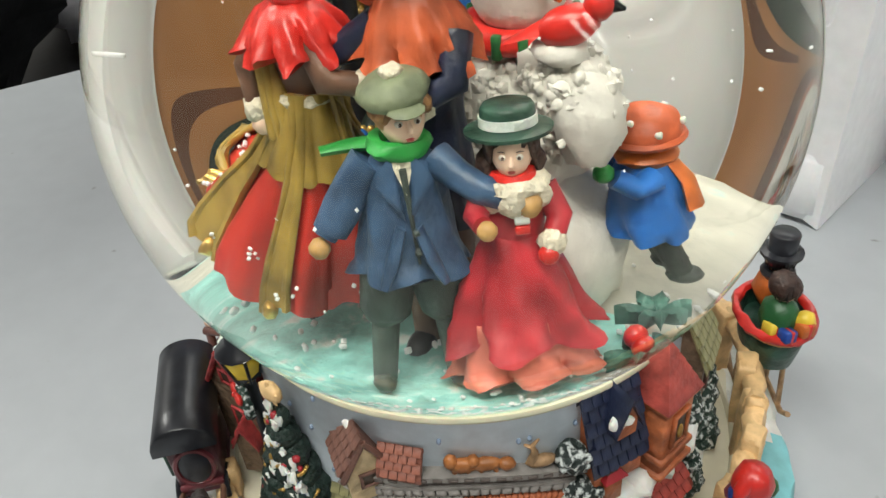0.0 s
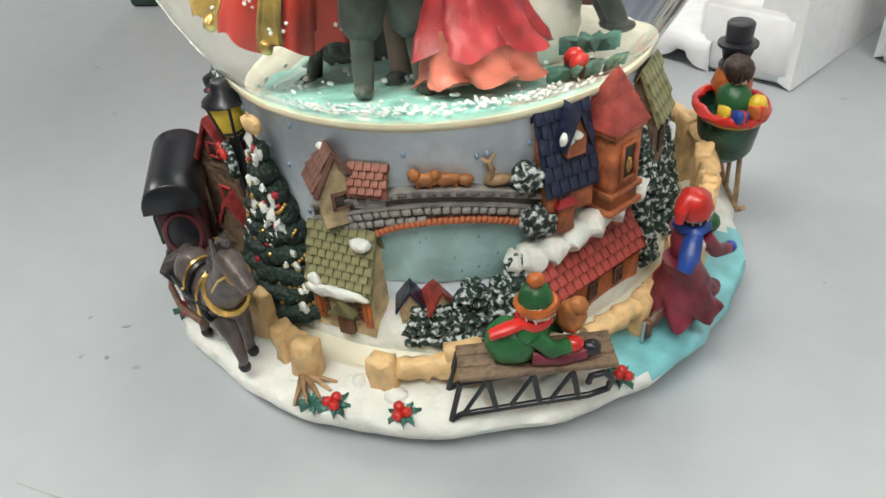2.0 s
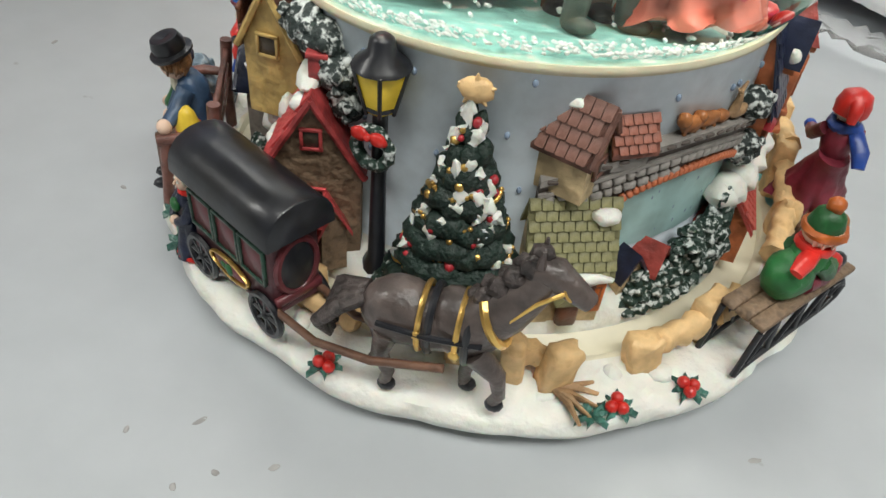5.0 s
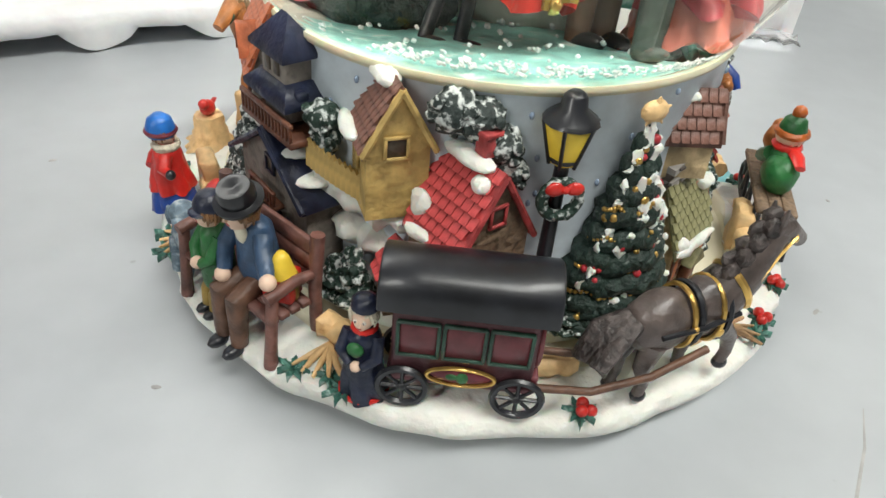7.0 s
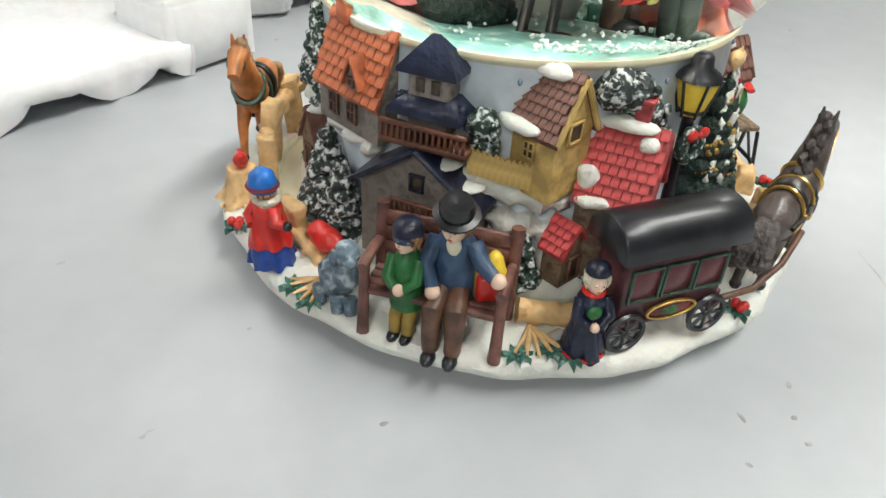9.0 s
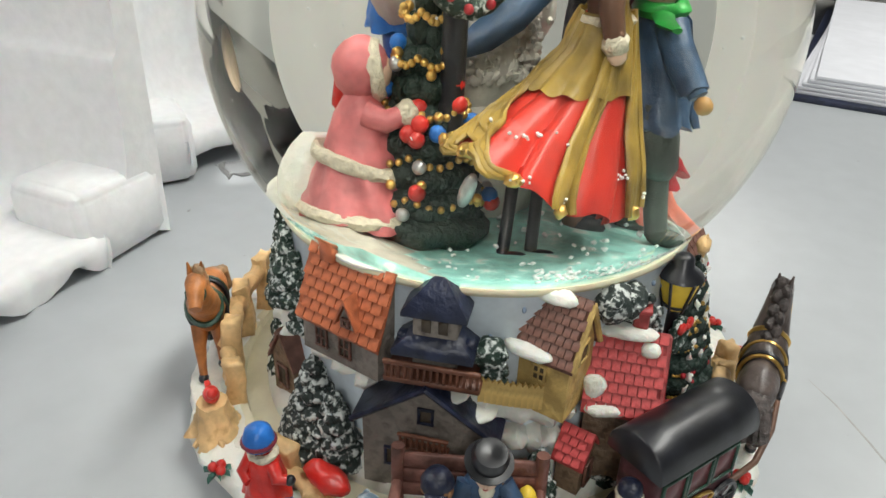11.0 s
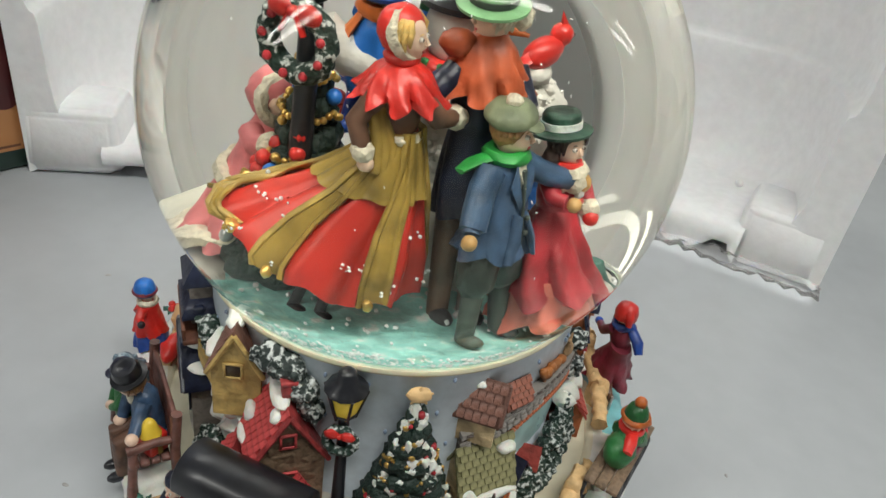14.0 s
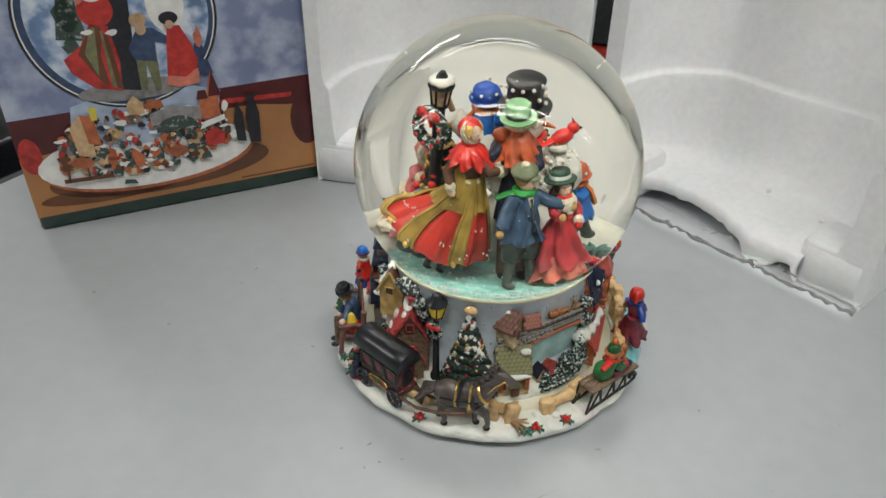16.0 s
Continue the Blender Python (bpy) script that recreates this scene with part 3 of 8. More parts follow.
def printed(name, material, *shapes):
    """Flat ink: polygons in millimetres across and up the carton's front, each patch a hair above the last."""
    PRINT_LAYER[0] += 1
    bm = bmesh.new()
    for pts in shapes:
        bm.faces.new([bm.verts.new((x * 0.001, PRINT_Y - 0.00004 * PRINT_LAYER[0], z * 0.001)) for x, z in pts])
        if len(shapes) < 6:
            ob = part(name, bm, material, carton)
            bm = bmesh.new()
    return ob if len(shapes) < 6 else part(name, bm, material, carton)


def oval(cx, cz, rx, rz, n=32, a0=0.0, a1=360.0):
    return [(cx + rx * math.cos(radians(a0 + (a1 - a0) * k / n)), cz + rz * math.sin(radians(a0 + (a1 - a0) * k / n))) for k in range(n + (a1 - a0 < 360))]


def blob(rng, x, z, w, h, n=9):
    ph = rng.random() * 6
    return [(x + w * math.cos(2 * math.pi * k / n + ph) * rng.uniform(0.55, 1.1), z + h * math.sin(2 * math.pi * k / n + ph) * rng.uniform(0.55, 1.1)) for k in range(n)]


prng = random.Random(41)
hw = CARTON_W * 500
printed("printed_window", M_PRINTBLUE, [(-hw, 60), (hw, 66), (hw, 200), (-hw, 200)])
printed("printed_tabletop", M_PRINTWOOD, [(-hw, 8), (hw, 8), (hw, 60), (-hw, 60)])
printed("printed_sill", M_PRINTDARK, [(-hw, 42), (-56, 44), (0, 52), (30, 53), (42, 53), (60, 50), (hw, 50), (hw, 66), (-hw, 63)])
printed("printed_armrest", M_PRINTRED, [(20, 56), (62, 54.5), (63, 57), (20, 59)])
printed("printed_chair", M_PRINTDARK, oval(70, 40, 9.4, 16))
printed("printed_cushion", M_PRINTRED, oval(-74, 43, 5.2, 10))
printed("printed_shadow", M_PRINTSHADE, oval(-12, 24, 58, 13), oval(-40, 16, 36, 5))
printed("printed_base_edge", M_PRINTRUST, oval(-17, 31.6, 55, 17.6))
printed("printed_base", M_PRINTWHITE, oval(-18, 33.6, 55, 17.6))
printed("printed_drum", M_PRINTSKY, [(-54, 46), (-30, 40), (0, 42), (20, 46), (24, 64), (10, 69), (-30, 71), (-50, 66)])
GX, GZ, GRAD = -18.0, 108.0, 46.5
printed("printed_globe_edge", M_PRINTBLACK, oval(GX, GZ, GRAD, GRAD, 56))
printed("printed_globe_glint", M_PRINTWHITE, oval(GX, GZ, GRAD - 1.2, GRAD - 1.2, 56))
printed("printed_globe_rim", M_PRINTNAVY, oval(GX, GZ, GRAD - 1.9, GRAD - 1.9, 56))
printed("printed_globe", M_PRINTGLASS, oval(GX + 0.5, GZ + 0.5, GRAD - 4.6, GRAD - 4.6, 56))
printed("printed_globe_floor", M_PRINTGREY, oval(GX, 71, 27, 5.5))
printed("printed_cloak", M_PRINTBLACK, [(-26, 72), (-15, 70), (-14, 96), (-12, 122), (-24, 124), (-27, 100)], oval(-18, 132, 6, 9))
printed("printed_tree", M_PRINTGREEN, [(-48, 100), (-34, 98), (-36, 118), (-40, 140), (-44, 118)], blob(prng, -41, 112, 6, 10), blob(prng, -42, 96, 5, 6))
printed("printed_skirt", M_PRINTRED, [(-47, 90), (-45, 83), (-36, 74), (-24, 71), (-22, 86), (-24, 104), (-32, 106), (-38, 96)], oval(-28, 112, 8, 8))
printed("printed_drape", M_PRINTSHADE, [(-40, 92), (-32, 76), (-29, 75), (-30, 90), (-27, 104), (-32, 105)], [(-26, 73), (-23, 72), (-25, 100), (-27, 100)])
printed("printed_gold", M_PRINTOLIVE, [(-37, 92), (-33, 79), (-30, 104), (-32, 104)], [(-28, 74), (-26, 73), (-27, 102), (-28, 102)])
printed("printed_cuff", M_PRINTWHITE, blob(prng, -34, 102, 3, 1.6), blob(prng, -23, 101, 3, 1.8), oval(-28, 118, 4, 2))
printed("printed_snowman", M_PRINTWHITE, oval(4, 112, 9, 14), blob(prng, 6, 96, 6, 8))
printed("printed_trouser", M_PRINTOLIVE, [(-15, 72), (-12, 69), (-10, 84), (-8, 69), (-5, 69), (-4, 92), (-14, 92)])
printed("printed_coat", M_PRINTNAVY, [(-15, 86), (-5, 84), (-4, 94), (2, 92), (4, 95), (-4, 101), (-11, 102), (-17, 92)])
printed("printed_cap", M_PRINTTAN, oval(-10, 105.5, 4, 3.4), oval(-9.5, 101, 2.6, 3))
printed("printed_petticoat", M_PRINTCORAL, [(-2, 71), (4, 69), (14, 70), (15, 76), (10, 86), (1, 86)])
printed("printed_dress", M_PRINTRED, [(-1, 76), (8, 74), (17, 80), (13, 92), (9, 101), (3, 101), (1, 90)])
printed("printed_bonnet", M_PRINTBLACK, oval(4.4, 105, 4.6, 3.2), oval(4.4, 101, 2.0, 1.2))
printed("printed_face", M_PRINTSKIN, oval(4.4, 101.8, 2, 2.2), oval(-9.4, 102, 2, 2.2), oval(-28, 122, 3, 3.6))
printed("printed_child", M_PRINTNAVY, [(15, 74), (22, 74), (20, 82), (15, 83)], blob(prng, 16, 88, 3, 5))
printed("printed_scarf", M_PRINTCORAL, blob(prng, 17, 94, 2.2, 6), blob(prng, -34, 118, 2, 3))
for i, (m_, count, w, h) in enumerate(((M_PRINTGREY, 16, 5, 5), (M_PRINTGREEN, 26, 4, 6), (M_PRINTTAN, 22, 4.5, 4), (M_PRINTRUST, 34, 3.4, 4), (M_PRINTSHADE, 16, 4, 2.4),
                                      (M_PRINTGREEN, 14, 3, 4), (M_PRINTWHITE, 34, 3.4, 1.9), (M_PRINTBLACK, 18, 2.2, 2.6), (M_PRINTRED, 20, 2, 2.4), (M_PRINTTAN, 16, 1.5, 2.0),
                                      (M_PRINTSHADE, 14, 1.8, 2.2), (M_PRINTSKIN, 14, 0.9, 1.0), (M_PRINTWHITE, 26, 0.9, 0.8), (M_PRINTBLACK, 22, 0.7, 1.2), (M_PRINTRUST, 16, 1.0, 1.4))):
    marks = []
    for k in range(count):
        x = prng.uniform(-60, 24)
        lo = 24 + 0.006 * (x + 20) ** 2
        hi = 62 - 0.006 * (x + 18) ** 2
        marks.append(blob(prng, x, prng.uniform(lo, hi), w * prng.uniform(0.6, 1.2), h * prng.uniform(0.6, 1.2)))
    printed("printed_village", m_, *marks)["kind"] = "stuff"
printed("printed_bridge", M_PRINTGREY, [(-14, 50), (12, 50), (12, 57), (-2, 60), (-14, 57)])
printed("printed_arch", M_PRINTGREEN, oval(-1, 46, 11, 8, 20, 0, 180))
printed("printed_house", M_PRINTTAN, [(-52, 40), (-44, 38), (-44, 56), (-48, 62), (-53, 55)], [(-24, 58), (-16, 58), (-16, 64), (-20, 68), (-24, 64)])
printed("printed_roof", M_PRINTRUST, [(-46, 46), (-40, 44), (-41, 60), (-47, 62)], [(-15, 60), (-6, 60), (-7, 64), (-14, 65)])
printed("printed_street_lamp", M_PRINTYELLOW, [(-42, 58), (-39, 58), (-38.4, 65), (-42.4, 65)])
printed("printed_tower", M_PRINTRUST, [(12, 50), (22, 50), (22, 62), (24, 62), (20, 76), (16, 62), (12, 62)])
printed("printed_tower_roof", M_PRINTDARK, [(17, 62), (24, 62), (20.4, 76)], [(11, 61), (17, 61), (16, 66), (12, 66)])
printed("printed_snow_roof", M_PRINTWHITE, blob(prng, 25, 56, 2.4, 4), [(10, 44), (24, 48), (24, 51), (12, 48)], blob(prng, 28, 38, 4, 3))
printed("printed_walker", M_PRINTBLACK, [(36, 32), (42, 31), (43, 48), (41, 58), (37, 58), (35, 46)], oval(39.4, 59, 3.2, 1.2), [(29, 34), (34, 33), (34, 50), (31, 57), (28.6, 46)])
printed("printed_horse", M_PRINTRUST, blob(prng, -52, 36, 6, 4), blob(prng, -24, 33, 3.4, 6), blob(prng, -4, 34, 6, 4))
printed("printed_sleigh", M_PRINTSHADE, [(-62, 26), (-38, 25), (-38, 27.4), (-62, 28.4)], [(-60, 26), (-59, 26), (-58, 34), (-59.4, 34)], [(-50, 26), (-49, 26), (-49, 33), (-50, 33)])
printed("printed_seated_pair", M_PRINTRED, [(12, 34), (22, 34), (23, 40), (18, 45), (12, 41)])
printed("printed_holly", M_PRINTGREEN, [(-34, 20), (-27, 19), (-28, 21.6), (-33, 22.6)], [(8, 27), (14, 27), (13, 31), (9, 30)])
printed("printed_caption", M_PRINTSHADE, [(28, 10.4), (72, 10.4), (72, 11.4), (28, 11.4)])

# ------------------------------------------------ notebook, ball, bag and cloth
notebook = thing("notebook", None, None, "open notebook with ruled white pages", "notebook", pose(0.409, -0.233, 0.0, 0, 0, -102))
M_PAPER = mat("ruled_paper", (0.74, 0.75, 0.80), 0.6, vary=0.04, scale=100, bump=0.05)
bm = bmesh.new()
block(bm, (0, 0, 0.0012), (0.215, 0.295, 0.0024), ch=0.1)
part("cover", bm, M_NAVY, notebook, "dark blue cover")
for k in range(5):
    bm = bmesh.new()
    block(bm, (0.001 * k, 0.0012 * k, 0.0034 + 0.0020 * k), (0.205, 0.285, 0.0019), turn=(0, 0.15 * k, 0.8 * k - 1.5), ch=0.05)
    part("page", bm, M_PAPER, notebook)
M_INK = mat("blue_ink", (0.20, 0.24, 0.42), 0.6, vary=0.1, bump=0.0)
for k in range(16):
    bm = bmesh.new()
    block(bm, (-0.004, 0.125 - 0.0155 * k, 0.01245), (0.17 - 0.02 * random.random(), 0.0010, 0.0003))
    part("written_line", bm, M_INK, notebook)

M_BAG = mat("black_nylon", (0.016, 0.017, 0.02), 0.55, vary=0.4, scale=80, bump=0.4, big=10, dist=0.003)
M_CLOTH = mat("white_cotton", (0.72, 0.70, 0.74), 0.8, vary=0.1, scale=60, bump=0.5, big=14, dist=0.003)
M_SIENNA = mat("brown_leather", (0.10, 0.055, 0.04), 0.5, vary=0.3, scale=80, bump=0.3, dist=0.002)


def heap(name, c, r, material, label, category, seed, amount=0.06):
    bm = bmesh.new()
    rough(ball(bm, (0, 0, 0), r, seg=28), amount, 0.11, seed)
    rough(bm.verts, amount * 0.3, 0.035, seed + 3)
    low = min(v.co.z for v in bm.verts)
    top = max(v.co.z for v in bm.verts)
    ob = thing(name, bm, material, label, category, pose(c[0], c[1], c[2] - low), smooth=60)
    if category == "bag":
        bm = bmesh.new()
        arc = [(r[0] * 0.75 * math.cos(math.pi * k / 12), 0.012 * math.sin(k + seed), top * (0.55 + 0.62 * math.sin(math.pi * k / 12))) for k in range(13)]
        tube(bm, arc, 0.007, 0, 8, 0.35)
        part("strap", bm, M_BLACK, ob, "black webbing strap")
        bm = bmesh.new()
        tube(bm, [(r[0] * 0.8 * (k / 4 - 1), -r[1] * 0.35, top * (0.62 + 0.3 * math.sin(math.pi * k / 8))) for k in range(9)], 0.004, 0, 6, 0.5)
        part("zip", bm, M_SILVER, ob, "dull metal zip")
    return ob


bm = bmesh.new()
block(bm, (0, 0, -0.02), (0.5, 1.5, 0.04), ch=0.1)
for x in (-0.22, 0.22):
    for y in (-0.7, 0.7):
        tube(bm, [(x, y, -0.04), (x, y, FLOOR_Z + 0.12)], 0.02)
low_table = thing("side_table", bm, M_BLACK, "low black side table beside the work table", "table", pose(-0.78, 0.42, -0.12, 0, 0, -24))
heap("cloth_bundle", (-0.66, 0.30, -0.12), (0.09, 0.10, 0.06), M_CLOTH, "crumpled white cotton cloth in a loose bundle", "cloth", 2.0)
heap("black_bag", (-0.62, 0.10, -0.12), (0.13, 0.13, 0.09), M_BAG, "slumped black nylon bag on the side table", "bag", 5.0)
heap("brown_bag", (-0.85, 0.30, -0.12), (0.12, 0.16, 0.10), M_SIENNA, "worn brown leather bag on the side table", "bag", 8.0)
heap("cloth_bundle", (-0.66, 0.52, -0.12), (0.12, 0.12, 0.18), M_CLOTH, "white cotton cloth piled high beside a bag", "cloth", 9.0)

bm = bmesh.new()
block(bm, (0, 0, -0.02), (0.5, 1.5, 0.04), ch=0.1)
for x in (-0.22, 0.22):
    for y in (-0.7, 0.7):
        tube(bm, [(x, y, -0.04), (x, y, FLOOR_Z + 0.02)], 0.02)
thing("side_table", bm, M_BLACK, "low black side table with clutter", "table", pose(0.80, -0.30, -0.02, 0, 0, -24))
bm = bmesh.new()
ball(bm, (0, 0, 0.031), 0.031, seg=28)
for s in (-1, 1):
    torus(bm, (0, s * 0.017, 0.031), 0.026, 0.0010, 1, turn=(80, 0, 20), seg=28)
M_BALL = mat("scuffed_cream_leather", (0.60, 0.46, 0.32), 0.55, vary=0.2, scale=80, bump=0.2)
thing("leather_ball", bm, [M_BALL, M_SIENNA], "scuffed cream leather ball with a seam", "ball", pose(0.64, -0.105, -0.02))
heap("black_bag", (0.82, -0.22, -0.02), (0.13, 0.14, 0.10), M_BAG, "black nylon bag heaped on the side table", "bag", 12.0)
heap("black_bag", (0.76, 0.06, -0.02), (0.12, 0.10, 0.09), M_BAG, "dark slumped bag beside a cream ball", "bag", 15.0)
bm = bmesh.new()
torus(bm, (0, 0, 0.002), 0.010, 0.0015, seg=20, squash=0.7)
tube(bm, [(0.010, 0, 0.0015), (0.032, 0.006, 0.0015)], 0.0016)
thing("metal_ring", bm, M_SILVER, "small shiny metal key ring on the table", "key ring", pose(0.413, -0.083, 0, 0, 0, 30))


# ---------------------------------------------------------------- the snow globe
globe = thing("snow_globe", None, None, "musical snow globe with winter skaters and a painted village base", "snow globe", pose(0, 0, 0))
GC, GR = 0.0862, 0.0541

# base plate with an uneven snowy rim
bm = bmesh.new()
seg = 144
prof = [(0.040, 0.0), (0.0585, 0.0), (0.0612, 0.0016), (0.0645, 0.0040), (0.0654, 0.0062), (0.0645, 0.0080), (0.0620, 0.0086), (0.0580, 0.0092), (0.0550, 0.0096), (0.0538, 0.0094),
        (0.0534, 0.0080), (0.0495, 0.0080), (0.0490, 0.0088), (0.040, 0.0088)]
rows = []
for j, (r, z) in enumerate(prof):
    rr = []
    for k in range(seg):
        a = 2 * math.pi * k / seg
        w = noise.noise(Vector((math.cos(a) * 5, math.sin(a) * 5, 1.0)))
        w2 = noise.noise(Vector((math.cos(a) * 11, math.sin(a) * 11, j * 0.8)))
        edge = 1.0 if 1 <= j <= 8 else 0.0
        rr.append(bm.verts.new(((r + edge * (0.0017 * w + 0.0010 * w2)) * math.cos(a), (r + edge * (0.0017 * w + 0.0010 * w2)) * math.sin(a),
                                max(0.0, z + (0.0007 * w2 + 0.0005 * w if 2 <= j <= 9 else 0)))))
    rows.append(rr)
for j, (a, b) in enumerate(zip(rows, rows[1:])):
    for k in range(seg):
        f = bm.faces.new((a[k], a[(k + 1) % seg], b[(k + 1) % seg], b[k]))
        ang = (math.degrees(2 * math.pi * (k + 0.5) / seg) + 90 - RING_TURN + 180) % 360 - 180
        wob = 6 * noise.noise(Vector((j * 0.7, 3, 1)))
        f.material_index = 1 if 2 <= j <= 7 and 99 + wob + max(0, 5 - j) * 2 < ang < 147 + wob else (2 if j >= 8 else 0)
part("base_plate", bm, [M_SNOW, M_ICE, M_CREAM], globe, "white snowy rim with a teal ice patch", smooth=60)


def mm(bm):
    """Millimetres to metres."""
    bmesh.ops.scale(bm, vec=(0.001, 0.001, 0.001), verts=bm.verts)
    return bm


def head(bm, c, r, skin, hair, facing=-90, eye=None, long=1.0):
    """A painted head towards facing (degrees on plan): cheeks, chin, nose, lips, eyes with brows, and locks of hair behind."""
    f = Vector((math.cos(radians(facing)), math.sin(radians(facing)), 0))
    s = Vector((-f.y, f.x, 0))
    up = Vector((0, 0, 1))
    c = Vector(c)

    def at(a, b, h):
        return c + (f * a + s * b + up * h) * r

    for v in ball(bm, (0, 0, 0), 1.0, skin, seg=22):
        a, b, h = v.co.x, v.co.y, v.co.z
        jaw = 1 - 0.26 * max(0.0, -h) ** 1.4
        socket = sum(math.exp(-((b - q) ** 2 + (h - 0.14) ** 2) / 0.035) for q in (-0.36, 0.36)) if a > 0 else 0
        cheek = sum(math.exp(-((b - q) ** 2 + (h + 0.28) ** 2) / 0.05) for q in (-0.42, 0.42)) if a > 0 else 0
        chin = math.exp(-(b ** 2 + (h + 0.82) ** 2) / 0.05) if a > 0 else 0
        v.co = at(a * 0.90 - 0.10 * socket + 0.05 * cheek + 0.16 * chin, b * 0.84 * jaw, h * 1.10)
    tube(bm, [at(0.84, 0, 0.18), at(0.95, 0, -0.02), at(1.02, 0, -0.17)], [r * 0.07, r * 0.10, r * 0.13], skin, 7)
    ball(bm, at(0.93, 0, -0.18), (r * 0.13, r * 0.13, r * 0.10), skin, seg=7)
    if eye is not None:
        for q in (-1, 1):
            ball(bm, at(0.77, q * 0.34, 0.13), (r * 0.15, r * 0.15, r * 0.12), FACE_WHITE, seg=10)
            ball(bm, at(0.845, q * 0.33, 0.13), r * 0.09, FACE_BROW, seg=8)
            tube(bm, [at(0.82, q * 0.22, 0.35), at(0.80, q * 0.36, 0.39), at(0.74, q * 0.50, 0.35)], [r * 0.018, r * 0.026, r * 0.012], hair, 5)
        for dh, w in ((-0.47, 0.13), (-0.53, 0.10)):
            ball(bm, at(0.82, 0, dh), (r * (0.05 + w * abs(s.x)), r * (0.05 + w * abs(s.y)), r * 0.04), FACE_LIP, seg=7)
    rough(ball(bm, at(-0.22, 0, 0.26), (r * 0.98, r * 0.98, r * 0.98), hair, seg=16), r * 0.14, r * 0.4, c.x)
    for k in range(16):
        a = radians(62 + 236 * k / 15)
        x, y = math.cos(a), math.sin(a)
        drop = 0.25 - long * (0.35 + 0.35 * abs(math.sin(k * 1.7)) + 0.2 * max(0, -x))
        tube(bm, [at(0.55 * x, 0.6 * y, 0.95), at(0.92 * x, 0.97 * y, 0.5), at(0.94 * x - 0.05, 0.98 * y, 0.32 - 0.2 * long), at(0.86 * x + 0.08 * math.sin(k), 0.92 * y, drop)],
             [r * 0.16, r * 0.20, r * 0.17, r * 0.05], hair, 6)


# ------------------------------------------------ horse-drawn carriage
carriage = holder("carriage", globe, ring(-7, 0.0585, 0.0023) @ Matrix.Scale(0.80, 4), "plum horse carriage with a black barrel roof")
bm = bmesh.new()
block(bm, (0, 0, 24), (26, 11, 17), 0, ch=0.06)
block(bm, (0, 0, 15.4), (27.5, 12, 1.8), 0, ch=0.3)
part("carriage_body", mm(bm), [M_PLUM], carriage)
bm = bmesh.new()
n = 14
rows = []
for x in (-15.6, -15.2, -8, 0, 8, 15.2, 15.6):
    k_ = 0.96 if abs(x) > 15.3 else 1.0
    rows.append([bm.verts.new((x, -7.4 * k_ * math.cos(math.pi * k / n), 32.6 + 7.6 * k_ * math.sin(math.pi * k / n) ** 0.8)) for k in range(n + 1)])
for a, b in zip(rows, rows[1:]):
    for k in range(n):
        bm.faces.new((a[k], a[k + 1], b[k + 1], b[k]))
    bm.faces.new((a[0], b[0], b[-1], a[-1]))
bm.faces.new(rows[0])
bm.faces.new(rows[-1])
part("roof", mm(bm), [M_BLACK], carriage, "black barrel roof")
for x in (-8.2, 0, 8.2):
    bm = bmesh.new()
    block(bm, (x, -5.6, 25.6), (6.6, 0.5, 7.4), 0, ch=0.1)
    w = part("window", mm(bm), [M_PLUM2], carriage)
    bm = bmesh.new()
    for dx, dz, sx, sz in ((0, 3.9, 7.6, 0.7), (0, -3.9, 7.6, 0.7), (3.6, 0, 0.7, 7.8), (-3.6, 0, 0.7, 7.8)):
        block(bm, (x + dx, -5.9, 25.6 + dz), (sx, 0.8, sz), 0, ch=0.2)
    part("window_frame", mm(bm), [M_DARKGREEN], w)
bm = bmesh.new()
torus(bm, (0, -6.2, 17.6), 6.2, 0.45, 0, (90, 0, 0), 28, 6, 0.34)
part("gold_oval", mm(bm), [M_GOLD], carriage, "gold oval moulding")
bm = bmesh.new()
ball(bm, (0, -6.0, 17.6), (5.6, 0.5, 1.8), 0)
ball(bm, (0.3, -6.4, 17.5), (1.2, 0.5, 1.4), 1)
ball(bm, (-1.6, -6.4, 17.6), (1.2, 0.4, 0.8), 1)
part("emblem", mm(bm), [M_BURGUNDY, M_GREEN], carriage)
bm = bmesh.new()
ball(bm, (13.3, 0, 24), (0.8, 4.0, 6.2), 0, seg=14)
part("end_opening", mm(bm), [M_BLACK], carriage)
bm = bmesh.new()
torus(bm, (13.3, 0, 24.4), 6.0, 0.8, 0, (0, 90, 0), 24, 6, 0.72)
block(bm, (13.4, 0, 17.6), (1.4, 10.4, 2.0), 0, ch=0.2)
part("end_frame", mm(bm), [M_PLUM2], carriage, "dark red arched frame")
for x in (-10.6, 10.8):
    for y in (-5.9, 5.4):
        wh = holder("wheel", carriage, pose(x * 0.001, y * 0.001, 0.0133, 90, 0, 0))
        bm = bmesh.new()
        torus(bm, (0, 0, 0), 4.5, 0.75, 0, seg=24)
        part("rim", mm(bm), [M_BLACK], wh)
        for k in range(4):
            bm = bmesh.new()
            a = math.pi * k / 4
            tube(bm, [(-4.4 * math.cos(a), -4.4 * math.sin(a), 0), (4.4 * math.cos(a), 4.4 * math.sin(a), 0)], 0.42, seg=6)
            part("spoke", mm(bm), [M_BLACK], wh)
        bm = bmesh.new()
        ball(bm, (0, 0, 0), (1.1, 1.1, 0.9))
        part("hub", mm(bm), [M_BLACK], wh)
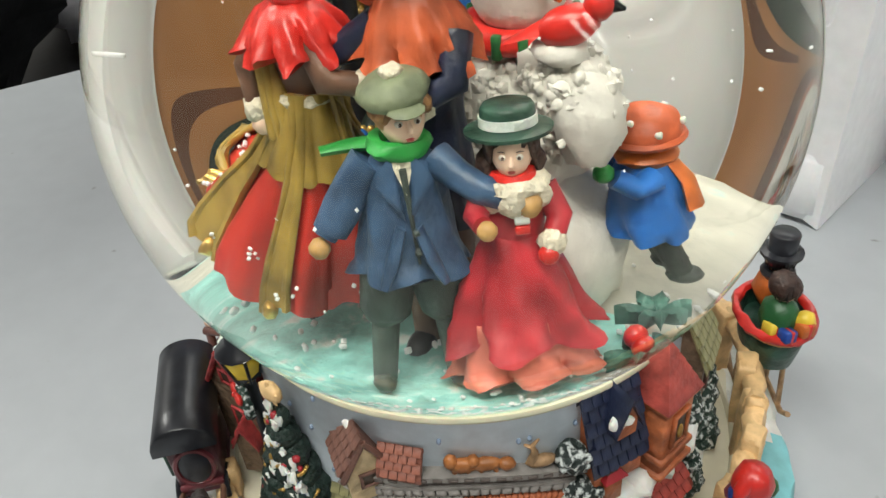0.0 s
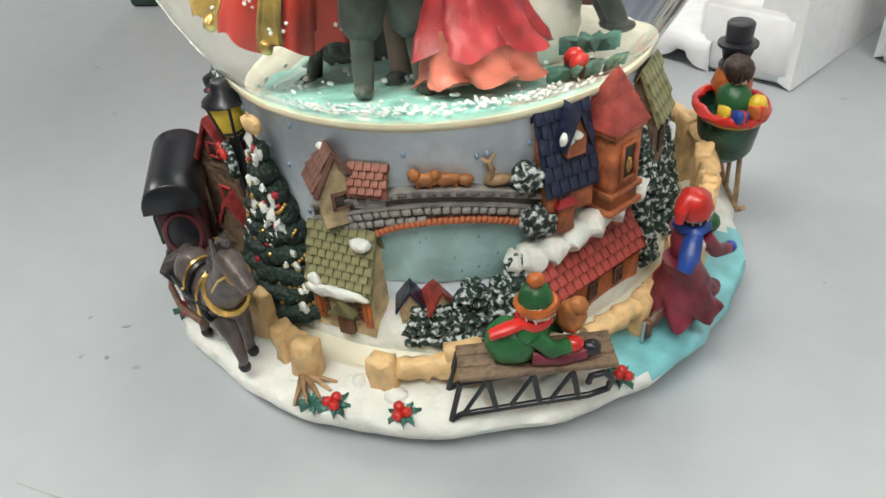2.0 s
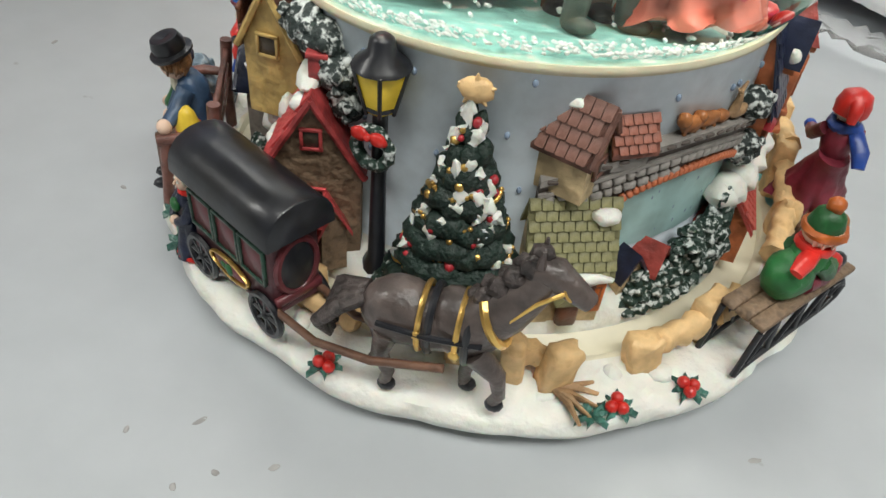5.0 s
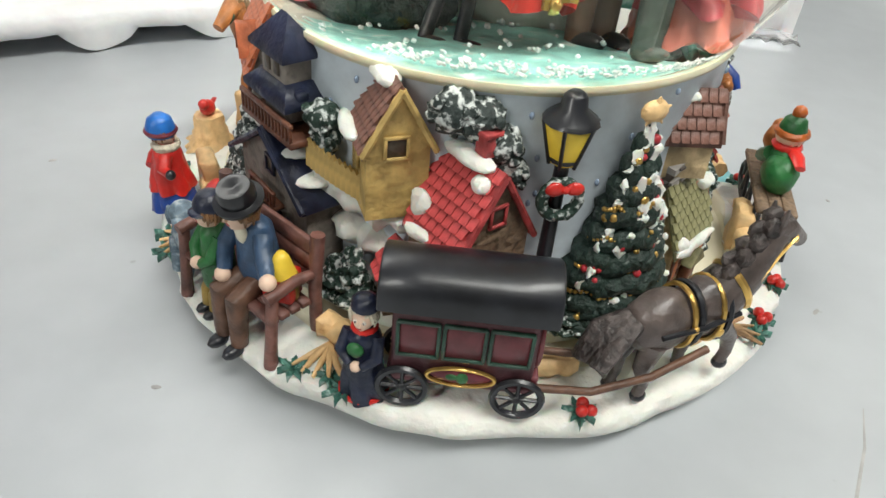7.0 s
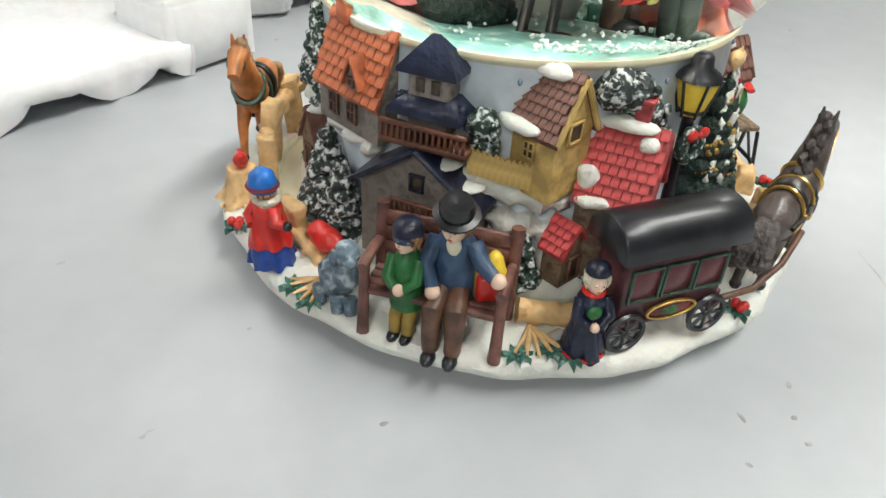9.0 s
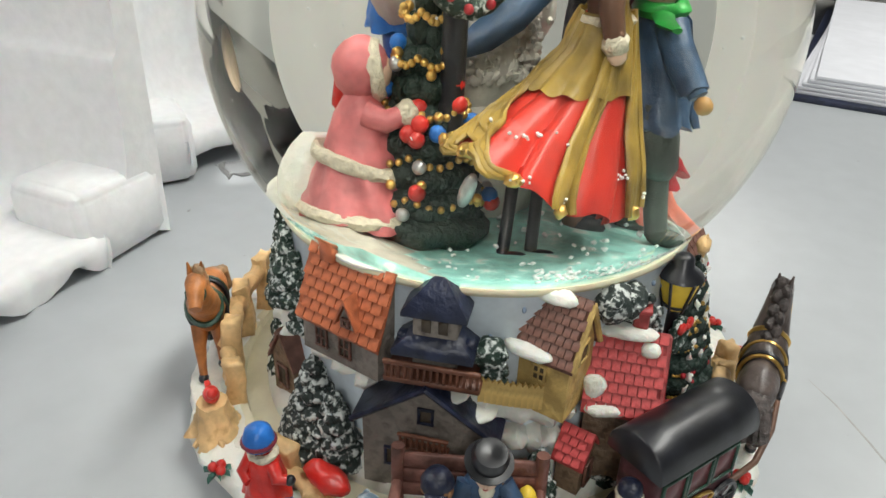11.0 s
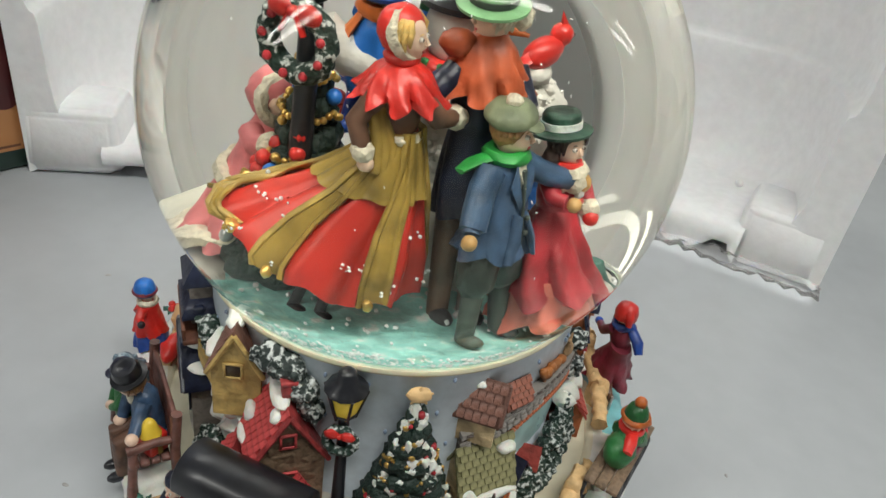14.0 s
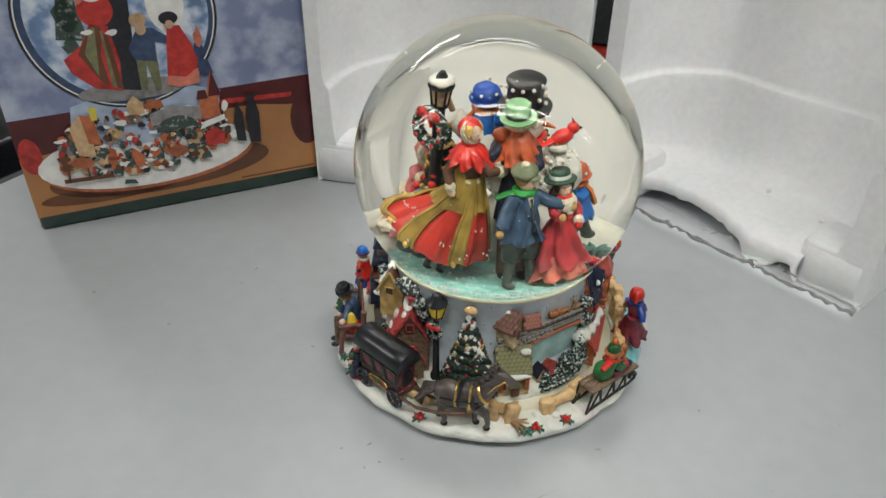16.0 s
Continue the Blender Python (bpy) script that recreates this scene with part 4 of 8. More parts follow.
for y in (-5.4, 4.6):
    bm = bmesh.new()
    tube(bm, [(13, y, 16.2), (24, y * 0.95 + 0.4, 16.2), (35, y * 0.95 + 4.0, 18.0), (46, y + 10.5, 21)], 0.8, seg=8)
    part("shaft", mm(bm), [M_BROWN], carriage, "brown wooden shaft")

# driver beside the carriage
bm = bmesh.new()
rough(lathe(bm, [(4.6, 8.5), (4.2, 12), (3.4, 16), (3.0, 20), (3.1, 23), (1.6, 25.6)], 0, 20, 7, 0.10), 0.3, 3)
torus(bm, (0, 0, 9.0), 4.5, 0.5, 2, seg=18)
tube(bm, [(-2.8, -0.5, 23.5), (-3.6, -2.4, 20), (-1.2, -3.8, 18.4)], [1.3, 1.3, 1.0], 0)
tube(bm, [(2.8, -0.5, 23.5), (3.4, -2.6, 20), (1.0, -3.8, 18.2)], [1.3, 1.3, 1.0], 0)
ball(bm, (0, -4.1, 18.2), 1.1, 1)
ball(bm, (-0.4, -3.4, 21.6), (1.7, 1.0, 1.6), 4)
torus(bm, (0, 0, 24.8), 1.9, 0.7, 2, seg=12)
head(bm, (0, -0.4, 27.3), 2.5, 1, 3, -90, 0)
rough(ball(bm, (0, 0.6, 28.6), (2.7, 2.6, 1.9), 3), 0.4, 1.5)
lathe(bm, [(2.6, 29.6), (2.4, 31.2), (1.2, 32)], 0, 14)
part("carriage_driver", mm(bm), [M_NAVY, M_SKIN, M_RED, M_FUR, M_GREEN], globe, "coach driver figurine in a navy coat with red trim", ring(-20.5, 0.0622, 0.0018) @ Matrix.Scale(0.80, 4))


def horse(name, label, m, body, mane, strap, legs, tail=True):
    bm = bmesh.new()
    rough(ball(bm, (-4.5, 0, 23.5), (6.0, 4.0, 5.2), 0, seg=16), 0.4, 3)
    rough(ball(bm, (3.5, 0, 24.0), (6.0, 3.9, 5.2), 0, seg=16), 0.4, 3, 2)
    ball(bm, (-0.5, 0, 23.2), (6.5, 3.8, 4.6), 0, seg=14)
    tube(bm, [(5, 0, 25), (9, 0, 29), (11.5, 0, 33), (12.8, 0, 36)], [4.2, 3.4, 2.6, 2.2], 0, 12)
    tube(bm, [(11.2, 0, 36.4), (13.6, 0, 36.2), (16.0, 0, 34.6), (18.4, 0, 33.0)], [1.9, 2.2, 1.7, 1.3], 0, 12)
    for y in (-1.1, 1.1):
        tube(bm, [(11.8, y, 37.6), (11.8, y * 1.2, 40.2)], [0.7, 0.2], 0, 6)
    for k in range(9):
        t = k / 8
        rough(ball(bm, (11.6 - 6.5 * t, -0.6 if k % 2 else 0.6, 38 - 9 * t), (1.7, 1.3, 1.7), 1, seg=8), 0.5, 1.2, k)
    if tail:
        for k in range(7):
            rough(tube(bm, [(-9.5, (k - 3) * 0.35, 25), (-12.5 - 0.2 * k, (k - 3) * 0.7, 23.5), (-15.5, (k - 3) * 0.9, 20 - 0.4 * k), (-14.0, (k - 3) * 0.8, 17.2)], [1.1, 1.3, 1.1, 0.3], 1, 7), 0.3, 1.5, k)
    for pts in legs:
        tube(bm, pts, [2.0, 1.3, 0.95, 0.9], 0, 9)
        ball(bm, (pts[-1][0] + 0.4, pts[-1][1], pts[-1][2]), (1.4, 1.15, 1.1), 2)
    for x, r in ((-1.5, 5.2), (3.6, 5.4)):
        torus(bm, (x, 0, 23.6), r, 0.42, 3, (0, 90, 0), 22, 6, 0.78)
        torus(bm, (x + 1.3, 0, 23.6), r * 0.99, 0.55, 2, (0, 90, 0), 22, 6, 0.78)
    torus(bm, (7.8, 0, 27.0), 4.1, 0.65, 3, (0, 62, 0), 22, 6, 0.86)
    tube(bm, [(-7, -3.9, 24), (0, -4.5, 24.4), (7, -3.9, 24.6)], 0.45, 2, 6)
    ball(bm, (3.6, -4.4, 22.2), (0.8, 0.4, 0.8), 3)
    ball(bm, (-1.5, -4.4, 24.2), (0.7, 0.4, 0.7), 3)
    tube(bm, [(15.2, -1.9, 35.2), (12.4, -2.4, 33), (8.4, -3.2, 28)], 0.28, 3, 5)
    torus(bm, (15.4, 0, 34.9), 1.9, 0.22, 3, (0, 60, 0), 14, 5)
    return part(name, mm(bm), [body, mane, M_BLACK, strap], globe, label, m)


horse("carriage_horse", "dark grey-brown harnessed horse figurine with gold straps", ring(25, 0.0612, -0.0004, -3) @ Matrix.Scale(1.02, 4), M_HORSE, M_MANE, M_GOLD,
      ([(6, -1.8, 21), (9.5, -1.9, 17.5), (10.2, -1.9, 13.8), (9.4, -1.9, 11.6)], [(5, 1.8, 21), (5.2, 1.9, 16), (4.6, 1.9, 12), (4.8, 1.9, 9.6)],
       [(-6, -1.8, 21), (-7, -1.9, 16), (-5.6, -1.9, 12.5), (-6.2, -1.9, 9.8)], [(-6, 1.8, 21), (-8.4, 1.9, 16), (-8, 1.9, 12.5), (-9, 1.9, 9.8)]))
horse("sleigh_horse", "chestnut brown horse figurine beside a tan fence", ring(-128, 0.0610, 0.0, 8), M_CHESTNUT, M_TWIG, M_DARKGREEN,
      ([(6, -1.8, 21), (9.0, -1.9, 17), (9.6, -1.9, 12.8), (10, -1.9, 9.8)], [(5, 1.8, 21), (5.2, 1.9, 16), (4.6, 1.9, 12), (4.8, 1.9, 9.8)],
       [(-6, -1.8, 21), (-7, -1.9, 16), (-5.6, -1.9, 12.5), (-6.2, -1.9, 9.8)], [(-6, 1.8, 21), (-8.4, 1.9, 16), (-8, 1.9, 12.5), (-9, 1.9, 9.8)]))

# ------------------------------------------------ sleigh full of riders
sleigh = holder("sleigh", globe, ring(157, 0.0605), "dark green sleigh with red trim and bundled riders")
bm = bmesh.new()
rough(lathe(bm, [(5.0, 21), (7.2, 23), (8.0, 27), (8.8, 31.5), (8.0, 32.2), (7.2, 29)], 0, 28, squash=0.75), 0.3, 3)
part("sleigh_tub", mm(bm), [M_DARKGREEN], sleigh)
bm = bmesh.new()
rough(torus(bm, (0, 0, 32.4), 8.9, 1.0, 0, seg=30, squash=0.78), 0.5, 2)
tube(bm, [(6, -4.5, 32.5), (9.5, -6.0, 33.5), (12, -6.4, 33)], [1.2, 0.9, 0.4], 0)
part("blanket_trim", mm(bm), [M_RED], sleigh, "red folded blanket edge")
bm = bmesh.new()
torus(bm, (0, 0, 31.2), 8.75, 0.3, 0, seg=30, squash=0.78)
part("gold_band", mm(bm), [M_GOLD], sleigh)
for y in (-3.5, 3.5):
    bm = bmesh.new()
    tube(bm, [(-9, y, 12), (-6, y, 9.4), (6, y, 9.4), (10, y, 12), (9.6, y, 16)], 0.6, 0, 7)
    part("runner", mm(bm), [M_TWIG], sleigh)
    for x in (-4, 4):
        bm = bmesh.new()
        tube(bm, [(x, y, 9.4), (x * 0.8, y * 0.8, 22)], 0.55, 0, 6)
        part("strut", mm(bm), [M_TWIG], sleigh)
bm = bmesh.new()
rough(ball(bm, (3.2, -0.6, 35), (3.6, 3.2, 4.2), 0), 0.5, 2)
torus(bm, (3.2, -0.6, 38.3), 1.9, 0.8, 1, seg=12)
head(bm, (3.4, -0.8, 40.4), 2.2, 2, 3, -60)
lathe(bm, [(3.2, 41.6), (3.2, 42.1), (2.1, 42.3), (2.2, 45.2), (1.9, 45.5)], 3, 16, c=(3.4, -0.6, 0))
part("sleigh_rider", mm(bm), [M_ORANGE, M_BLACK, M_SKIN, M_BLACK], globe, "sleigh rider figurine in orange with a black hat", ring(157, 0.0605, -0.0095) @ Matrix.Scale(1.28, 4))
bm = bmesh.new()
rough(ball(bm, (-3.0, 0.6, 34.4), (3.2, 3.0, 3.8), 0), 0.5, 2)
rough(ball(bm, (-4.6, -2.6, 34.6), (1.6, 1.6, 2.0), 3), 0.3, 1)
head(bm, (-2.6, 0.2, 39.4), 2.1, 1, 2, -80)
rough(ball(bm, (-2.6, 0.6, 40.4), (2.4, 2.4, 2.0), 2), 0.3, 1)
part("sleigh_rider", mm(bm), [M_GREEN, M_SKIN, M_DARKHAIR, M_YELLOW], globe, "sleigh rider figurine in green with dark hair", ring(157, 0.0605, -0.0095) @ Matrix.Scale(1.28, 4))
for x, y, z, s, m in ((-7, -3, 34, 3.2, M_ORANGE), (-8.4, 0.5, 33.8, 2.8, M_ROYAL), (-6.2, 2.6, 34, 3.0, M_YELLOW)):
    bm = bmesh.new()
    block(bm, (x, y, z), (s, s, s * 0.9), 0, (10, 8, 25), ch=0.15)
    block(bm, (x, y, z), (s * 1.04, s * 0.25, s * 0.94), 1, (10, 8, 25), ch=0.15)
    part("parcel", mm(bm), [m, M_RED], sleigh)

# ------------------------------------------------ child on a sled
sled = holder("sled", globe, ring(83, 0.0614, 0.0008, -9) @ Matrix.Scale(0.92, 4), "brown plank sled on black iron runners")
for y in (-2.9, 0, 2.9):
    bm = bmesh.new()
    block(bm, (0, y, 19.0), (28, 2.75, 1.3), 0, ch=0.2)
    part("plank", mm(bm), [M_STONE], sled)
for y in (-3.9, 3.6):
    bm = bmesh.new()
    tube(bm, [(-16, y, 8.8), (-14, y, 10.0), (0, y, 11.2), (9, y, 11.8), (12.4, y, 13.0), (13.2, y, 15.4), (11.6, y, 17.2), (9.2, y, 16.6), (8.8, y, 15.0)], 0.62, 0, 7)
    part("runner", mm(bm), [M_BLACK], sled)
    for x0, z0, x1, z1, r in [(-13.8, 18.2, -16, 8.8, 0.55)] + [q for x in (-9, -1, 6) for q in ((x, 18.4, x + 1.2, 11.2, 0.55), (x, 18.2, x - 4.4, 10.6, 0.42))]:
        bm = bmesh.new()
        tube(bm, [(x0, y, z0), (x1, y, z1)], r, 0, 7)
        part("strut", mm(bm), [M_BLACK], sled)
bm = bmesh.new()
rough(ball(bm, (-4.0, 0, 23.6), (5.0, 4.0, 4.6), 0, seg=14), 0.5, 2.5)
rough(ball(bm, (-1.0, -0.6, 26.4), (3.6, 3.2, 3.6), 0, seg=12), 0.4, 2)
tube(bm, [(-0.5, -2.6, 26.5), (2.2, -3.4, 23.6), (5.4, -2.4, 23.2)], [1.7, 1.6, 1.4], 0, 9)
ball(bm, (6.4, -2.2, 23.3), (1.8, 1.6, 1.5), 1)
tube(bm, [(-0.5, 2.4, 26.5), (3, 3, 24), (5.6, 2, 23.4)], [1.7, 1.6, 1.3], 0, 9)
tube(bm, [(-1, -2, 21.4), (4, -2.4, 20.8), (8.4, -2.0, 21.2)], [2.0, 1.8, 1.6], 5, 9)
ball(bm, (9.4, -2.0, 21.8), (1.9, 1.5, 1.6), 6)
rough(torus(bm, (-0.4, -0.4, 28.8), 2.4, 1.0, 1, seg=14), 0.3, 1)
rough(tube(bm, [(-2.2, -1.2, 28.6), (-5.4, -2.2, 28.4), (-8.2, -2.4, 27.4)], [1.5, 1.5, 1.1], 1, 8, 0.6), 0.4, 1.5)
head(bm, (0.3, -0.5, 30.8), 2.9, 2, 2, -30, 6)
lathe(bm, [(3.1, 31.6), (3.0, 33.0), (2.4, 35.0), (1.0, 36.2)], 3, 16, c=(0, -0.3, 0))
rough(torus(bm, (0.1, -0.4, 32.0), 3.0, 0.9, 4, seg=16), 0.25, 1)
rough(ball(bm, (0, -0.3, 36.8), 1.5, 4, seg=10), 0.35, 0.8)
rough(ball(bm, (6.4, 0.8, 27.0), (2.8, 2.4, 3.4), 7, seg=12), 0.4, 1.5)
ball(bm, (7.4, 0.4, 29.6), (1.9, 1.8, 1.8), 7)
part("sledding_child", mm(bm), [M_GREEN, M_RED, M_SKIN, M_GREEN, M_ORANGE, M_BURGUNDY, M_BLACK, M_CHESTNUT], globe,
     "child figurine in green on a sled, orange bobble hat", ring(83, 0.0614, 0.0008, -9) @ Matrix.Scale(0.92, 4))

# ------------------------------------------------ skating woman
bm = bmesh.new()
rough(lathe(bm, [(6.4, 15.0), (5.6, 17), (4.4, 21), (3.2, 25), (2.9, 27)], 0, 24, 6, 0.16, turn=(0, -14, 0), c=(2.6, 0, 0)), 0.4, 2.5)
rough(ball(bm, (-2.0, 0, 28.2), (3.2, 2.9, 4.6), 0, (0, 14, 0)), 0.3, 2)
tube(bm, [(1, -1.4, 16), (2.2, -1.4, 12.4), (2.4, -1.4, 10.2)], [1.8, 1.4, 1.2], 5, 8)
tube(bm, [(-4, 1.4, 16), (-6.4, 1.6, 13.8), (-8.6, 1.6, 12.6)], [1.8, 1.4, 1.2], 5, 8)
block(bm, (3.0, -1.4, 9.4), (4.6, 1.8, 1.4), 5, ch=0.3)
block(bm, (-9.4, 1.6, 12.0), (1.6, 1.8, 4.0), 5, ch=0.3)
block(bm, (3.0, -1.4, 8.5), (5.4, 0.5, 0.7), 6)
block(bm, (-10.6, 1.6, 12.0), (0.6, 0.5, 4.8), 6)
tube(bm, [(-1.6, -2.6, 30.2), (0.6, -4.0, 26.6), (4.6, -4.2, 24.8)], [1.4, 1.3, 1.1], 0, 8)
ball(bm, (5.6, -4.2, 24.6), (1.5, 1.2, 1.1), 1)
tube(bm, [(-1.6, 2.6, 30.2), (1.6, 3.4, 27), (5.6, 2.6, 26.0)], [1.4, 1.3, 1.1], 0, 8)
ball(bm, (6.6, 2.6, 26.0), (1.5, 1.2, 1.1), 1)
rough(tube(bm, [(-3.6, -1.8, 31), (-6.4, -2.8, 29), (-8.2, -3.0, 26.6)], [1.5, 1.8, 1.2], 1, 8, 0.6), 0.4, 1.6)
rough(torus(bm, (-1.4, 0, 31.4), 2.3, 1.0, 1, seg=14), 0.3, 1)
head(bm, (-0.8, -0.1, 33.8), 2.5, 2, 3, -20, 5)
rough(lathe(bm, [(3.0, 33.8), (3.1, 35.4), (2.4, 37.4), (0.8, 38.4)], 4, 16, c=(-1.4, 0.2, 0)), 0.3, 1.5)
tube(bm, [(-2.4, 0.4, 37), (-4.6, 0.6, 35.6), (-5.0, 0.6, 33.4)], [1.3, 1.2, 0.8], 4, 8)
ball(bm, (-3.0, -2.4, 29.0), 1.3, 3)
ball(bm, (3.4, -1.0, 29.6), (1.8, 1.6, 1.9), 7)
part("skating_woman", mm(bm), [M_BURGUNDY, M_ROYAL, M_SKIN, M_FUR, M_RED, M_BROWN, M_SILVER, M_GREEN], globe,
     "skating woman figurine in a burgundy coat and red hood", ring(115, 0.0605))

# ------------------------------------------------ bench with two sitters
bench = holder("bench", globe, ring(-45, 0.0575, 0.0008) @ Matrix.Scale(0.90, 4), "brown slatted park bench")
for k in range(4):
    bm = bmesh.new()
    block(bm, (0, -5.6 + 2.3 * k, 17.4), (27, 2.1, 1.3), 0, ch=0.2)
    part("seat_slat", mm(bm), [M_BENCH], bench)
for k in range(3):
    bm = bmesh.new()
    block(bm, (0, 3.6 + 0.25 * k, 21.4 + 3.3 * k), (25, 1.1, 2.9), 0, (-8, 0, 0), ch=0.2)
    part("back_slat", mm(bm), [M_BENCH], bench)
for x in (-13.2, 13.2):
    bm = bmesh.new()
    tube(bm, [(x, 3.4, 8), (x, 3.4, 20), (x, 4.4, 31)], [1.2, 1.2, 1.3], 0, 8)
    part("back_post", mm(bm), [M_BENCH], bench)
    bm = bmesh.new()
    tube(bm, [(x, -7.0, 7.6), (x, -6.4, 14), (x, -5.6, 22.5)], [1.3, 1.1, 1.1], 0, 8)
    part("leg", mm(bm), [M_BENCH], bench)
    bm = bmesh.new()
    tube(bm, [(x, 3.8, 23.2), (x, -1, 23.8), (x, -6.8, 22.8)], [0.9, 1.1, 1.2], 0, 8)
    part("armrest", mm(bm), [M_BENCH], bench)
bm = bmesh.new()
rough(lathe(bm, [(4.4, 18), (4.2, 22), (3.8, 26), (3.5, 29), (1.8, 31.4)], 0, 20, squash=0.85), 0.35, 2.5)
rough(lathe(bm, [(4.9, 15.8), (4.6, 18.4)], 0, 20, 6, 0.12, squash=0.95), 0.3, 2)
for s, kx in ((-1, -2.2), (1, 2.0)):
    tube(bm, [(kx * 0.7, -1.5, 19), (kx, -7.2, 18.2), (kx * 1.05, -8.0, 11), (kx, -8.2, 8.6)], [2.2, 2.2, 1.7, 1.6], 1, 10)
    ball(bm, (kx, -9.6, 7.6), (1.5, 2.5, 1.2), 2)
tube(bm, [(-3.2, -0.6, 29.2), (-4.6, -3.2, 24.8), (-2.8, -5.4, 21.4)], [1.8, 1.6, 1.3], 0, 9)
ball(bm, (-2.6, -6.0, 20.8), 1.5, 3)
tube(bm, [(3.2, -0.6, 29.2), (5.6, -2.8, 26.4), (8.2, -4.6, 25.2)], [1.8, 1.6, 1.3], 0, 9)
ball(bm, (8.9, -5.0, 25.2), 1.5, 3)
ball(bm, (0.2, -2.8, 29.6), (1.4, 0.9, 2.2), 5)
head(bm, (0.2, -2.2, 33.4), 2.9, 3, 4, -100, 2)
lathe(bm, [(4.1, 0), (4.2, 0.6), (3.1, 0.9), (3.2, 2.2), (2.7, 3.5), (1.4, 3.6), (0.4, 3.2)], 2, 20, c=(0.2, -2.0, 35.6), turn=(14, 4, 0))
part("seated_man", mm(bm), [M_BLUE, M_BROWN, M_BLACK, M_SKIN, M_HAIR, M_CREAM], globe, "seated man figurine in a blue coat and black hat", ring(-42.5, 0.0566, 0.0008) @ pose(0, 0, 0, 4, 0, 0) @ Matrix.Scale(0.92, 4))
bm = bmesh.new()
rough(lathe(bm, [(3.2, 14), (3.2, 18), (2.9, 22), (2.5, 25), (1.3, 26.6)], 0, 16), 0.3, 2)
for kx in (-1.3, 1.3):
    tube(bm, [(kx, 0, 15), (kx, -2.2, 12), (kx, -2.4, 8.8)], [1.5, 1.3, 1.2], 1, 8)
    ball(bm, (kx, -3.2, 8.0), (1.2, 1.9, 1.0), 2)
tube(bm, [(-2.4, -0.4, 24.8), (-2.8, -2.6, 21.4), (-0.8, -3.6, 19.6)], [1.3, 1.2, 1.0], 0, 8)
tube(bm, [(2.4, -0.4, 24.8), (2.8, -2.6, 21.4), (0.8, -3.6, 19.8)], [1.3, 1.2, 1.0], 0, 8)
ball(bm, (0, -4.0, 19.8), 1.2, 3)
head(bm, (0, -0.6, 28.8), 2.5, 3, 4, -110, 2)
lathe(bm, [(2.9, 29.8), (2.9, 31.0), (2.0, 32.6), (0.7, 33.0)], 5, 16, c=(0, -0.2, 0))
ball(bm, (0.2, -2.8, 29.9), (2.0, 1.4, 0.5), 5)
part("standing_boy", mm(bm), [M_GREEN, M_GOLDCLOTH, M_BLACK, M_SKIN, M_HAIR, M_NAVY], globe, "small boy figurine in green with a navy cap", ring(-49.5, 0.0612, 0.001) @ Matrix.Scale(0.92, 4))
gift = holder("gift_box", globe, ring(-36.5, 0.0570, -0.0008), "red gift box with a yellow bell")
bm = bmesh.new()
block(bm, (0, -2, 20.8), (5, 4.6, 5), 0, (0, 0, 20), ch=0.1)
part("box", mm(bm), [M_RED], gift)
bm = bmesh.new()
block(bm, (0, -2, 20.9), (5.2, 1.2, 5.2), 0, (0, 0, 20), ch=0.1)
part("ribbon", mm(bm), [M_GOLDCLOTH], gift)
bm = bmesh.new()
lathe(bm, [(2.3, 23.4), (1.9, 24.4), (1.3, 26.4), (0.6, 27.4)], 0, 14, c=(0.6, -2.4, 0))
part("bell", mm(bm), [M_YELLOW], gift, "yellow bell")

# ------------------------------------------------ girl in red, dog, bird and stump
bm = bmesh.new()
rough(lathe(bm, [(5.2, 9.0), (4.9, 12), (4.2, 16)], 1, 22, 7, 0.12), 0.35, 2)
rough(lathe(bm, [(5.0, 14.5), (4.5, 17), (3.6, 21), (3.0, 24.4), (1.5, 26)], 0, 20, 6, 0.1), 0.3, 2)
rough(torus(bm, (0, 0, 25.6), 2.5, 0.9, 3, seg=14), 0.3, 1)
tube(bm, [(2.6, -0.6, 24), (4.6, -1.8, 21.6), (6.2, -0.8, 21.4)], [1.6, 1.5, 1.2], 0, 8)
tube(bm, [(-2.6, -0.6, 24), (-3.4, -2.8, 21), (-1.0, -4.0, 20)], [1.6, 1.5, 1.2], 0, 8)
ball(bm, (6.9, -0.6, 21.4), 1.2, 4)
head(bm, (0, -0.2, 28.4), 2.7, 2, 5, 60, 4)
lathe(bm, [(3.2, 28.2), (3.3, 30), (2.7, 32), (1.2, 33.2)], 6, 18, c=(-0.3, -0.6, 0))
torus(bm, (-0.3, -0.6, 29.2), 3.25, 0.55, 7, seg=20)
part("girl_in_red", mm(bm), [M_RED, M_ROYAL, M_SKIN, M_FUR, M_BLACK, M_HAIR, M_BRIGHTBLUE, M_BURGUNDY], globe, "girl figurine in a red coat and blue cap", ring(-79.5, 0.0625, 0.0016, 12) @ Matrix.Scale(0.83, 4))
bm = bmesh.new()
rough(ball(bm, (0, 0, 13.4), (3.8, 3.4, 4.4), 0, seg=14), 0.6, 1.8)
rough(ball(bm, (3.4, -1.2, 16.0), (3.0, 2.8, 3.0), 0, seg=12), 0.5, 1.5)
rough(ball(bm, (3.8, -1.6, 21.0), (2.4, 2.4, 2.4), 0, seg=12), 0.3, 1.2)
ball(bm, (5.4, -2.8, 20.4), (1.4, 1.2, 1.1), 0)
for y in (0.6, -3.6):
    rough(ball(bm, (2.6, y, 20.4), (1.0, 0.7, 2.0), 0, seg=8), 0.3, 1)
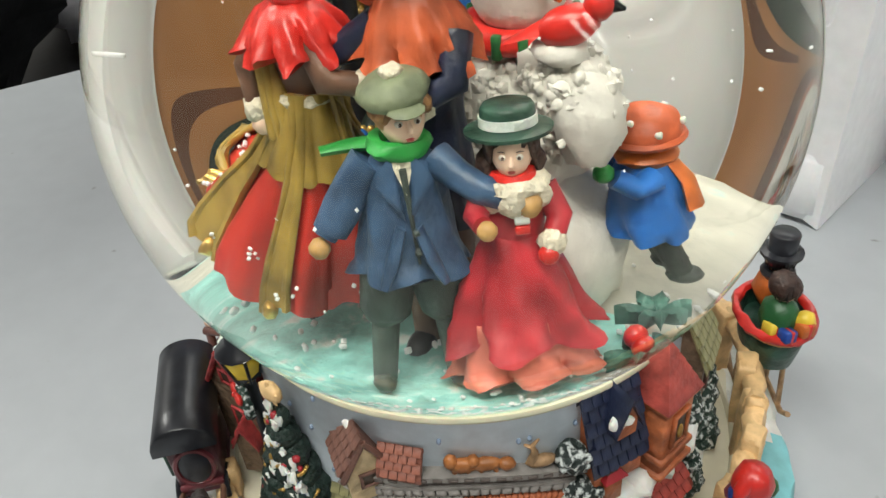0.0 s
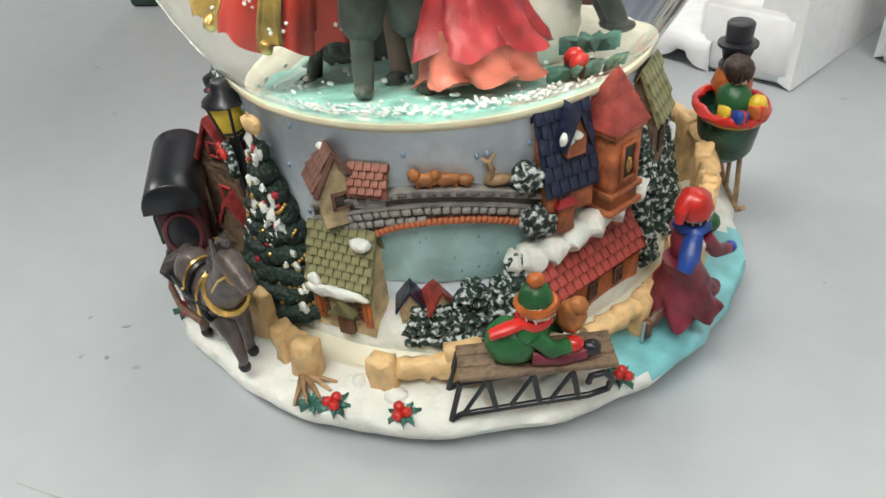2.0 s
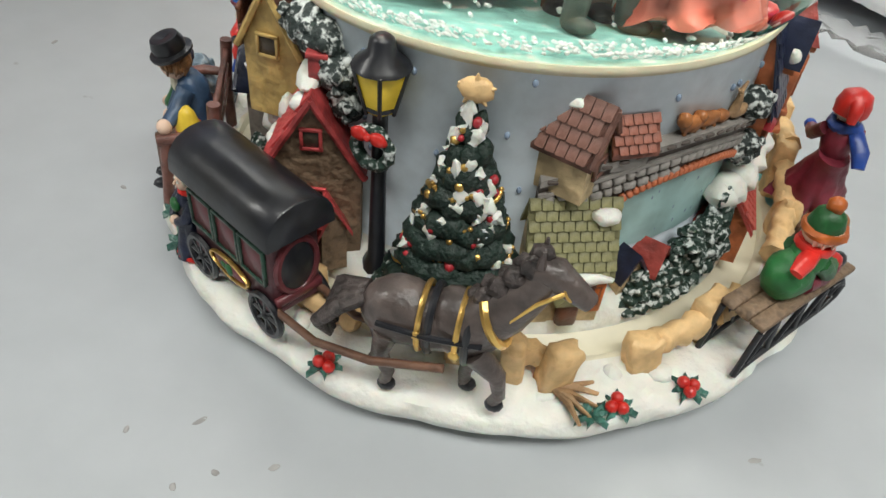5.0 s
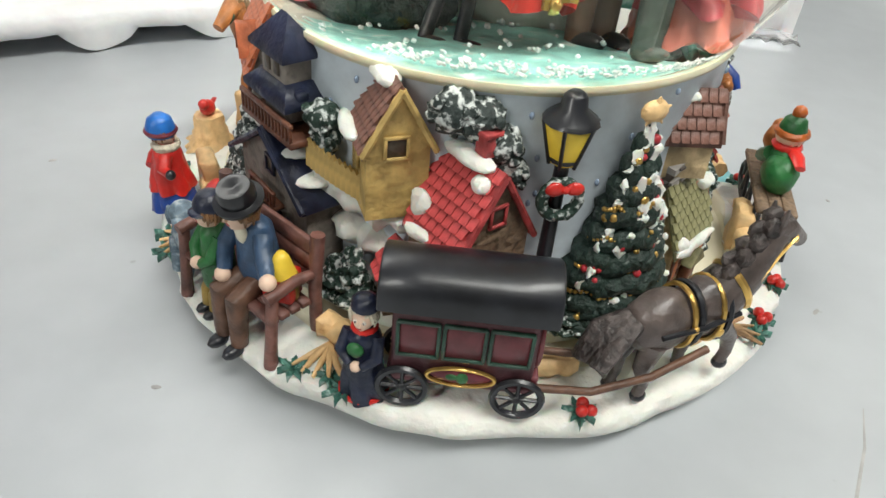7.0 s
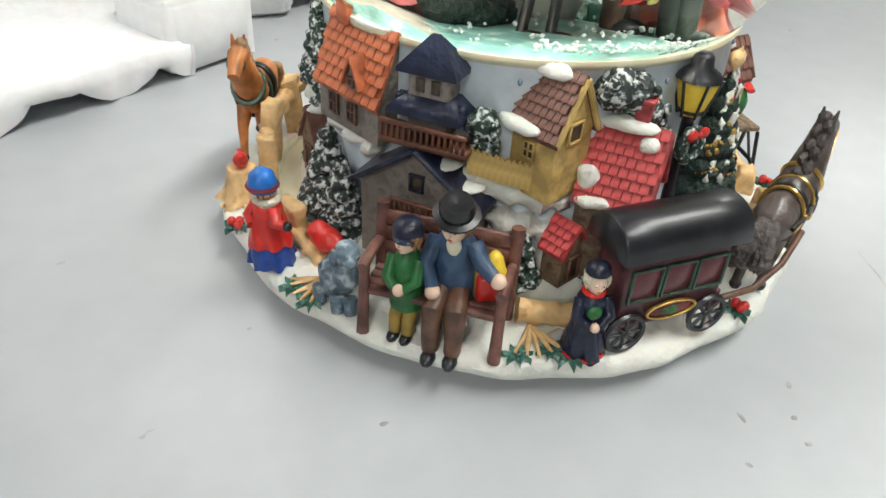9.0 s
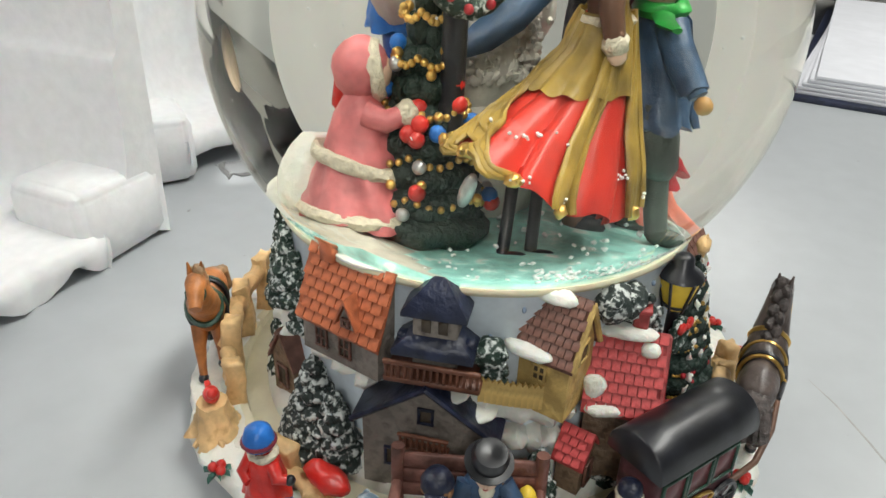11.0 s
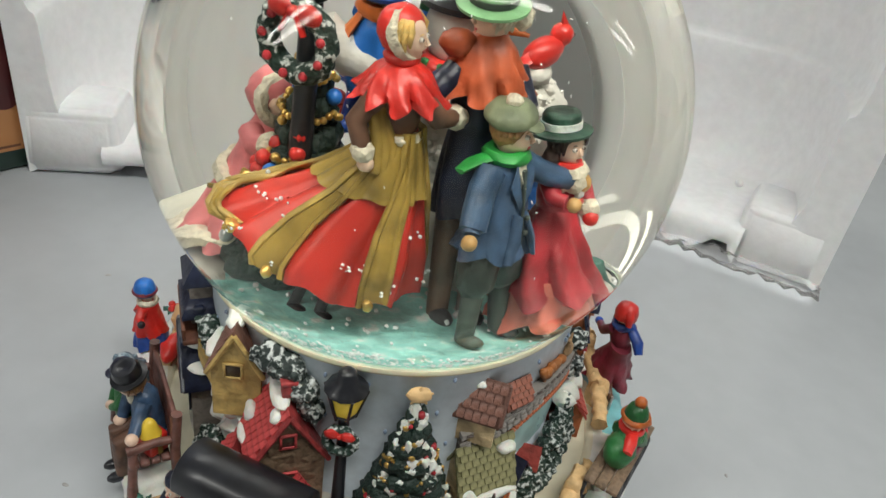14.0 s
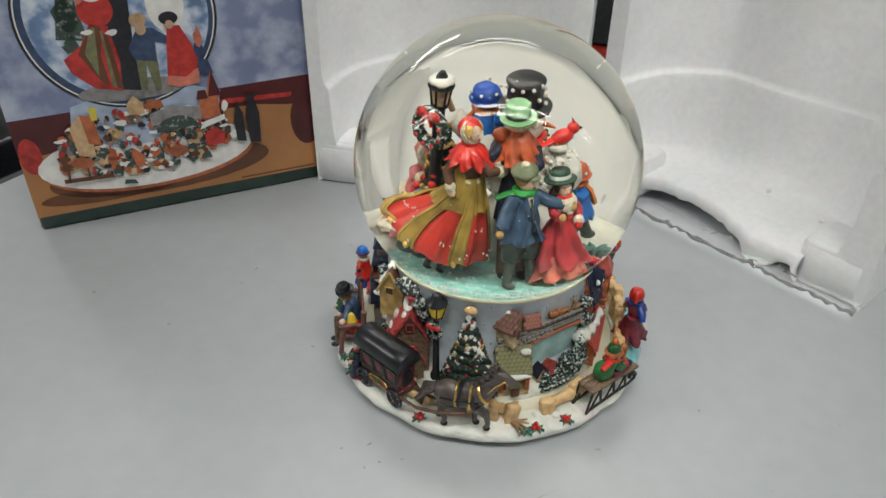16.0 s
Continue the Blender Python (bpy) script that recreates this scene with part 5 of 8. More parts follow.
for x, y in ((-2, -2.6), (2.6, -3.2), (4.8, -2.2), (-2.8, 1.6)):
    tube(bm, [(x, y, 12), (x + 0.6, y - 0.6, 8.8)], [1.4, 1.1], 0, 8)
part("spotted_dog", mm(bm), [M_GREYBLUE], globe, "grey and white spotted dog figurine", ring(-63.5, 0.0605))
bm = bmesh.new()
rough(ball(bm, (0, 0, 24.6), (5.4, 2.2, 2.6), 0, seg=14), 0.8, 2)
part("red_sack", mm(bm), [M_RED], globe, "red cloth sack on the fence", ring(-73, 0.0545, -0.0105))
bm = bmesh.new()
rough(lathe(bm, [(5.2, 8.6), (4.0, 10.6), (3.4, 13.5), (3.0, 16.2)], 0, 14, 5, 0.25), 0.5, 1.6)
for a in range(5):
    tube(bm, [(2 * math.cos(a * 1.3), 2 * math.sin(a * 1.3), 10), (5.8 * math.cos(a * 1.3), 5.8 * math.sin(a * 1.3), 8.4)], [1.4, 0.5], 0, 7)
part("tree_stump", mm(bm), [M_FENCE], globe, "tan carved tree stump", ring(-103, 0.0612))
bm = bmesh.new()
ball(bm, (0, 0, 18.0), (2.3, 1.7, 1.8), 0, (0, -20, 0))
ball(bm, (1.6, 0, 19.4), 1.2, 0)
solid(bm, [(-1.6, -0.8, 18), (-1.6, 0.8, 18), (-4, 0.5, 18.6), (-4, -0.5, 18.6), (-2, 0, 19)], 0)
part("cardinal_bird", mm(bm), [M_RED], globe, "tiny red bird on the stump", ring(-103, 0.0612))

# ------------------------------------------------ fence of carved posts and rails
fence = holder("fence", globe, pose(0, 0, 0), "tan carved wooden fence round the rim")
# post: place round the rim, distance from the axis in mm, width, height
POSTS = ((57.5, 56.6, 5.4, 7.4), (72, 55.2, 6.2, 9.6), (43, 58.2, 5.0, 9.6), (36.5, 56.6, 3.6, 9.0), (28.5, 54.6, 4.4, 11.5), (108, 56.4, 5.2, 9.5), (121, 56.0, 4.6, 15.0), (131, 56.4, 5.0, 18.0),
         (141, 55.6, 4.4, 17.0), (150, 55.2, 5.2, 19.0), (166, 55.2, 5.0, 18.5), (-179, 55.4, 4.4, 17.0), (-164, 55.6, 5.2, 18.0), (-148, 55.8, 4.6, 17.0), (-136, 55.8, 5.0, 16.0),
         (-119, 55.4, 4.8, 16.5), (-110, 55.6, 4.2, 12.0), (-83.5, 55.6, 5.6, 10.5), (1, 54.8, 4.2, 9.0))
for k, (phi, r, w, h) in enumerate(POSTS):
    bm = bmesh.new()
    lean = (3 * (k % 3) - 3, 5 * ((k * 7) % 3) - 5, 12 * (k % 3) - 10)
    block(bm, (0, 0, 7.6 + h / 2), (w, 3.8, h), 0, lean, ch=0.14)
    bmesh.ops.subdivide_edges(bm, edges=[e for e in bm.edges if e.calc_length() > 2], cuts=2, use_grid_fill=True)
    rough(bm.verts, 0.7, 2.6, k)
    rough(bm.verts, 0.3, 0.9, k + 4)
    part("post", mm(bm), [M_FENCE], fence, m=ring(phi, r * 0.001))
# rail: from, to, height at both ends, thickness
RAILS = ((-31, -20, 12.5, 11.0, 5.2), (57.5, 70, 11.8, 13.6, 5.0), (36.5, 43, 14.5, 11.2, 4.4), (72, 79, 13.5, 14, 5), (95, 108, 13.2, 15.0, 4.8), (108, 121, 15, 18, 5), (121, 141, 21, 22, 5), (141, 166, 23, 24, 5),
         (166, 181, 23, 22, 5), (181, 196, 22, 23, 5), (196, 224, 22, 20, 5), (224, 241, 20, 18, 5), (241, 250, 18, 14, 4.4), (277, 289, 12.0, 9.8, 4.2), (1, 12, 12, 11.5, 4.5))
for a, b, z0, z1, h in RAILS:
    bm = bmesh.new()
    mid = (a + b) / 2
    n = 11
    arc = [pose(0, 0, 0, 0, 0, q - mid) @ Vector((0, -56.0, z0 + (z1 - z0) * i / (n - 1))) + Vector((0, 56.0, 0)) for i, q in enumerate(np.linspace(a, b, n))]
    tube(bm, arc, [h * 0.42 * (1 + 0.12 * math.sin(2.3 * i + a)) for i in range(n)], 0, 7, 1.05)
    rough(bm.verts, 0.6, 2.2, a)
    rough(bm.verts, 0.3, 0.8, a + 2)
    part("rail", mm(bm), [M_FENCE], fence, m=ring(mid, 0.0560))


# ------------------------------------------------ holly, twigs and branches on the snow
def holly_sprig(m, berries, seed):
    root = holder("holly_sprig", globe, m, "green holly sprig with red berries on the snow" if berries else "green holly sprig dusted with snow")
    rnd = random.Random(seed)
    for k in range(7):
        bm = bmesh.new()
        a = 0.9 * k + rnd.random() * 0.4
        L = 2.4 + rnd.random() * 1.0
        pts = []
        for q in range(9):
            t = q / 8
            w = 0.75 * math.sin(math.pi * t) * (1.0 if q % 2 else 0.62)
            pts.append((t, w))
        c, s = math.cos(a), math.sin(a)
        for lo, hi in ((0, 0.55),):
            up = [bm.verts.new((c * t * L - s * w, s * t * L + c * w, 0.5 + 0.9 * math.sin(2.2 * t))) for t, w in pts]
            dn = [bm.verts.new((c * t * L + s * w, s * t * L - c * w, 0.5 + 0.9 * math.sin(2.2 * t))) for t, w in pts]
            md = [bm.verts.new((c * t * L, s * t * L, 0.9 + 0.9 * math.sin(2.2 * t))) for t, w in pts]
            bt = [bm.verts.new((c * t * L, s * t * L, 0.1)) for t, w in pts]
            for q in range(8):
                for A, B in ((up, md), (md, dn), (dn, bt), (bt, up)):
                    bm.faces.new((A[q], A[q + 1], B[q + 1], B[q]))
        part("leaf", mm(bm), [M_HOLLY], root)
    for k in range(berries):
        bm = bmesh.new()
        ball(bm, (-0.3 + 0.95 * math.cos(2.1 * k), -0.4 + 0.95 * math.sin(2.1 * k), 1.9 + 0.4 * (k % 2)), 1.0, seg=10)
        part("berry", mm(bm), [M_RED], root)
    return root


for k, (phi, r, n) in enumerate(((62, 0.0632, 3), (47, 0.0642, 0), (97, 0.0635, 3), (10.5, 0.0636, 4), (-93, 0.0645, 3), (-23, 0.0640, 0), (-25.5, 0.0622, 0), (-31, 0.0640, 0), (-66, 0.0645, 0), (-71, 0.0640, 0), (51, 0.0636, 3))):
    holly_sprig(ring(phi, r, 0.0078, 31 * k), n, k)
for phi, r, turn in ((-28, 0.0605, 10), (-68, 0.0622, -20), (45, 0.0612, 60)):
    bm = bmesh.new()
    for k in range(5):
        a = -0.9 + 0.45 * k
        tube(bm, [(0, 3, 1.6), (2.4 * math.sin(a), 0.2, 1.6 + 0.4 * (k % 2)), (5.4 * math.sin(a), -3.8 * math.cos(a), 0.9)], [0.75, 0.6, 0.3], 0, 6)
    rough(bm.verts, 0.35, 1.2, phi)
    part("bare_twig", mm(bm), [M_TWIG if phi > 0 else M_FENCE], globe, "bare brown twig lying on the snow", ring(phi, r, 0.0082, turn))
# snow heaped at the feet of posts and figures
bm = bmesh.new()
for k in range(46):
    phi = -180 + 360 * k / 46 + 3 * math.sin(k * 5)
    if 98 < phi < 149:
        continue
    p = ring(phi, 0.0575 + 0.0022 * math.sin(k * 2.3), 0.0086).translation * 1000
    rough(ball(bm, p, (2.6 + math.sin(k), 2.0 + 0.6 * math.cos(k * 3), 1.0 + 0.5 * math.sin(k * 1.7)), 0, (0, 0, phi), 10), 0.4, 2)
ob = part("snow_edge", mm(bm), [M_SNOW], globe)
ob["kind"] = "stuff"

# ---------------------------------------------------------------- the drum with its village in relief
bm = bmesh.new()
lathe(bm, [(0.0485, 0.0088), (0.0483, 0.0118), (0.0465, 0.0136), (0.0440, 0.0146), (0.0426, 0.0160), (0.0425, 0.030), (0.0423, 0.0512), (0.0430, 0.0517), (0.0433, 0.0524), (0.0430, 0.0530), (0.0425, 0.0530), (0.036, 0.0522)], 0, 120)
for f in bm.faces:
    c = f.calc_center_median()
    f.material_index = 1 if c.z < 0.0160 else (2 if c.z > 0.0512 else 0)
part("drum", bm, [M_SKY, M_SNOW, M_GASKET], globe, "pale blue drum painted with falling snow", smooth=60)

# small raised snowflakes on the blue
bm = bmesh.new()
rnd = random.Random(3)
for k in range(150):
    p = on(rnd.uniform(-180, 180), 0.0425, rnd.uniform(0.022, 0.050)).translation
    ball(bm, p, (0.00042, 0.00042, 0.0006), 0, seg=6)
fl = part("flake_relief", bm, [M_DOT], globe)
fl["kind"] = "stuff"


def tile_mesh(name, w, h, t, material):
    bm = bmesh.new()
    solid(bm, [(x * w / 2, y, z) for x in (-1, 1) for y, z in ((-t, -h / 2), (0, -h / 2), (-t * 0.35, h / 2), (0, h / 2))] +
          [(x * w * 0.38, -t, -h * 0.6) for x in (-1, 1)], 0)
    return mesh_of(mm(bm), name, [material], 30)


def house(name, label, m, L, W, base, eave, apex, wall, roof, tiles=(0, 0), over=0.8, snow=(), chimney=None, slope_y=-1, windows=(), gable_windows=(), timber=None):
    """A cottage with its ridge along local x; sizes in mm. tiles: rows and columns on the outer slope."""
    root = holder(name, globe, m, label)
    bm = bmesh.new()
    solid(bm, [(x * L / 2, y * W / 2, z) for x in (-1, 1) for y in (-1, 1) for z in (base, eave)] + [(x * L / 2, 0, apex) for x in (-1, 1)], 0)
    rough(bm.verts, 0.15, 3, base)
    part("wall", mm(bm), [wall], root)
    run = math.hypot(W / 2 + over, (apex - eave) * (1 + 2 * over / W))
    ang = math.degrees(math.atan2((apex - eave), W / 2))
    for s in (-1, 1):
        bm = bmesh.new()
        dy, dz = W / 2 + over, (apex - eave) * (W / 2 + over) / (W / 2)
        solid(bm, [(x * (L / 2 + over), s * dy * q, apex + 0.2 - dz * q + t) for x in (-1, 1) for q in (0, 1) for t in (0, 0.9)], 0)
        part("roof_slope", mm(bm), [roof], root)
    if tiles[0]:
        nr, nc = tiles
        w, h = (L + 2 * over) / nc, run / nr
        me = tile_mesh("roof_tile", w * 0.9, h * 0.98, 0.55, roof)
        for i in range(nr):
            q = (i + 0.5) / nr
            for j in range(nc - (i % 2)):
                x = -(L / 2 + over) + w * (j + 0.5 + 0.5 * (i % 2))
                ob = part("roof_tile", me, None, root)
                ob.matrix_basis = pose(x * 0.001, slope_y * 0.001 * ((W / 2 + over) * q), 0.001 * (apex + 1.1 - (apex - eave) * (W / 2 + over) / (W / 2) * q), -(90 - ang), 0, random.uniform(-3, 3))
    for sx, sz, rx, ry, rz, sy in snow:
        bm = bmesh.new()
        rough(ball(bm, (sx, sy, sz), (rx, ry, rz), 0, seg=14), 0.5, 1.8, sx)
        part("roof_snow", mm(bm), [M_SNOW], root, "white painted snow")
    if chimney:
        x, y, z, s, mt = chimney
        bm = bmesh.new()
        block(bm, (x, y, z), (s, s, s * 1.5), 0, ch=0.1)
        block(bm, (x, y, z + s * 0.7), (s * 1.2, s * 1.2, s * 0.3), 0, ch=0.1)
        part("chimney", mm(bm), [mt], root)
    for x, z, w, h in windows:
        bm = bmesh.new()
        block(bm, (x, -W / 2 - 0.1, z), (w, 0.5, h), 0, ch=0.1)
        win = part("window", mm(bm), [M_WINDOW], root)
        bm = bmesh.new()
        for dx, dz, sx, sz in ((0, h / 2, w + 0.6, 0.4), (0, -h / 2, w + 0.6, 0.4), (w / 2, 0, 0.4, h), (-w / 2, 0, 0.4, h), (0, 0, 0.3, h), (0, 0, w, 0.3)):
            block(bm, (x + dx, -W / 2 - 0.35, z + dz), (sx, 0.5, sz), 0, ch=0.1)
        part("window_frame", mm(bm), [timber or M_BROWNTILE], win)
    for y, z, w, h in gable_windows:
        bm = bmesh.new()
        block(bm, (L / 2 + 0.1, y, z), (0.5, w, h), 0, ch=0.1)
        win = part("window", mm(bm), [M_WINDOW], root)
        bm = bmesh.new()
        for dy, dz, sy, sz in ((0, h / 2, w + 0.6, 0.5), (0, -h / 2, w + 0.6, 0.5), (w / 2, 0, 0.5, h), (-w / 2, 0, 0.5, h)):
            block(bm, (L / 2 + 0.4, y + dy, z + dz), (0.5, sy, sz), 0, ch=0.1)
        part("window_frame", mm(bm), [timber or M_BROWNTILE], win)
    if timber:
        bm = bmesh.new()
        for s in (-1, 1):
            tube(bm, [(L / 2 + over, s * (W / 2 + over), eave - 0.6), (L / 2 + over, 0, apex + 0.4)], 0.55, 0, 6)
        part("bargeboard", mm(bm), [timber], root)
    return root


def pine(name, label, m, z0, z1, w, material, layers=7, depth=0.8, seed=0.0):
    bm = bmesh.new()
    for k in range(layers):
        t = k / layers
        r = w * (1 - t) * 0.96 + 0.5
        z = z0 + (z1 - z0) * t
        n = max(6, int(r * 2.4))
        for j in range(n):
            a = 2 * math.pi * j / n + k * 0.7
            rough(ball(bm, (r * 0.72 * math.cos(a), depth * r * 0.72 * math.sin(a), z + 0.6 * math.sin(j * 2.1)), (0.42 * r + 0.5, 0.42 * r + 0.5, (z1 - z0) / layers * 0.62), 0, (0, 0, math.degrees(a)), 7),
                  0.35, 0.9, seed + j)
    lathe(bm, [(w * 0.72, z0 - 0.4), (w * 0.3, z0 + (z1 - z0) * 0.6), (0.4, z1)], 0, 10, squash=depth)
    return part(name, mm(bm), [material], globe, label, m)


def bush(label, m, balls, material, seed=0.0):
    bm = bmesh.new()
    for k, (x, y, z, r) in enumerate(balls):
        rough(ball(bm, (x, y, z), r, 0, seg=14), r * 0.22, r * 0.4, seed + k)
        for j in range(10):
            a, b = j * 2.4, 0.5 + 0.5 * math.sin(j * 1.7)
            rough(ball(bm, (x + r * 0.8 * math.cos(a), y - r * 0.75 * b, z + r * 0.8 * math.sin(a)), r * 0.3, 0, seg=6), r * 0.1, r * 0.2, seed + j)
    return part("snowy_bush", mm(bm), [material], globe, label, m)


def drift(m, pts, w, t=1.6, seed=0.0, r=43.2):
    bm = bmesh.new()
    pts = [(a[0] + (b[0] - a[0]) * q / 3, a[1] + (b[1] - a[1]) * q / 3) for a, b in zip(pts, pts[1:]) for q in range(3)] + [pts[-1]]
    rough(tube(bm, [pose(0, 0, 0, 0, 0, p) @ Vector((0, -r, z)) for p, z in pts], [w * (0.35 if i in (0, len(pts) - 1) else 0.9 + 0.25 * math.sin(2.1 * i + seed)) for i in range(len(pts))], 0, 12, 0.45 if t < 2 else 0.8), 1.0, 2.4, seed)
    return part("snow_drift", mm(bm), [M_SNOW], globe, "bank of white painted snow", m)


# cottage with the green tiled roof
cot = house("green_roof_cottage", "small cream cottage with an olive tiled roof", on(13.5, 0.0440), 12.5, 8.4, 11.5, 22.0, 32.0, M_CREAMWALL, M_OLIVETILE, (8, 8),
            snow=((0, 21.6, 6.9, 1.1, 1.2, -5.2), (4.6, 30.9, 2.2, 1.6, 1.2, -1.6), (-4.8, 22.8, 1.6, 1.0, 1.4, -4.6)), windows=((-4.2, 17.4, 2.4, 3.8), (4.4, 17.4, 2.2, 3.8)))
bm = bmesh.new()
block(bm, (0.8, -5.0, 14.8), (3.4, 2.0, 6.0), 0, ch=0.3)
d_ = part("door", mm(bm), [M_DOORBROWN], cot, "brown arched door")
bm = bmesh.new()
solid(bm, [(0.8 + x, y, z) for y in (-6.6, -4) for x, z in ((-2.7, 17.2), (2.7, 17.2), (0, 20.4), (-1.9, 17.2), (1.9, 17.2), (0, 19.4))], 0)
part("porch_roof", mm(bm), [M_OLIVETILE], d_)
bm = bmesh.new()
for x in (-4.6, 5.4):
    block(bm, (x, -4.4, 17.0), (1.7, 0.8, 6), 0, ch=0.2)
part("shutter", mm(bm), [M_ORANGE], cot, "orange painted shutters")

house("timber_gable_house", "tan timbered house with a brown tiled roof", on(11.5, 0.0420, 0, -42), 8, 6.6, 34, 41.5, 47.6, M_CREAMWALL, M_BROWNTILE, (4, 6), timber=M_BROWNTILE,
      snow=((-2, 47.4, 3.4, 1.2, 0.9, -0.4),), gable_windows=((0, 39, 2.6, 2.8),))
house("brick_shed", "small shed with an orange brick roof", on(22, 0.0425), 5.6, 3.6, 37.5, 41.4, 44.6, M_GREYSTONE, M_SHEDTILE, (4, 5))

# stone bridge
bridge = holder("stone_bridge", globe, pose(0, 0, 0), "grey stone bridge with an arch of red brick")


def top_z(p):
    return 34.6 + 6.2 * math.sin(math.pi * min(1, max(0, (p - 4) / 64))) ** 1.0


def low_z(p):
    return 29.0 + 6.4 * math.sqrt(max(0.0, 1 - ((p - 39) / 19.5) ** 2))


def band(name, label, p0, p1, fa, fb, r, t, material, n=28, seed=0.0):
    bm = bmesh.new()
    rows = []
    for k in range(n + 1):
        p = p0 + (p1 - p0) * k / n
        m = pose(0, 0, 0, 0, 0, p)
        rows.append([bm.verts.new(m @ Vector((0, -q, z))) for q, z in ((r, fa(p)), (r + t, fa(p)), (r + t, fb(p)), (r, fb(p)))])
    for a, b in zip(rows, rows[1:]):
        for k in range(4):
            bm.faces.new((a[k], a[(k + 1) % 4], b[(k + 1) % 4], b[k]))
    bm.faces.new(rows[0])
    bm.faces.new(rows[-1])
    rough(bm.verts, 0.12, 2, seed)
    return part(name, mm(bm), [material], bridge, label)


band("bridge_wall", "", 6, 60, lambda p: min(low_z(p), top_z(p) - 3.2), top_z, 41.5, 2.4, M_GROUT)
band("parapet", "", 6, 60, lambda p: top_z(p) - 0.3, lambda p: top_z(p) + 0.9, 41.5, 3.1, M_GREYSTONE)
band("ledge", "", 6, 60, lambda p: top_z(p) - 2.3, lambda p: top_z(p) - 1.7, 41.5, 3.0, M_GREYSTONE)
rnd = random.Random(5)
for i in range(2):
    p = 7.0 + 1.2 * i
    while p < 58:
        w = rnd.uniform(1.6, 2.8)
        z = top_z(p + w / 2) - 3.2 - 1.75 * i
        if z - 0.6 > low_z(p + w / 2):
            bm = bmesh.new()
            rough(block(bm, (0, 0, 0), (w * 0.70, 0.9, 1.35), 0, (0, -16 * math.cos(math.pi * (p - 4) / 64), 0), ch=0.25), 0.12, 0.8, p)
            part("stone", mm(bm), [M_GREYSTONE], bridge, m=on(p + w / 2, 0.0441, z * 0.001))
        p += w
for k in range(30):
    p = 21.5 + 35 * k / 29
    bm = bmesh.new()
    block(bm, (0, 0, 0), (0.95, 1.0, 1.3), 0, (0, (p - 39) * 2.2, 0), ch=0.2)
    part("arch_brick", mm(bm), [M_BRICKTILE], bridge, m=on(p, 0.0442, (low_z(p) + 0.1) * 0.001))
for k in range(17):
    p = 8 + 3.1 * k
    bm = bmesh.new()
    block(bm, (0, 0, 0), (1.5, 0.5, 0.5), 0, ch=0.2)
    part("slot", mm(bm), [M_GROUT], bridge, m=on(p, 0.0447, (top_z(p) + 0.3) * 0.001))
band("pond", "frozen teal pond under the arch", 21, 57, lambda p: 21.0, lambda p: low_z(p) - 0.6, 41.5, 1.3, M_POND)
# horse team and deer relief on the bridge
bm = bmesh.new()
for x, z, rx, rz in ((-3.2, 42.6, 2.4, 1.3), (-5.0, 43.6, 1.1, 1.3), (0.4, 42.5, 2.4, 1.2), (3.4, 42.2, 1.4, 1.0), (-1.6, 43.4, 1.0, 1.0)):
    rough(ball(bm, (x, 0, z), (rx, 1.1, rz), 0, seg=10), 0.2, 0.8, x)
for x in (-4.6, -2.6, -0.6, 1.6):
    tube(bm, [(x, -0.3, 42), (x + 0.3, -0.3, 40.2)], 0.4, 0, 6)
part("sleigh_team_relief", mm(bm), [M_CHESTNUT], globe, "tiny brown horse team in relief on the bridge", on(39, 0.0432, 0.0004))
bm = bmesh.new()
tube(bm, [(0, 0, 41.8), (0.6, 0, 43.8), (0.2, 0, 45.4), (1.2, 0, 46.6)], [0.8, 0.6, 0.4, 0.2], 0, 7)
tube(bm, [(0.2, 0, 45.0), (-1.0, 0, 46.0)], [0.4, 0.2], 0, 6)
rough(ball(bm, (1.6, 0, 41.6), (2.6, 1.0, 1.0), 0), 0.2, 0.8)
part("sleigh_relief", mm(bm), [M_TWIG], globe, "tiny brown sleigh in relief on the bridge", on(48.5, 0.0432, 0.0))

house("tiny_navy_house", "tiny house with a navy roof", on(28.5, 0.0440, 0, -78), 4.0, 4.4, 13, 17.6, 20.8, M_CREAMWALL, M_NAVY)
house("tiny_red_house", "tiny yellow house with a red roof", on(34.5, 0.0436, 0, -62), 5.0, 4.4, 13, 17.6, 20.8, M_CREAMWALL, M_TERRACE)
for phi, z0, z1, w in ((31, 11.5, 18, 3.2), (36, 11.5, 18.5, 3.4), (40.5, 12, 20, 3.4), (45, 13, 22, 3.2), (49, 14, 24, 3.2), (53, 16, 28, 3.4), (43, 20, 24, 2.4)):
    pine("snowy_pine", "small dark pine brushed with snow", on(phi, 0.0462), z0, z1, w, M_PINE, 4, 0.7, phi)
bush("dark bush brushed with white snow", on(56.5, 0.0440), ((0, 0, 41.6, 2.6),), M_BUSH, 1)
bush("dark bush brushed with white snow", on(58.5, 0.0445), ((0, 0, 33.0, 3.0), (1.4, 0, 31, 2.0)), M_BUSH, 2)

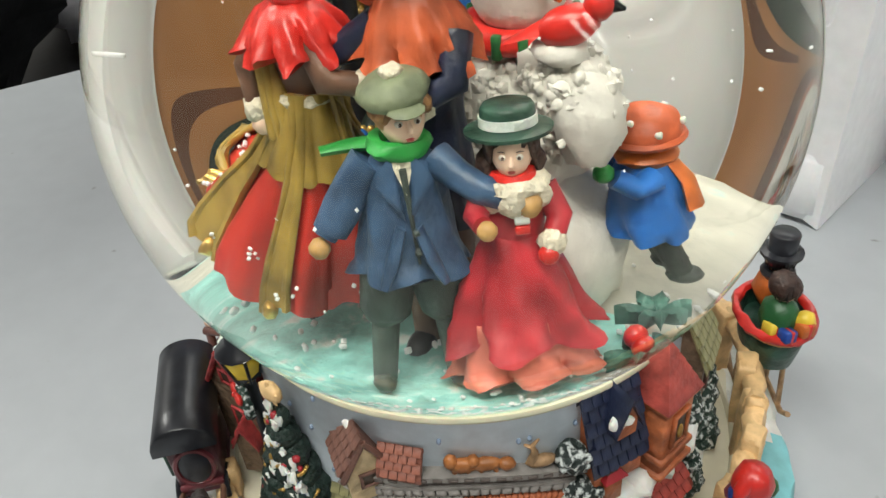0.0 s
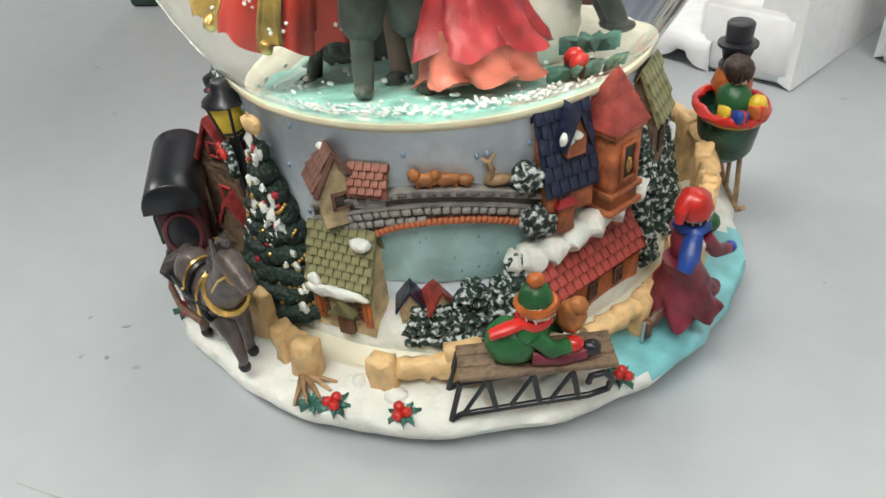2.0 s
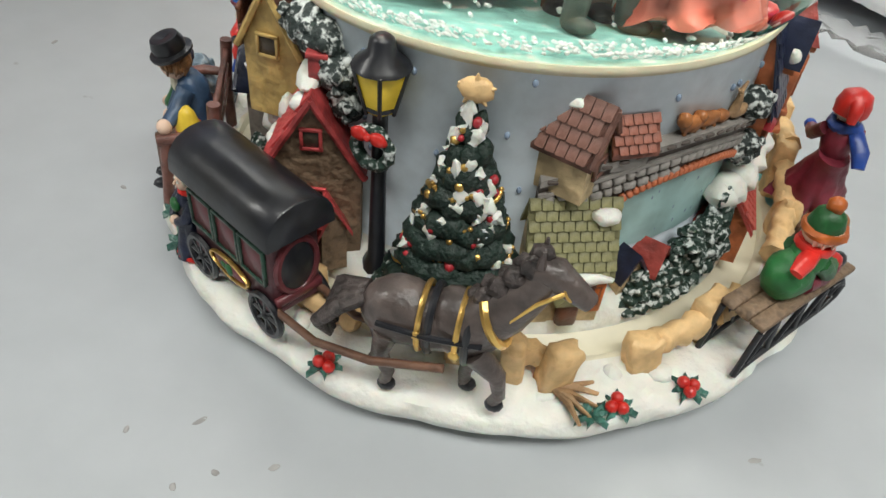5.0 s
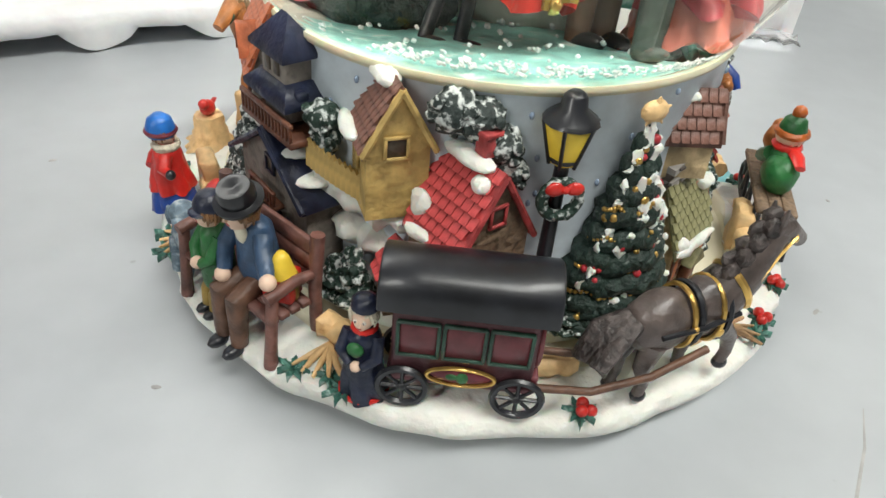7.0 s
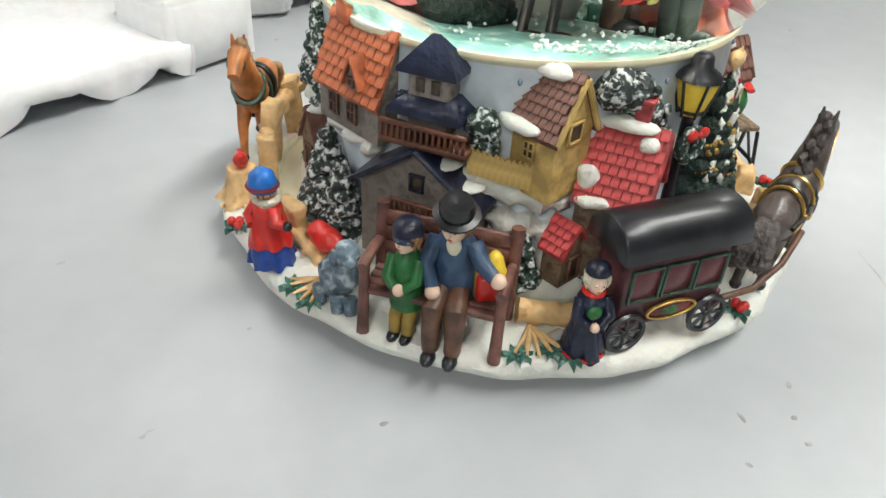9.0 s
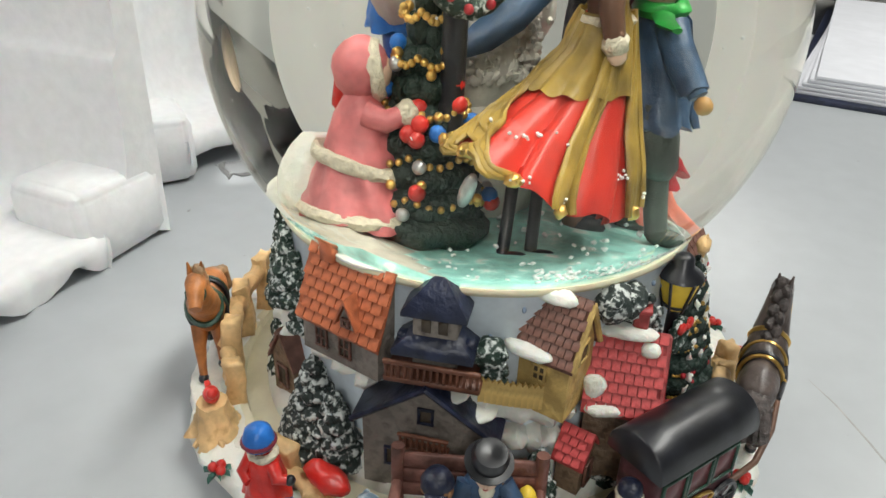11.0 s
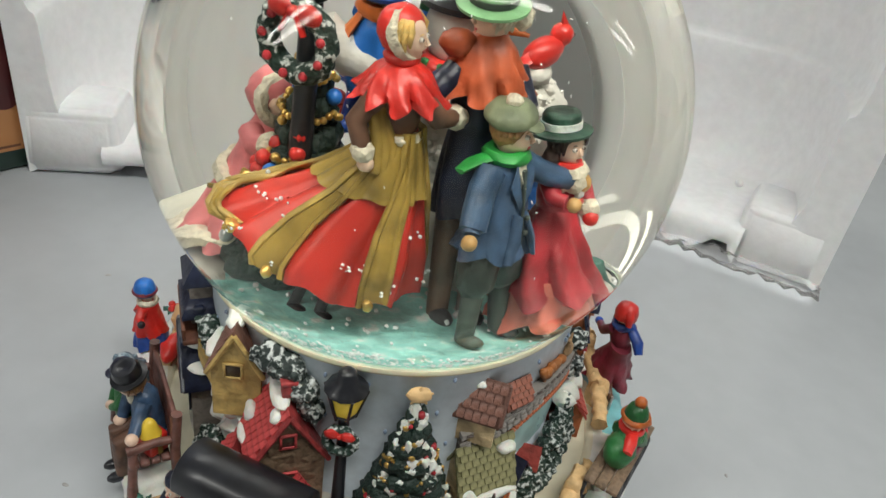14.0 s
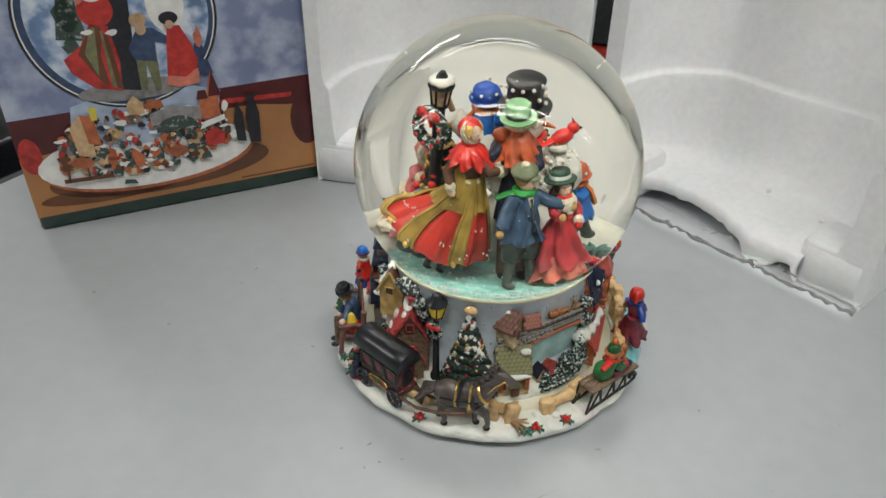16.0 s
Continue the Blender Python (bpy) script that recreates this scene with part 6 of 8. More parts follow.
# church: navy roof, orange tower, brick terrace
house("church_nave", "orange church nave with a navy roof", on(66, 0.0425, 0, 0), 9.2, 7.0, 33.5, 40.2, 51.5, M_ORANGEWALL, M_NAVY, (6, 6),
      snow=((-1.0, 47.6, 1.6, 1.0, 1.5, -3.6),), windows=((-1.5, 37, 1.8, 3),))
house("church_dormer", "small orange dormer with a navy roof", on(66.5, 0.0452, 0, -90), 3.2, 3.6, 44.6, 47.6, 52, M_ORANGEWALL, M_NAVY, snow=((1.6, 48.2, 0.8, 1.4, 0.8, 0),))
tower = holder("church_tower", globe, on(79, 0.0448), "orange church tower with a red stepped roof")
bm = bmesh.new()
block(bm, (0, 0, 38.5), (7.6, 7.0, 17), 0, ch=0.06)
part("wall", mm(bm), [M_ORANGEWALL], tower)
for k in range(5):
    bm = bmesh.new()
    s0, s1 = 9.4 - 1.7 * k, 9.0 - 1.7 * (k + 1)
    solid(bm, [(x * s / 2, y * s * 0.46, z) for x in (-1, 1) for y in (-1, 1) for s, z in ((s0, 46.8 + 1.9 * k), (s1, 48.8 + 1.9 * k))], 0)
    part("roof_step", mm(bm), [M_TERRACE], tower, "red stepped roof")
for z, s in ((46.2, 8.8), (34.4, 8.8), (31.0, 9.0)):
    bm = bmesh.new()
    block(bm, (0, 0, z), (s, s * 0.92, 1.1), 0, ch=0.2)
    part("cornice", mm(bm), [M_ORANGEWALL], tower)
bm = bmesh.new()
block(bm, (0, -3.5, 40.4), (3.0, 0.6, 6.4), 0, ch=0.2)
w_ = part("window", mm(bm), [M_WINDOW], tower)
bm = bmesh.new()
for dx, dz, sx, sz in ((0, 3.4, 4.2, 0.7), (0, -3.4, 4.2, 0.7), (1.8, 0, 0.7, 7), (-1.8, 0, 0.7, 7)):
    block(bm, (dx, -3.8, 40.4 + dz), (sx, 0.7, sz), 0, ch=0.15)
part("window_frame", mm(bm), [M_ORANGEWALL], w_)
bm = bmesh.new()
ball(bm, (0, -3.9, 39.6), (0.7, 0.4, 1.6), 0)
part("bell", mm(bm), [M_GOLD], w_)
house("brick_terrace", "long orange terrace with a red tiled roof", on(71.5, 0.0440, 0, 6), 25, 8.4, 11.5, 19.0, 24.6, M_ORANGEWALL, M_TERRACE, (4, 14), windows=((-8, 15.4, 2, 3.4), (-1, 15.4, 2, 3.4), (6, 15.4, 2, 3.4)))
bm = bmesh.new()
block(bm, (0, 0, 33), (3.4, 3.0, 6), 0, ch=0.12)
solid(bm, [(x * 2.2, y * 2.0, 35.6) for x in (-1, 1) for y in (-1, 1)] + [(0, 0, 38.4)], 1)
part("gate_turret", mm(bm), [M_ORANGEWALL, M_CRIMSON], globe, "little orange turret with a red cap", on(64.5, 0.0455))
drift(None, [(51, 25.4), (56, 25.6), (61, 26.4), (66, 27.4), (72, 28.6), (78, 29.8), (85, 30.6), (92, 31.4)], 3.3, 3, 1, 45.4)
pine("snowy_pine", "dark pine brushed with snow", on(92, 0.0445), 30, 42, 3.6, M_PINE, 6, 0.8, 5)
house("stone_chapel", "mossy stone chapel with a brown roof", on(100, 0.0430), 9, 6.5, 30, 42, 50, M_STONE, M_OLIVETILE, (4, 6), windows=((0, 36, 2.4, 4),))
for phi, z0, z1, w, mt in ((94, 12, 26, 4, M_PINE), (110, 12, 32, 5, M_PINE), (122, 14, 38, 5.5, M_PINE), (150, 14, 36, 5.5, M_PINE), (170, 12, 34, 5, M_PINE)):
    pine("snowy_pine", "tall dark pine brushed with snow", on(phi, 0.0455), z0, z1, w, mt, 7, 0.8, phi)
house("plain_cottage", "brown cottage with a snowy roof", on(135, 0.0430), 11, 7, 14, 26, 34, M_STONE, M_BROWNTILE, (5, 7), snow=((0, 34, 5, 1.5, 1.0, -0.5),))
house("plain_cottage", "brown cottage with a red roof", on(-172, 0.0430), 11, 7, 14, 26, 35, M_CREAMWALL, M_REDTILE, (5, 7), snow=((0, 35, 5, 1.5, 1.0, -0.5),))

# ------------------------------------------------ decorated tree and street lamp
xmas = pine("decorated_tree", "dark green christmas tree with gold garlands and baubles", on(-7.5, 0.0452), 13.5, 47.5, 10.6, M_TREE, 9, 0.55, 2)
rnd = random.Random(8)
for k in range(80):
    t = rnd.random() ** 1.3
    a = rnd.uniform(-2.9, -0.25)
    r = (10.6 * (1 - t) + 0.9)
    bm = bmesh.new()
    s = rnd.choice((0.55, 0.65, 0.8))
    c = (r * math.cos(a), 0.60 * r * math.sin(a) - 0.3, 14.5 + 32 * t)
    kind = (0, 1, 0, 2)[k % 4]
    if kind == 0:
        rough(ball(bm, c, (s * rnd.uniform(0.9, 1.6), s * 0.8, s * rnd.uniform(1.6, 2.6)), 0, (0, rnd.uniform(-40, 40), 0), 9), 0.7, 0.8, k)
    else:
        ball(bm, c, s, 0, seg=8)
    part(("snow_tuft", "gold_bauble", "red_bauble")[kind], mm(bm), [(M_SNOW, M_GOLD, M_CRIMSON)[kind]], xmas)
for z, r in ((16.5, 10.8), (20.5, 9.6), (25, 8.2), (30, 6.8), (35, 5.2)):
    bm = bmesh.new()
    for k in range(26):
        a = -math.pi + math.pi * k / 25
        ball(bm, (r * math.cos(a), 0.60 * r * math.sin(a) - 0.2, z - 1.3 * abs(math.sin(2.5 * a))), 0.42, 0, seg=6)
    part("gold_garland", mm(bm), [M_GOLD], xmas)
bm = bmesh.new()
rough(ball(bm, (0, 0, 49.4), (2.5, 1.4, 1.8), 0), 0.3, 1)
for k in range(5):
    a = math.pi / 2 + 2 * math.pi * k / 5
    tube(bm, [(0, 0, 49.4), (2.6 * math.cos(a), -0.4, 49.4 + 2.4 * math.sin(a))], [1.0, 0.15], 0, 6)
part("star", mm(bm), [M_FENCE], xmas, "tan-gold tree-top star")

lamp = holder("street_lamp", globe, on(-24.5, 0.0450), "black street lamp with yellow panes and a wreath")
bm = bmesh.new()
tube(bm, [(0, 0, 12), (0, 0, 14.5), (0, 0, 16), (0, 0, 30), (0, 0, 41.8), (0, 0, 43.6)], [2.4, 2.2, 1.4, 1.15, 1.1, 1.6], 0, 12)
part("post", mm(bm), [M_BLACK], lamp)
bm = bmesh.new()
lathe(bm, [(2.1, 42.4), (4.0, 49.0), (3.7, 49.4)], 0, 6)
part("pane", mm(bm), [M_YELLOW], lamp, "yellow lantern panes")
for k in range(6):
    a = 2 * math.pi * k / 6
    bm = bmesh.new()
    tube(bm, [(2.15 * math.cos(a), 2.15 * math.sin(a), 42.2), (4.05 * math.cos(a), 4.05 * math.sin(a), 49.2)], 0.30, 0, 6)
    part("lantern_bar", mm(bm), [M_BLACK], lamp)
bm = bmesh.new()
lathe(bm, [(4.2, 49.0), (3.8, 49.7), (2.0, 51.0), (1.7, 52.8), (1.0, 53.4)], 0, 12)
lathe(bm, [(1.4, 42.2), (2.4, 42.9), (2.3, 43.4)], 0, 12)
part("lantern_cap", mm(bm), [M_BLACK], lamp)
wre = holder("wreath", lamp, pose(0, -0.0018, 0.037))
bm = bmesh.new()
rough(torus(bm, (0, 0, 0), 2.8, 0.95, 0, (90, 0, 0), 22, 8), 0.4, 0.9)
part("greenery", mm(bm), [M_PINE], wre)
bm = bmesh.new()
for s in (-1, 1):
    rough(ball(bm, (s * 1.5, -1.0, 2.4), (1.5, 0.7, 1.1), 0), 0.2, 0.8)
ball(bm, (0, -1.3, 2.4), 0.6, 0)
part("bow", mm(bm), [M_RED], wre, "red bow")

# ------------------------------------------------ red-roofed stone cottage, yellow house and bushes
house("red_roof_cottage", "brown stone cottage with a red tiled roof", on(-40.5, 0.0446, 0, -46), 11.6, 14.0, 13.5, 30.0, 41.6, M_STONE, M_REDTILE, (8, 8), timber=M_REDTILE,
      snow=((-0.6, 42.4, 5.6, 2.0, 1.3, -0.9), (-4.8, 33.4, 2.2, 1.5, 2.6, -5.8), (-2.6, 29.8, 3.8, 1.4, 1.2, -7.4), (3.8, 40.0, 1.6, 1.4, 1.4, -2.0)), chimney=(1.4, 0.4, 45.0, 2.6, M_REDTILE), gable_windows=((-0.2, 35.4, 2.8, 3.2), (0, 23, 3.0, 7)))
house("cottage_porch", "small brick porch with a red tiled roof", on(-53, 0.0470, 0, -55), 4.6, 6.2, 13, 20.4, 24.6, M_STONE, M_REDTILE, (4, 4), gable_windows=((0, 16.6, 2.6, 4.6),))
house("cottage_lean_to", "low lean-to with a red roof", on(-33, 0.0482, 0, -30), 5.0, 4.0, 12.5, 21, 25, M_STONE, M_REDTILE, (4, 5))
house("yellow_house", "yellow timber house with a brown tiled roof", on(-58.5, 0.0428, 0, -48), 9.2, 9.6, 30, 42.2, 51.2, M_YELLOWWALL, M_BROWNTILE, (7, 8), timber=M_YELLOWWALL,
      snow=((-1.4, 51.4, 4.6, 2.0, 1.3, -0.8), (-2.6, 42.6, 4.6, 1.5, 1.3, -5.8)), windows=((-0.6, 38.6, 2.2, 3.0),), gable_windows=((-0.4, 42.4, 3.4, 3.4),))
yf = holder("picket_fence", globe, pose(0, 0, 0), "yellow picket fence in the snow")
for k in range(16):
    p = -75.5 + 19.5 * k / 15
    bm = bmesh.new()
    solid(bm, [(x * 0.55, y * 0.35, z) for x in (-1, 1) for y in (-1, 1) for z in (-2.4, 1.9)] + [(0, y * 0.35, 2.7) for y in (-1, 1)], 0)
    part("picket", mm(bm), [M_YELLOWWALL], yf, m=on(p, 0.0462, 0.001 * (35.4 - 3.0 * k / 15)))
for dz in (-1.0, 1.0):
    bm = bmesh.new()
    tube(bm, [pose(0, 0, 0, 0, 0, -75.5 + 19.5 * k / 6) @ Vector((0, -45.8, 35.4 - 3.0 * k / 6 + dz)) for k in range(7)], 0.45, 0, 6)
    part("rail", mm(bm), [M_YELLOWWALL], yf)
bush("dark bush brushed with white snow", on(-41, 0.0430), ((-3.6, 0, 48.4, 3.6), (0.4, 0, 47.4, 3.4), (3.6, 0, 43.8, 3.2), (5.6, 0, 39.6, 2.6)), M_BUSH, 3)
bush("round green bush dusted with snow", on(-74, 0.0440), ((0, 0, 41.5, 2.8), (0.8, 0, 38, 2.4)), M_PINE, 4)
for phi, z0, z1, w in ((-62.5, 13, 23, 3.2), (-66.5, 13, 20, 2.8), (-44, 13, 17.5, 3.0), (-18, 13, 19, 3.4)):
    pine("snowy_pine", "small pine brushed with snow", on(phi, 0.0480), z0, z1, w, M_PINE, 5, 0.75, phi)
drift(None, [(-80, 30.5), (-74, 31.0), (-66, 29.2), (-59, 28.4), (-52, 27.6)], 3.2, 3, 2)
drift(None, [(-72, 24.0), (-66, 22.6), (-60, 21.6), (-55, 20.4)], 3.2, 3, 3)

# ------------------------------------------------ navy-roofed chalet and tower
house("grey_chalet", "grey chalet with a dark navy roof", on(-86.5, 0.0440, 0, -90), 7.5, 23.0, 11.5, 27.8, 36.0, M_GREYWALL, M_NAVY, over=1.6, timber=M_NAVY,
      snow=((0.5, 33.6, 3.8, 2.8, 1.0, 4.4), (0.5, 30.4, 3.8, 2.6, 1.0, 9.2)), gable_windows=((0, 29.6, 2.4, 3.0), (-5.6, 19.2, 3.2, 3.8), (6.4, 19.2, 3.2, 3.8), (0.4, 17.4, 4.4, 7.4)))
bm = bmesh.new()
block(bm, (0, -4.6, 23.4), (9, 2.0, 1.0), 0, ch=0.2)
for k in range(9):
    block(bm, (-4 + k, -5.4, 25.0), (0.45, 0.5, 2.6), 0, ch=0.2)
block(bm, (0, -5.4, 26.4), (9, 0.7, 0.6), 0, ch=0.2)
part("chalet_balcony", mm(bm), [M_DOORBROWN], globe, "small brown balcony on the chalet", on(-86.5, 0.0445))
tw = holder("chalet_tower", globe, on(-85.5, 0.0440), "grey tower with a navy pointed roof")
bm = bmesh.new()
block(bm, (0, 0, 44.5), (7.4, 5.6, 12), 0, ch=0.06)
part("wall", mm(bm), [M_GREYWALL], tw)
bm = bmesh.new()
solid(bm, [(x * 5.4, y * 4.0, z) for x in (-1, 1) for y in (-1, 1) for z in (49.4, 50.2)] + [(x * 0.7, 0, 55.6) for x in (-1, 1)], 0)
part("pointed_roof", mm(bm), [M_NAVY], tw)
bm = bmesh.new()
solid(bm, [(x * s, y * s * 0.7, z) for x in (-1, 1) for y in (-1, 1) for s, z in ((6.8, 42.2), (6.8, 43.2), (4.2, 45.4))], 0)
part("lower_roof", mm(bm), [M_NAVY], tw)
bm = bmesh.new()
block(bm, (0, -0.6, 37.2), (16.4, 8.6, 1.3), 0, ch=0.2)
block(bm, (0, -4.6, 40.6), (16.4, 0.8, 0.9), 0, ch=0.2)
part("balcony", mm(bm), [M_DOORBROWN], tw, "brown balcony rail")
for k in range(15):
    bm = bmesh.new()
    block(bm, (-7.7 + 1.1 * k, -4.6, 39.0), (0.5, 0.6, 2.8), 0, ch=0.2)
    part("baluster", mm(bm), [M_DOORBROWN], tw)
for x in (-1.4, 1.4):
    bm = bmesh.new()
    block(bm, (x, -2.8, 47.4), (1.6, 0.6, 2.4), 0, ch=0.2)
    part("window", mm(bm), [M_WINDOW], tw)
for x in (-5.6, 5.6):
    bm = bmesh.new()
    block(bm, (x, -1.2, 43.6), (1.8, 2.2, 2.4), 0, ch=0.2)
    part("corner_cap", mm(bm), [M_NAVY], tw)

# ------------------------------------------------ brick-roofed house, big pine and hut
house("brick_roof_house", "grey house with an orange tiled roof", on(-108.5, 0.0418), 17.5, 8.4, 33.4, 41.8, 52.6, M_GREYWALL, M_BRICKTILE, (7, 9), chimney=(-4.4, -0.6, 54.0, 3.2, M_BRICKTILE),
      windows=((-4, 37.6, 2.4, 4), (1.5, 37.6, 2.4, 4)), snow=((1.0, 53.0, 7.0, 1.6, 1.0, 0.0),))
house("brick_dormer", "small dormer in the tiled roof", on(-105, 0.0455, 0, -90), 3.2, 3.0, 42.6, 44.4, 47.6, M_GREYWALL, M_BRICKTILE, gable_windows=((0, 44, 1.2, 1.4),))
pine("snowy_pine", "broad dark pine heavily brushed with snow", on(-118, 0.0462), 12, 31.5, 7.4, M_BUSH, 7, 0.72, 3)
pine("snowy_pine", "dark pine heavily brushed with snow", on(-110, 0.0470), 12, 27, 5.6, M_BUSH, 6, 0.72, 7)
house("stone_hut", "low stone hut with a snowy roof", on(-136, 0.0435, 0, -70), 6, 7, 13, 22, 28.5, M_STONE, M_BROWNTILE, (4, 4), snow=((0, 28.8, 3.6, 2.2, 1.2, 0.4),), gable_windows=((0, 18, 3, 5),))
for phi, z0, z1, w in ((-127, 33, 43, 3.2), (-131, 38, 48, 3.2), (-137, 36, 52, 4.2), (-148, 12, 40, 5), (-160, 26, 48, 5)):
    pine("snowy_pine", "narrow dark green pine in the snow", on(phi, 0.0432), z0, z1, w, M_PINE, 6, 0.7, phi)
drift(None, [(-128, 33.5), (-121, 32.6), (-113, 32.0), (-106, 31.6), (-100, 30.8)], 2.6, 3, 5)
drift(None, [(-142, 31.0), (-136, 31.8), (-130, 32.6)], 3.0, 3, 6)
drift(None, [(-124, 14.0), (-100, 13.4), (-70, 13.2), (-40, 13.0), (-15, 13.0), (10, 12.6), (30, 12.8), (55, 12.8)], 2.0, 3, 8)

# ---------------------------------------------------------------- the glass ball and the scene inside
bm = bmesh.new()
cut = math.asin((GC - 0.0528) / GR)
prof = [(GR * math.cos(-cut + (math.pi / 2 + cut) * k / 56), GC + GR * math.sin(-cut + (math.pi / 2 + cut) * k / 56)) for k in range(56)]
lathe(bm, prof, 0, 160)
dome = part("glass_dome", bm, M_WATER, globe, "clear glass ball filled with water", smooth=80)
dome.visible_shadow = False

# ice floor with white banks behind and to one side
bm = bmesh.new()
n, rings_ = 72, 16
grid = []
for i in range(rings_ + 1):
    r = 0.0402 * i / rings_
    row = []
    for k in range(n):
        a = 2 * math.pi * k / n
        x, y = r * math.cos(a), r * math.sin(a)
        z = 0.0542 + 0.0036 * (1 - (i / rings_) ** 2) + 0.0003 * noise.noise(Vector((x * 400, y * 400, 0)))
        bank = max(0.0, (y + 0.15 * x) * 1000 - 9) + max(0.0, x * 1000 - 25 + 0.25 * y * 1000) * 0.5
        z += 0.00003 * bank * (1.0 + 0.5 * noise.noise(Vector((x * 130, y * 130, 4))))
        z += 0.00028 * min(13.0, max(0.0, (y - 0.35 * x) * 1000 - 11)) * (1 + 0.4 * noise.noise(Vector((x * 150, y * 150, 8))))
        lim = math.sqrt(max(0.0, (GR - 0.0007) ** 2 - (z - GC) ** 2))
        q = min(1.0, lim / max(r, 1e-6))
        row.append(bm.verts.new((x * (q if i == rings_ else 1), y * (q if i == rings_ else 1), z)))
    grid.append(row)
for i in range(rings_):
    for k in range(n):
        f = bm.faces.new((grid[i][k], grid[i][(k + 1) % n], grid[i + 1][(k + 1) % n], grid[i + 1][k]))
        c = f.calc_center_median() * 1000
        wob = 5 * noise.noise(Vector((c.x * 0.12, c.y * 0.12, 2)))
        f.material_index = 1 if c.y + 0.15 * c.x + wob > 9 or c.y - 0.35 * c.x + wob > 13 or c.x + 0.25 * c.y + wob > 26 else 0
bmesh.ops.remove_doubles(bm, verts=grid[0], dist=1e-5)
rim = [bm.verts.new((0.0420 * math.cos(2 * math.pi * k / n), 0.0420 * math.sin(2 * math.pi * k / n), 0.0531)) for k in range(n)]
for k in range(n):
    bm.faces.new((grid[-1][k], grid[-1][(k + 1) % n], rim[(k + 1) % n], rim[k]))
part("ice_floor", bm, [M_GLOBEICE, M_BANK], globe, "mint green ice floor with white snow banks", smooth=60)
Z0 = 55.8


def arm(bm, pts, r, mi, hand, cuff=None):
    """A sleeve along points with a hand at its end and a cuff before it."""
    tube(bm, pts, [r * 1.15] + [r] * (len(pts) - 2) + [r * 0.85], mi, 10)
    e, d = Vector(pts[-1]), (Vector(pts[-1]) - Vector(pts[-2])).normalized()
    ball(bm, e + d * r * 0.9, (r * 0.85, r * 0.85, r * 0.85), hand, seg=8)
    if cuff is not None:
        rough(ball(bm, e - d * r * 0.1, r * 1.15, cuff, seg=9), r * 0.25, r * 0.5, e.x)


# ------------------------------------------------ boy in a blue coat
bm = bmesh.new()
for s in (-1, 1):
    rough(tube(bm, [(s * 2.4, 0.4, 76), (s * 3.2, 0.2, 71), (s * 3.8, 0, 66.6), (s * 4.0, 0, 65)], [3.2, 3.6, 3.2, 2.0], 1, 14), 0.4, 2, s)
    tube(bm, [(s * 3.9, 0, 66.5), (s * 4.8, 0, Z0 + 1)], [1.95, 1.6], 5, 10)
    ball(bm, (s * 5.0, -1.4, Z0 + 0.9), (1.6, 3.0, 1.3), 5)
rough(lathe(bm, [(7.0, 72.5), (6.3, 75), (5.2, 80), (4.8, 84), (4.2, 87.4), (2.0, 89.6)], 0, 32, 5, 0.15, squash=0.78), 0.5, 3)
tube(bm, [(0, -3.9, 87.6), (0.4, -4.4, 82), (0.9, -4.8, 75)], [0.5, 0.35, 0.2], 5, 6)
solid(bm, [(-1.6, -3.2, 88.8), (1.6, -3.2, 88.8), (0.2, -4.6, 84.4), (0, -3, 84.4)], 6)
rough(tube(bm, [(-3.6, 0, 87.4), (-6.0, -0.2, 84.6), (-7.6, -0.6, 82.0), (-9.6, -1.4, 79.2)], [2.5, 2.4, 2.5, 2.2], 0, 12), 0.5, 2)
arm(bm, [(-7.6, -0.6, 82.0), (-10.2, -1.8, 78.6)], 1.7, 0, 4)
arm(bm, [(4.2, -0.4, 87), (6.6, -2.8, 85.4), (9.0, -4.6, 84.2), (13.0, -5.8, 82.8)], 1.95, 0, 4, 6)
for q in (-1, 1):
    rough(solid(bm, [(q * 0.3, -4.3, 80.5), (q * 2.6, -3.9, 87.8), (q * 1.2, -3.2, 89.2), (q * 0.5, -4.8, 82), (q * 3.4, -3.8, 85.6), (q * 1.4, -4.9, 84)], 0), 0.15, 1)
    rough(tube(bm, [(q * 1.0, -4.6, 80), (q * 2.4, -5.4, 76), (q * 4.0, -5.6, 72.4)], [0.9, 1.2, 0.7], 0, 8, 0.6), 0.3, 1.5)
for z in (79.5, 76.8):
    ball(bm, (0.9, -5.2, z), 0.55, 5, seg=7)
rough(torus(bm, (0, -0.2, 89.4), 2.9, 1.2, 2, seg=16), 0.3, 1.2)
rough(tube(bm, [(-2.4, 1.0, 89.2), (-6.0, 2.4, 88.6), (-9.4, 2.6, 88.2)], [1.5, 1.5, 0.9], 2, 8, 0.5), 0.4, 1.6)
head(bm, (0.6, -0.4, 92.6), 3.4, 3, 7, -75, 5, 0.25)
rough(ball(bm, (0, 0.2, 96.0), (4.5, 4.4, 2.2), 8, (4, -8, 0), 16), 0.3, 2)
lathe(bm, [(3.7, 94.6), (3.8, 95.6)], 8, 18)
ball(bm, (1.2, -3.6, 94.8), (2.4, 1.8, 0.6), 8, (10, 0, 20))
rough(ball(bm, (0, 0, 98.3), (1.5, 1.5, 1.0), 6), 0.3, 1)
part("boy_in_blue", mm(bm), [M_BLUE, M_TROUSER, M_BRIGHTGREEN, M_SKIN, M_MITT, M_TROUSER, M_FUR, M_HAIR, M_SAGE], globe, "boy figurine in a blue coat and sage cap", pose(0.0085, -0.0208, 0.0042, 0, 0, 42) @ Matrix.Scale(0.94, 4))

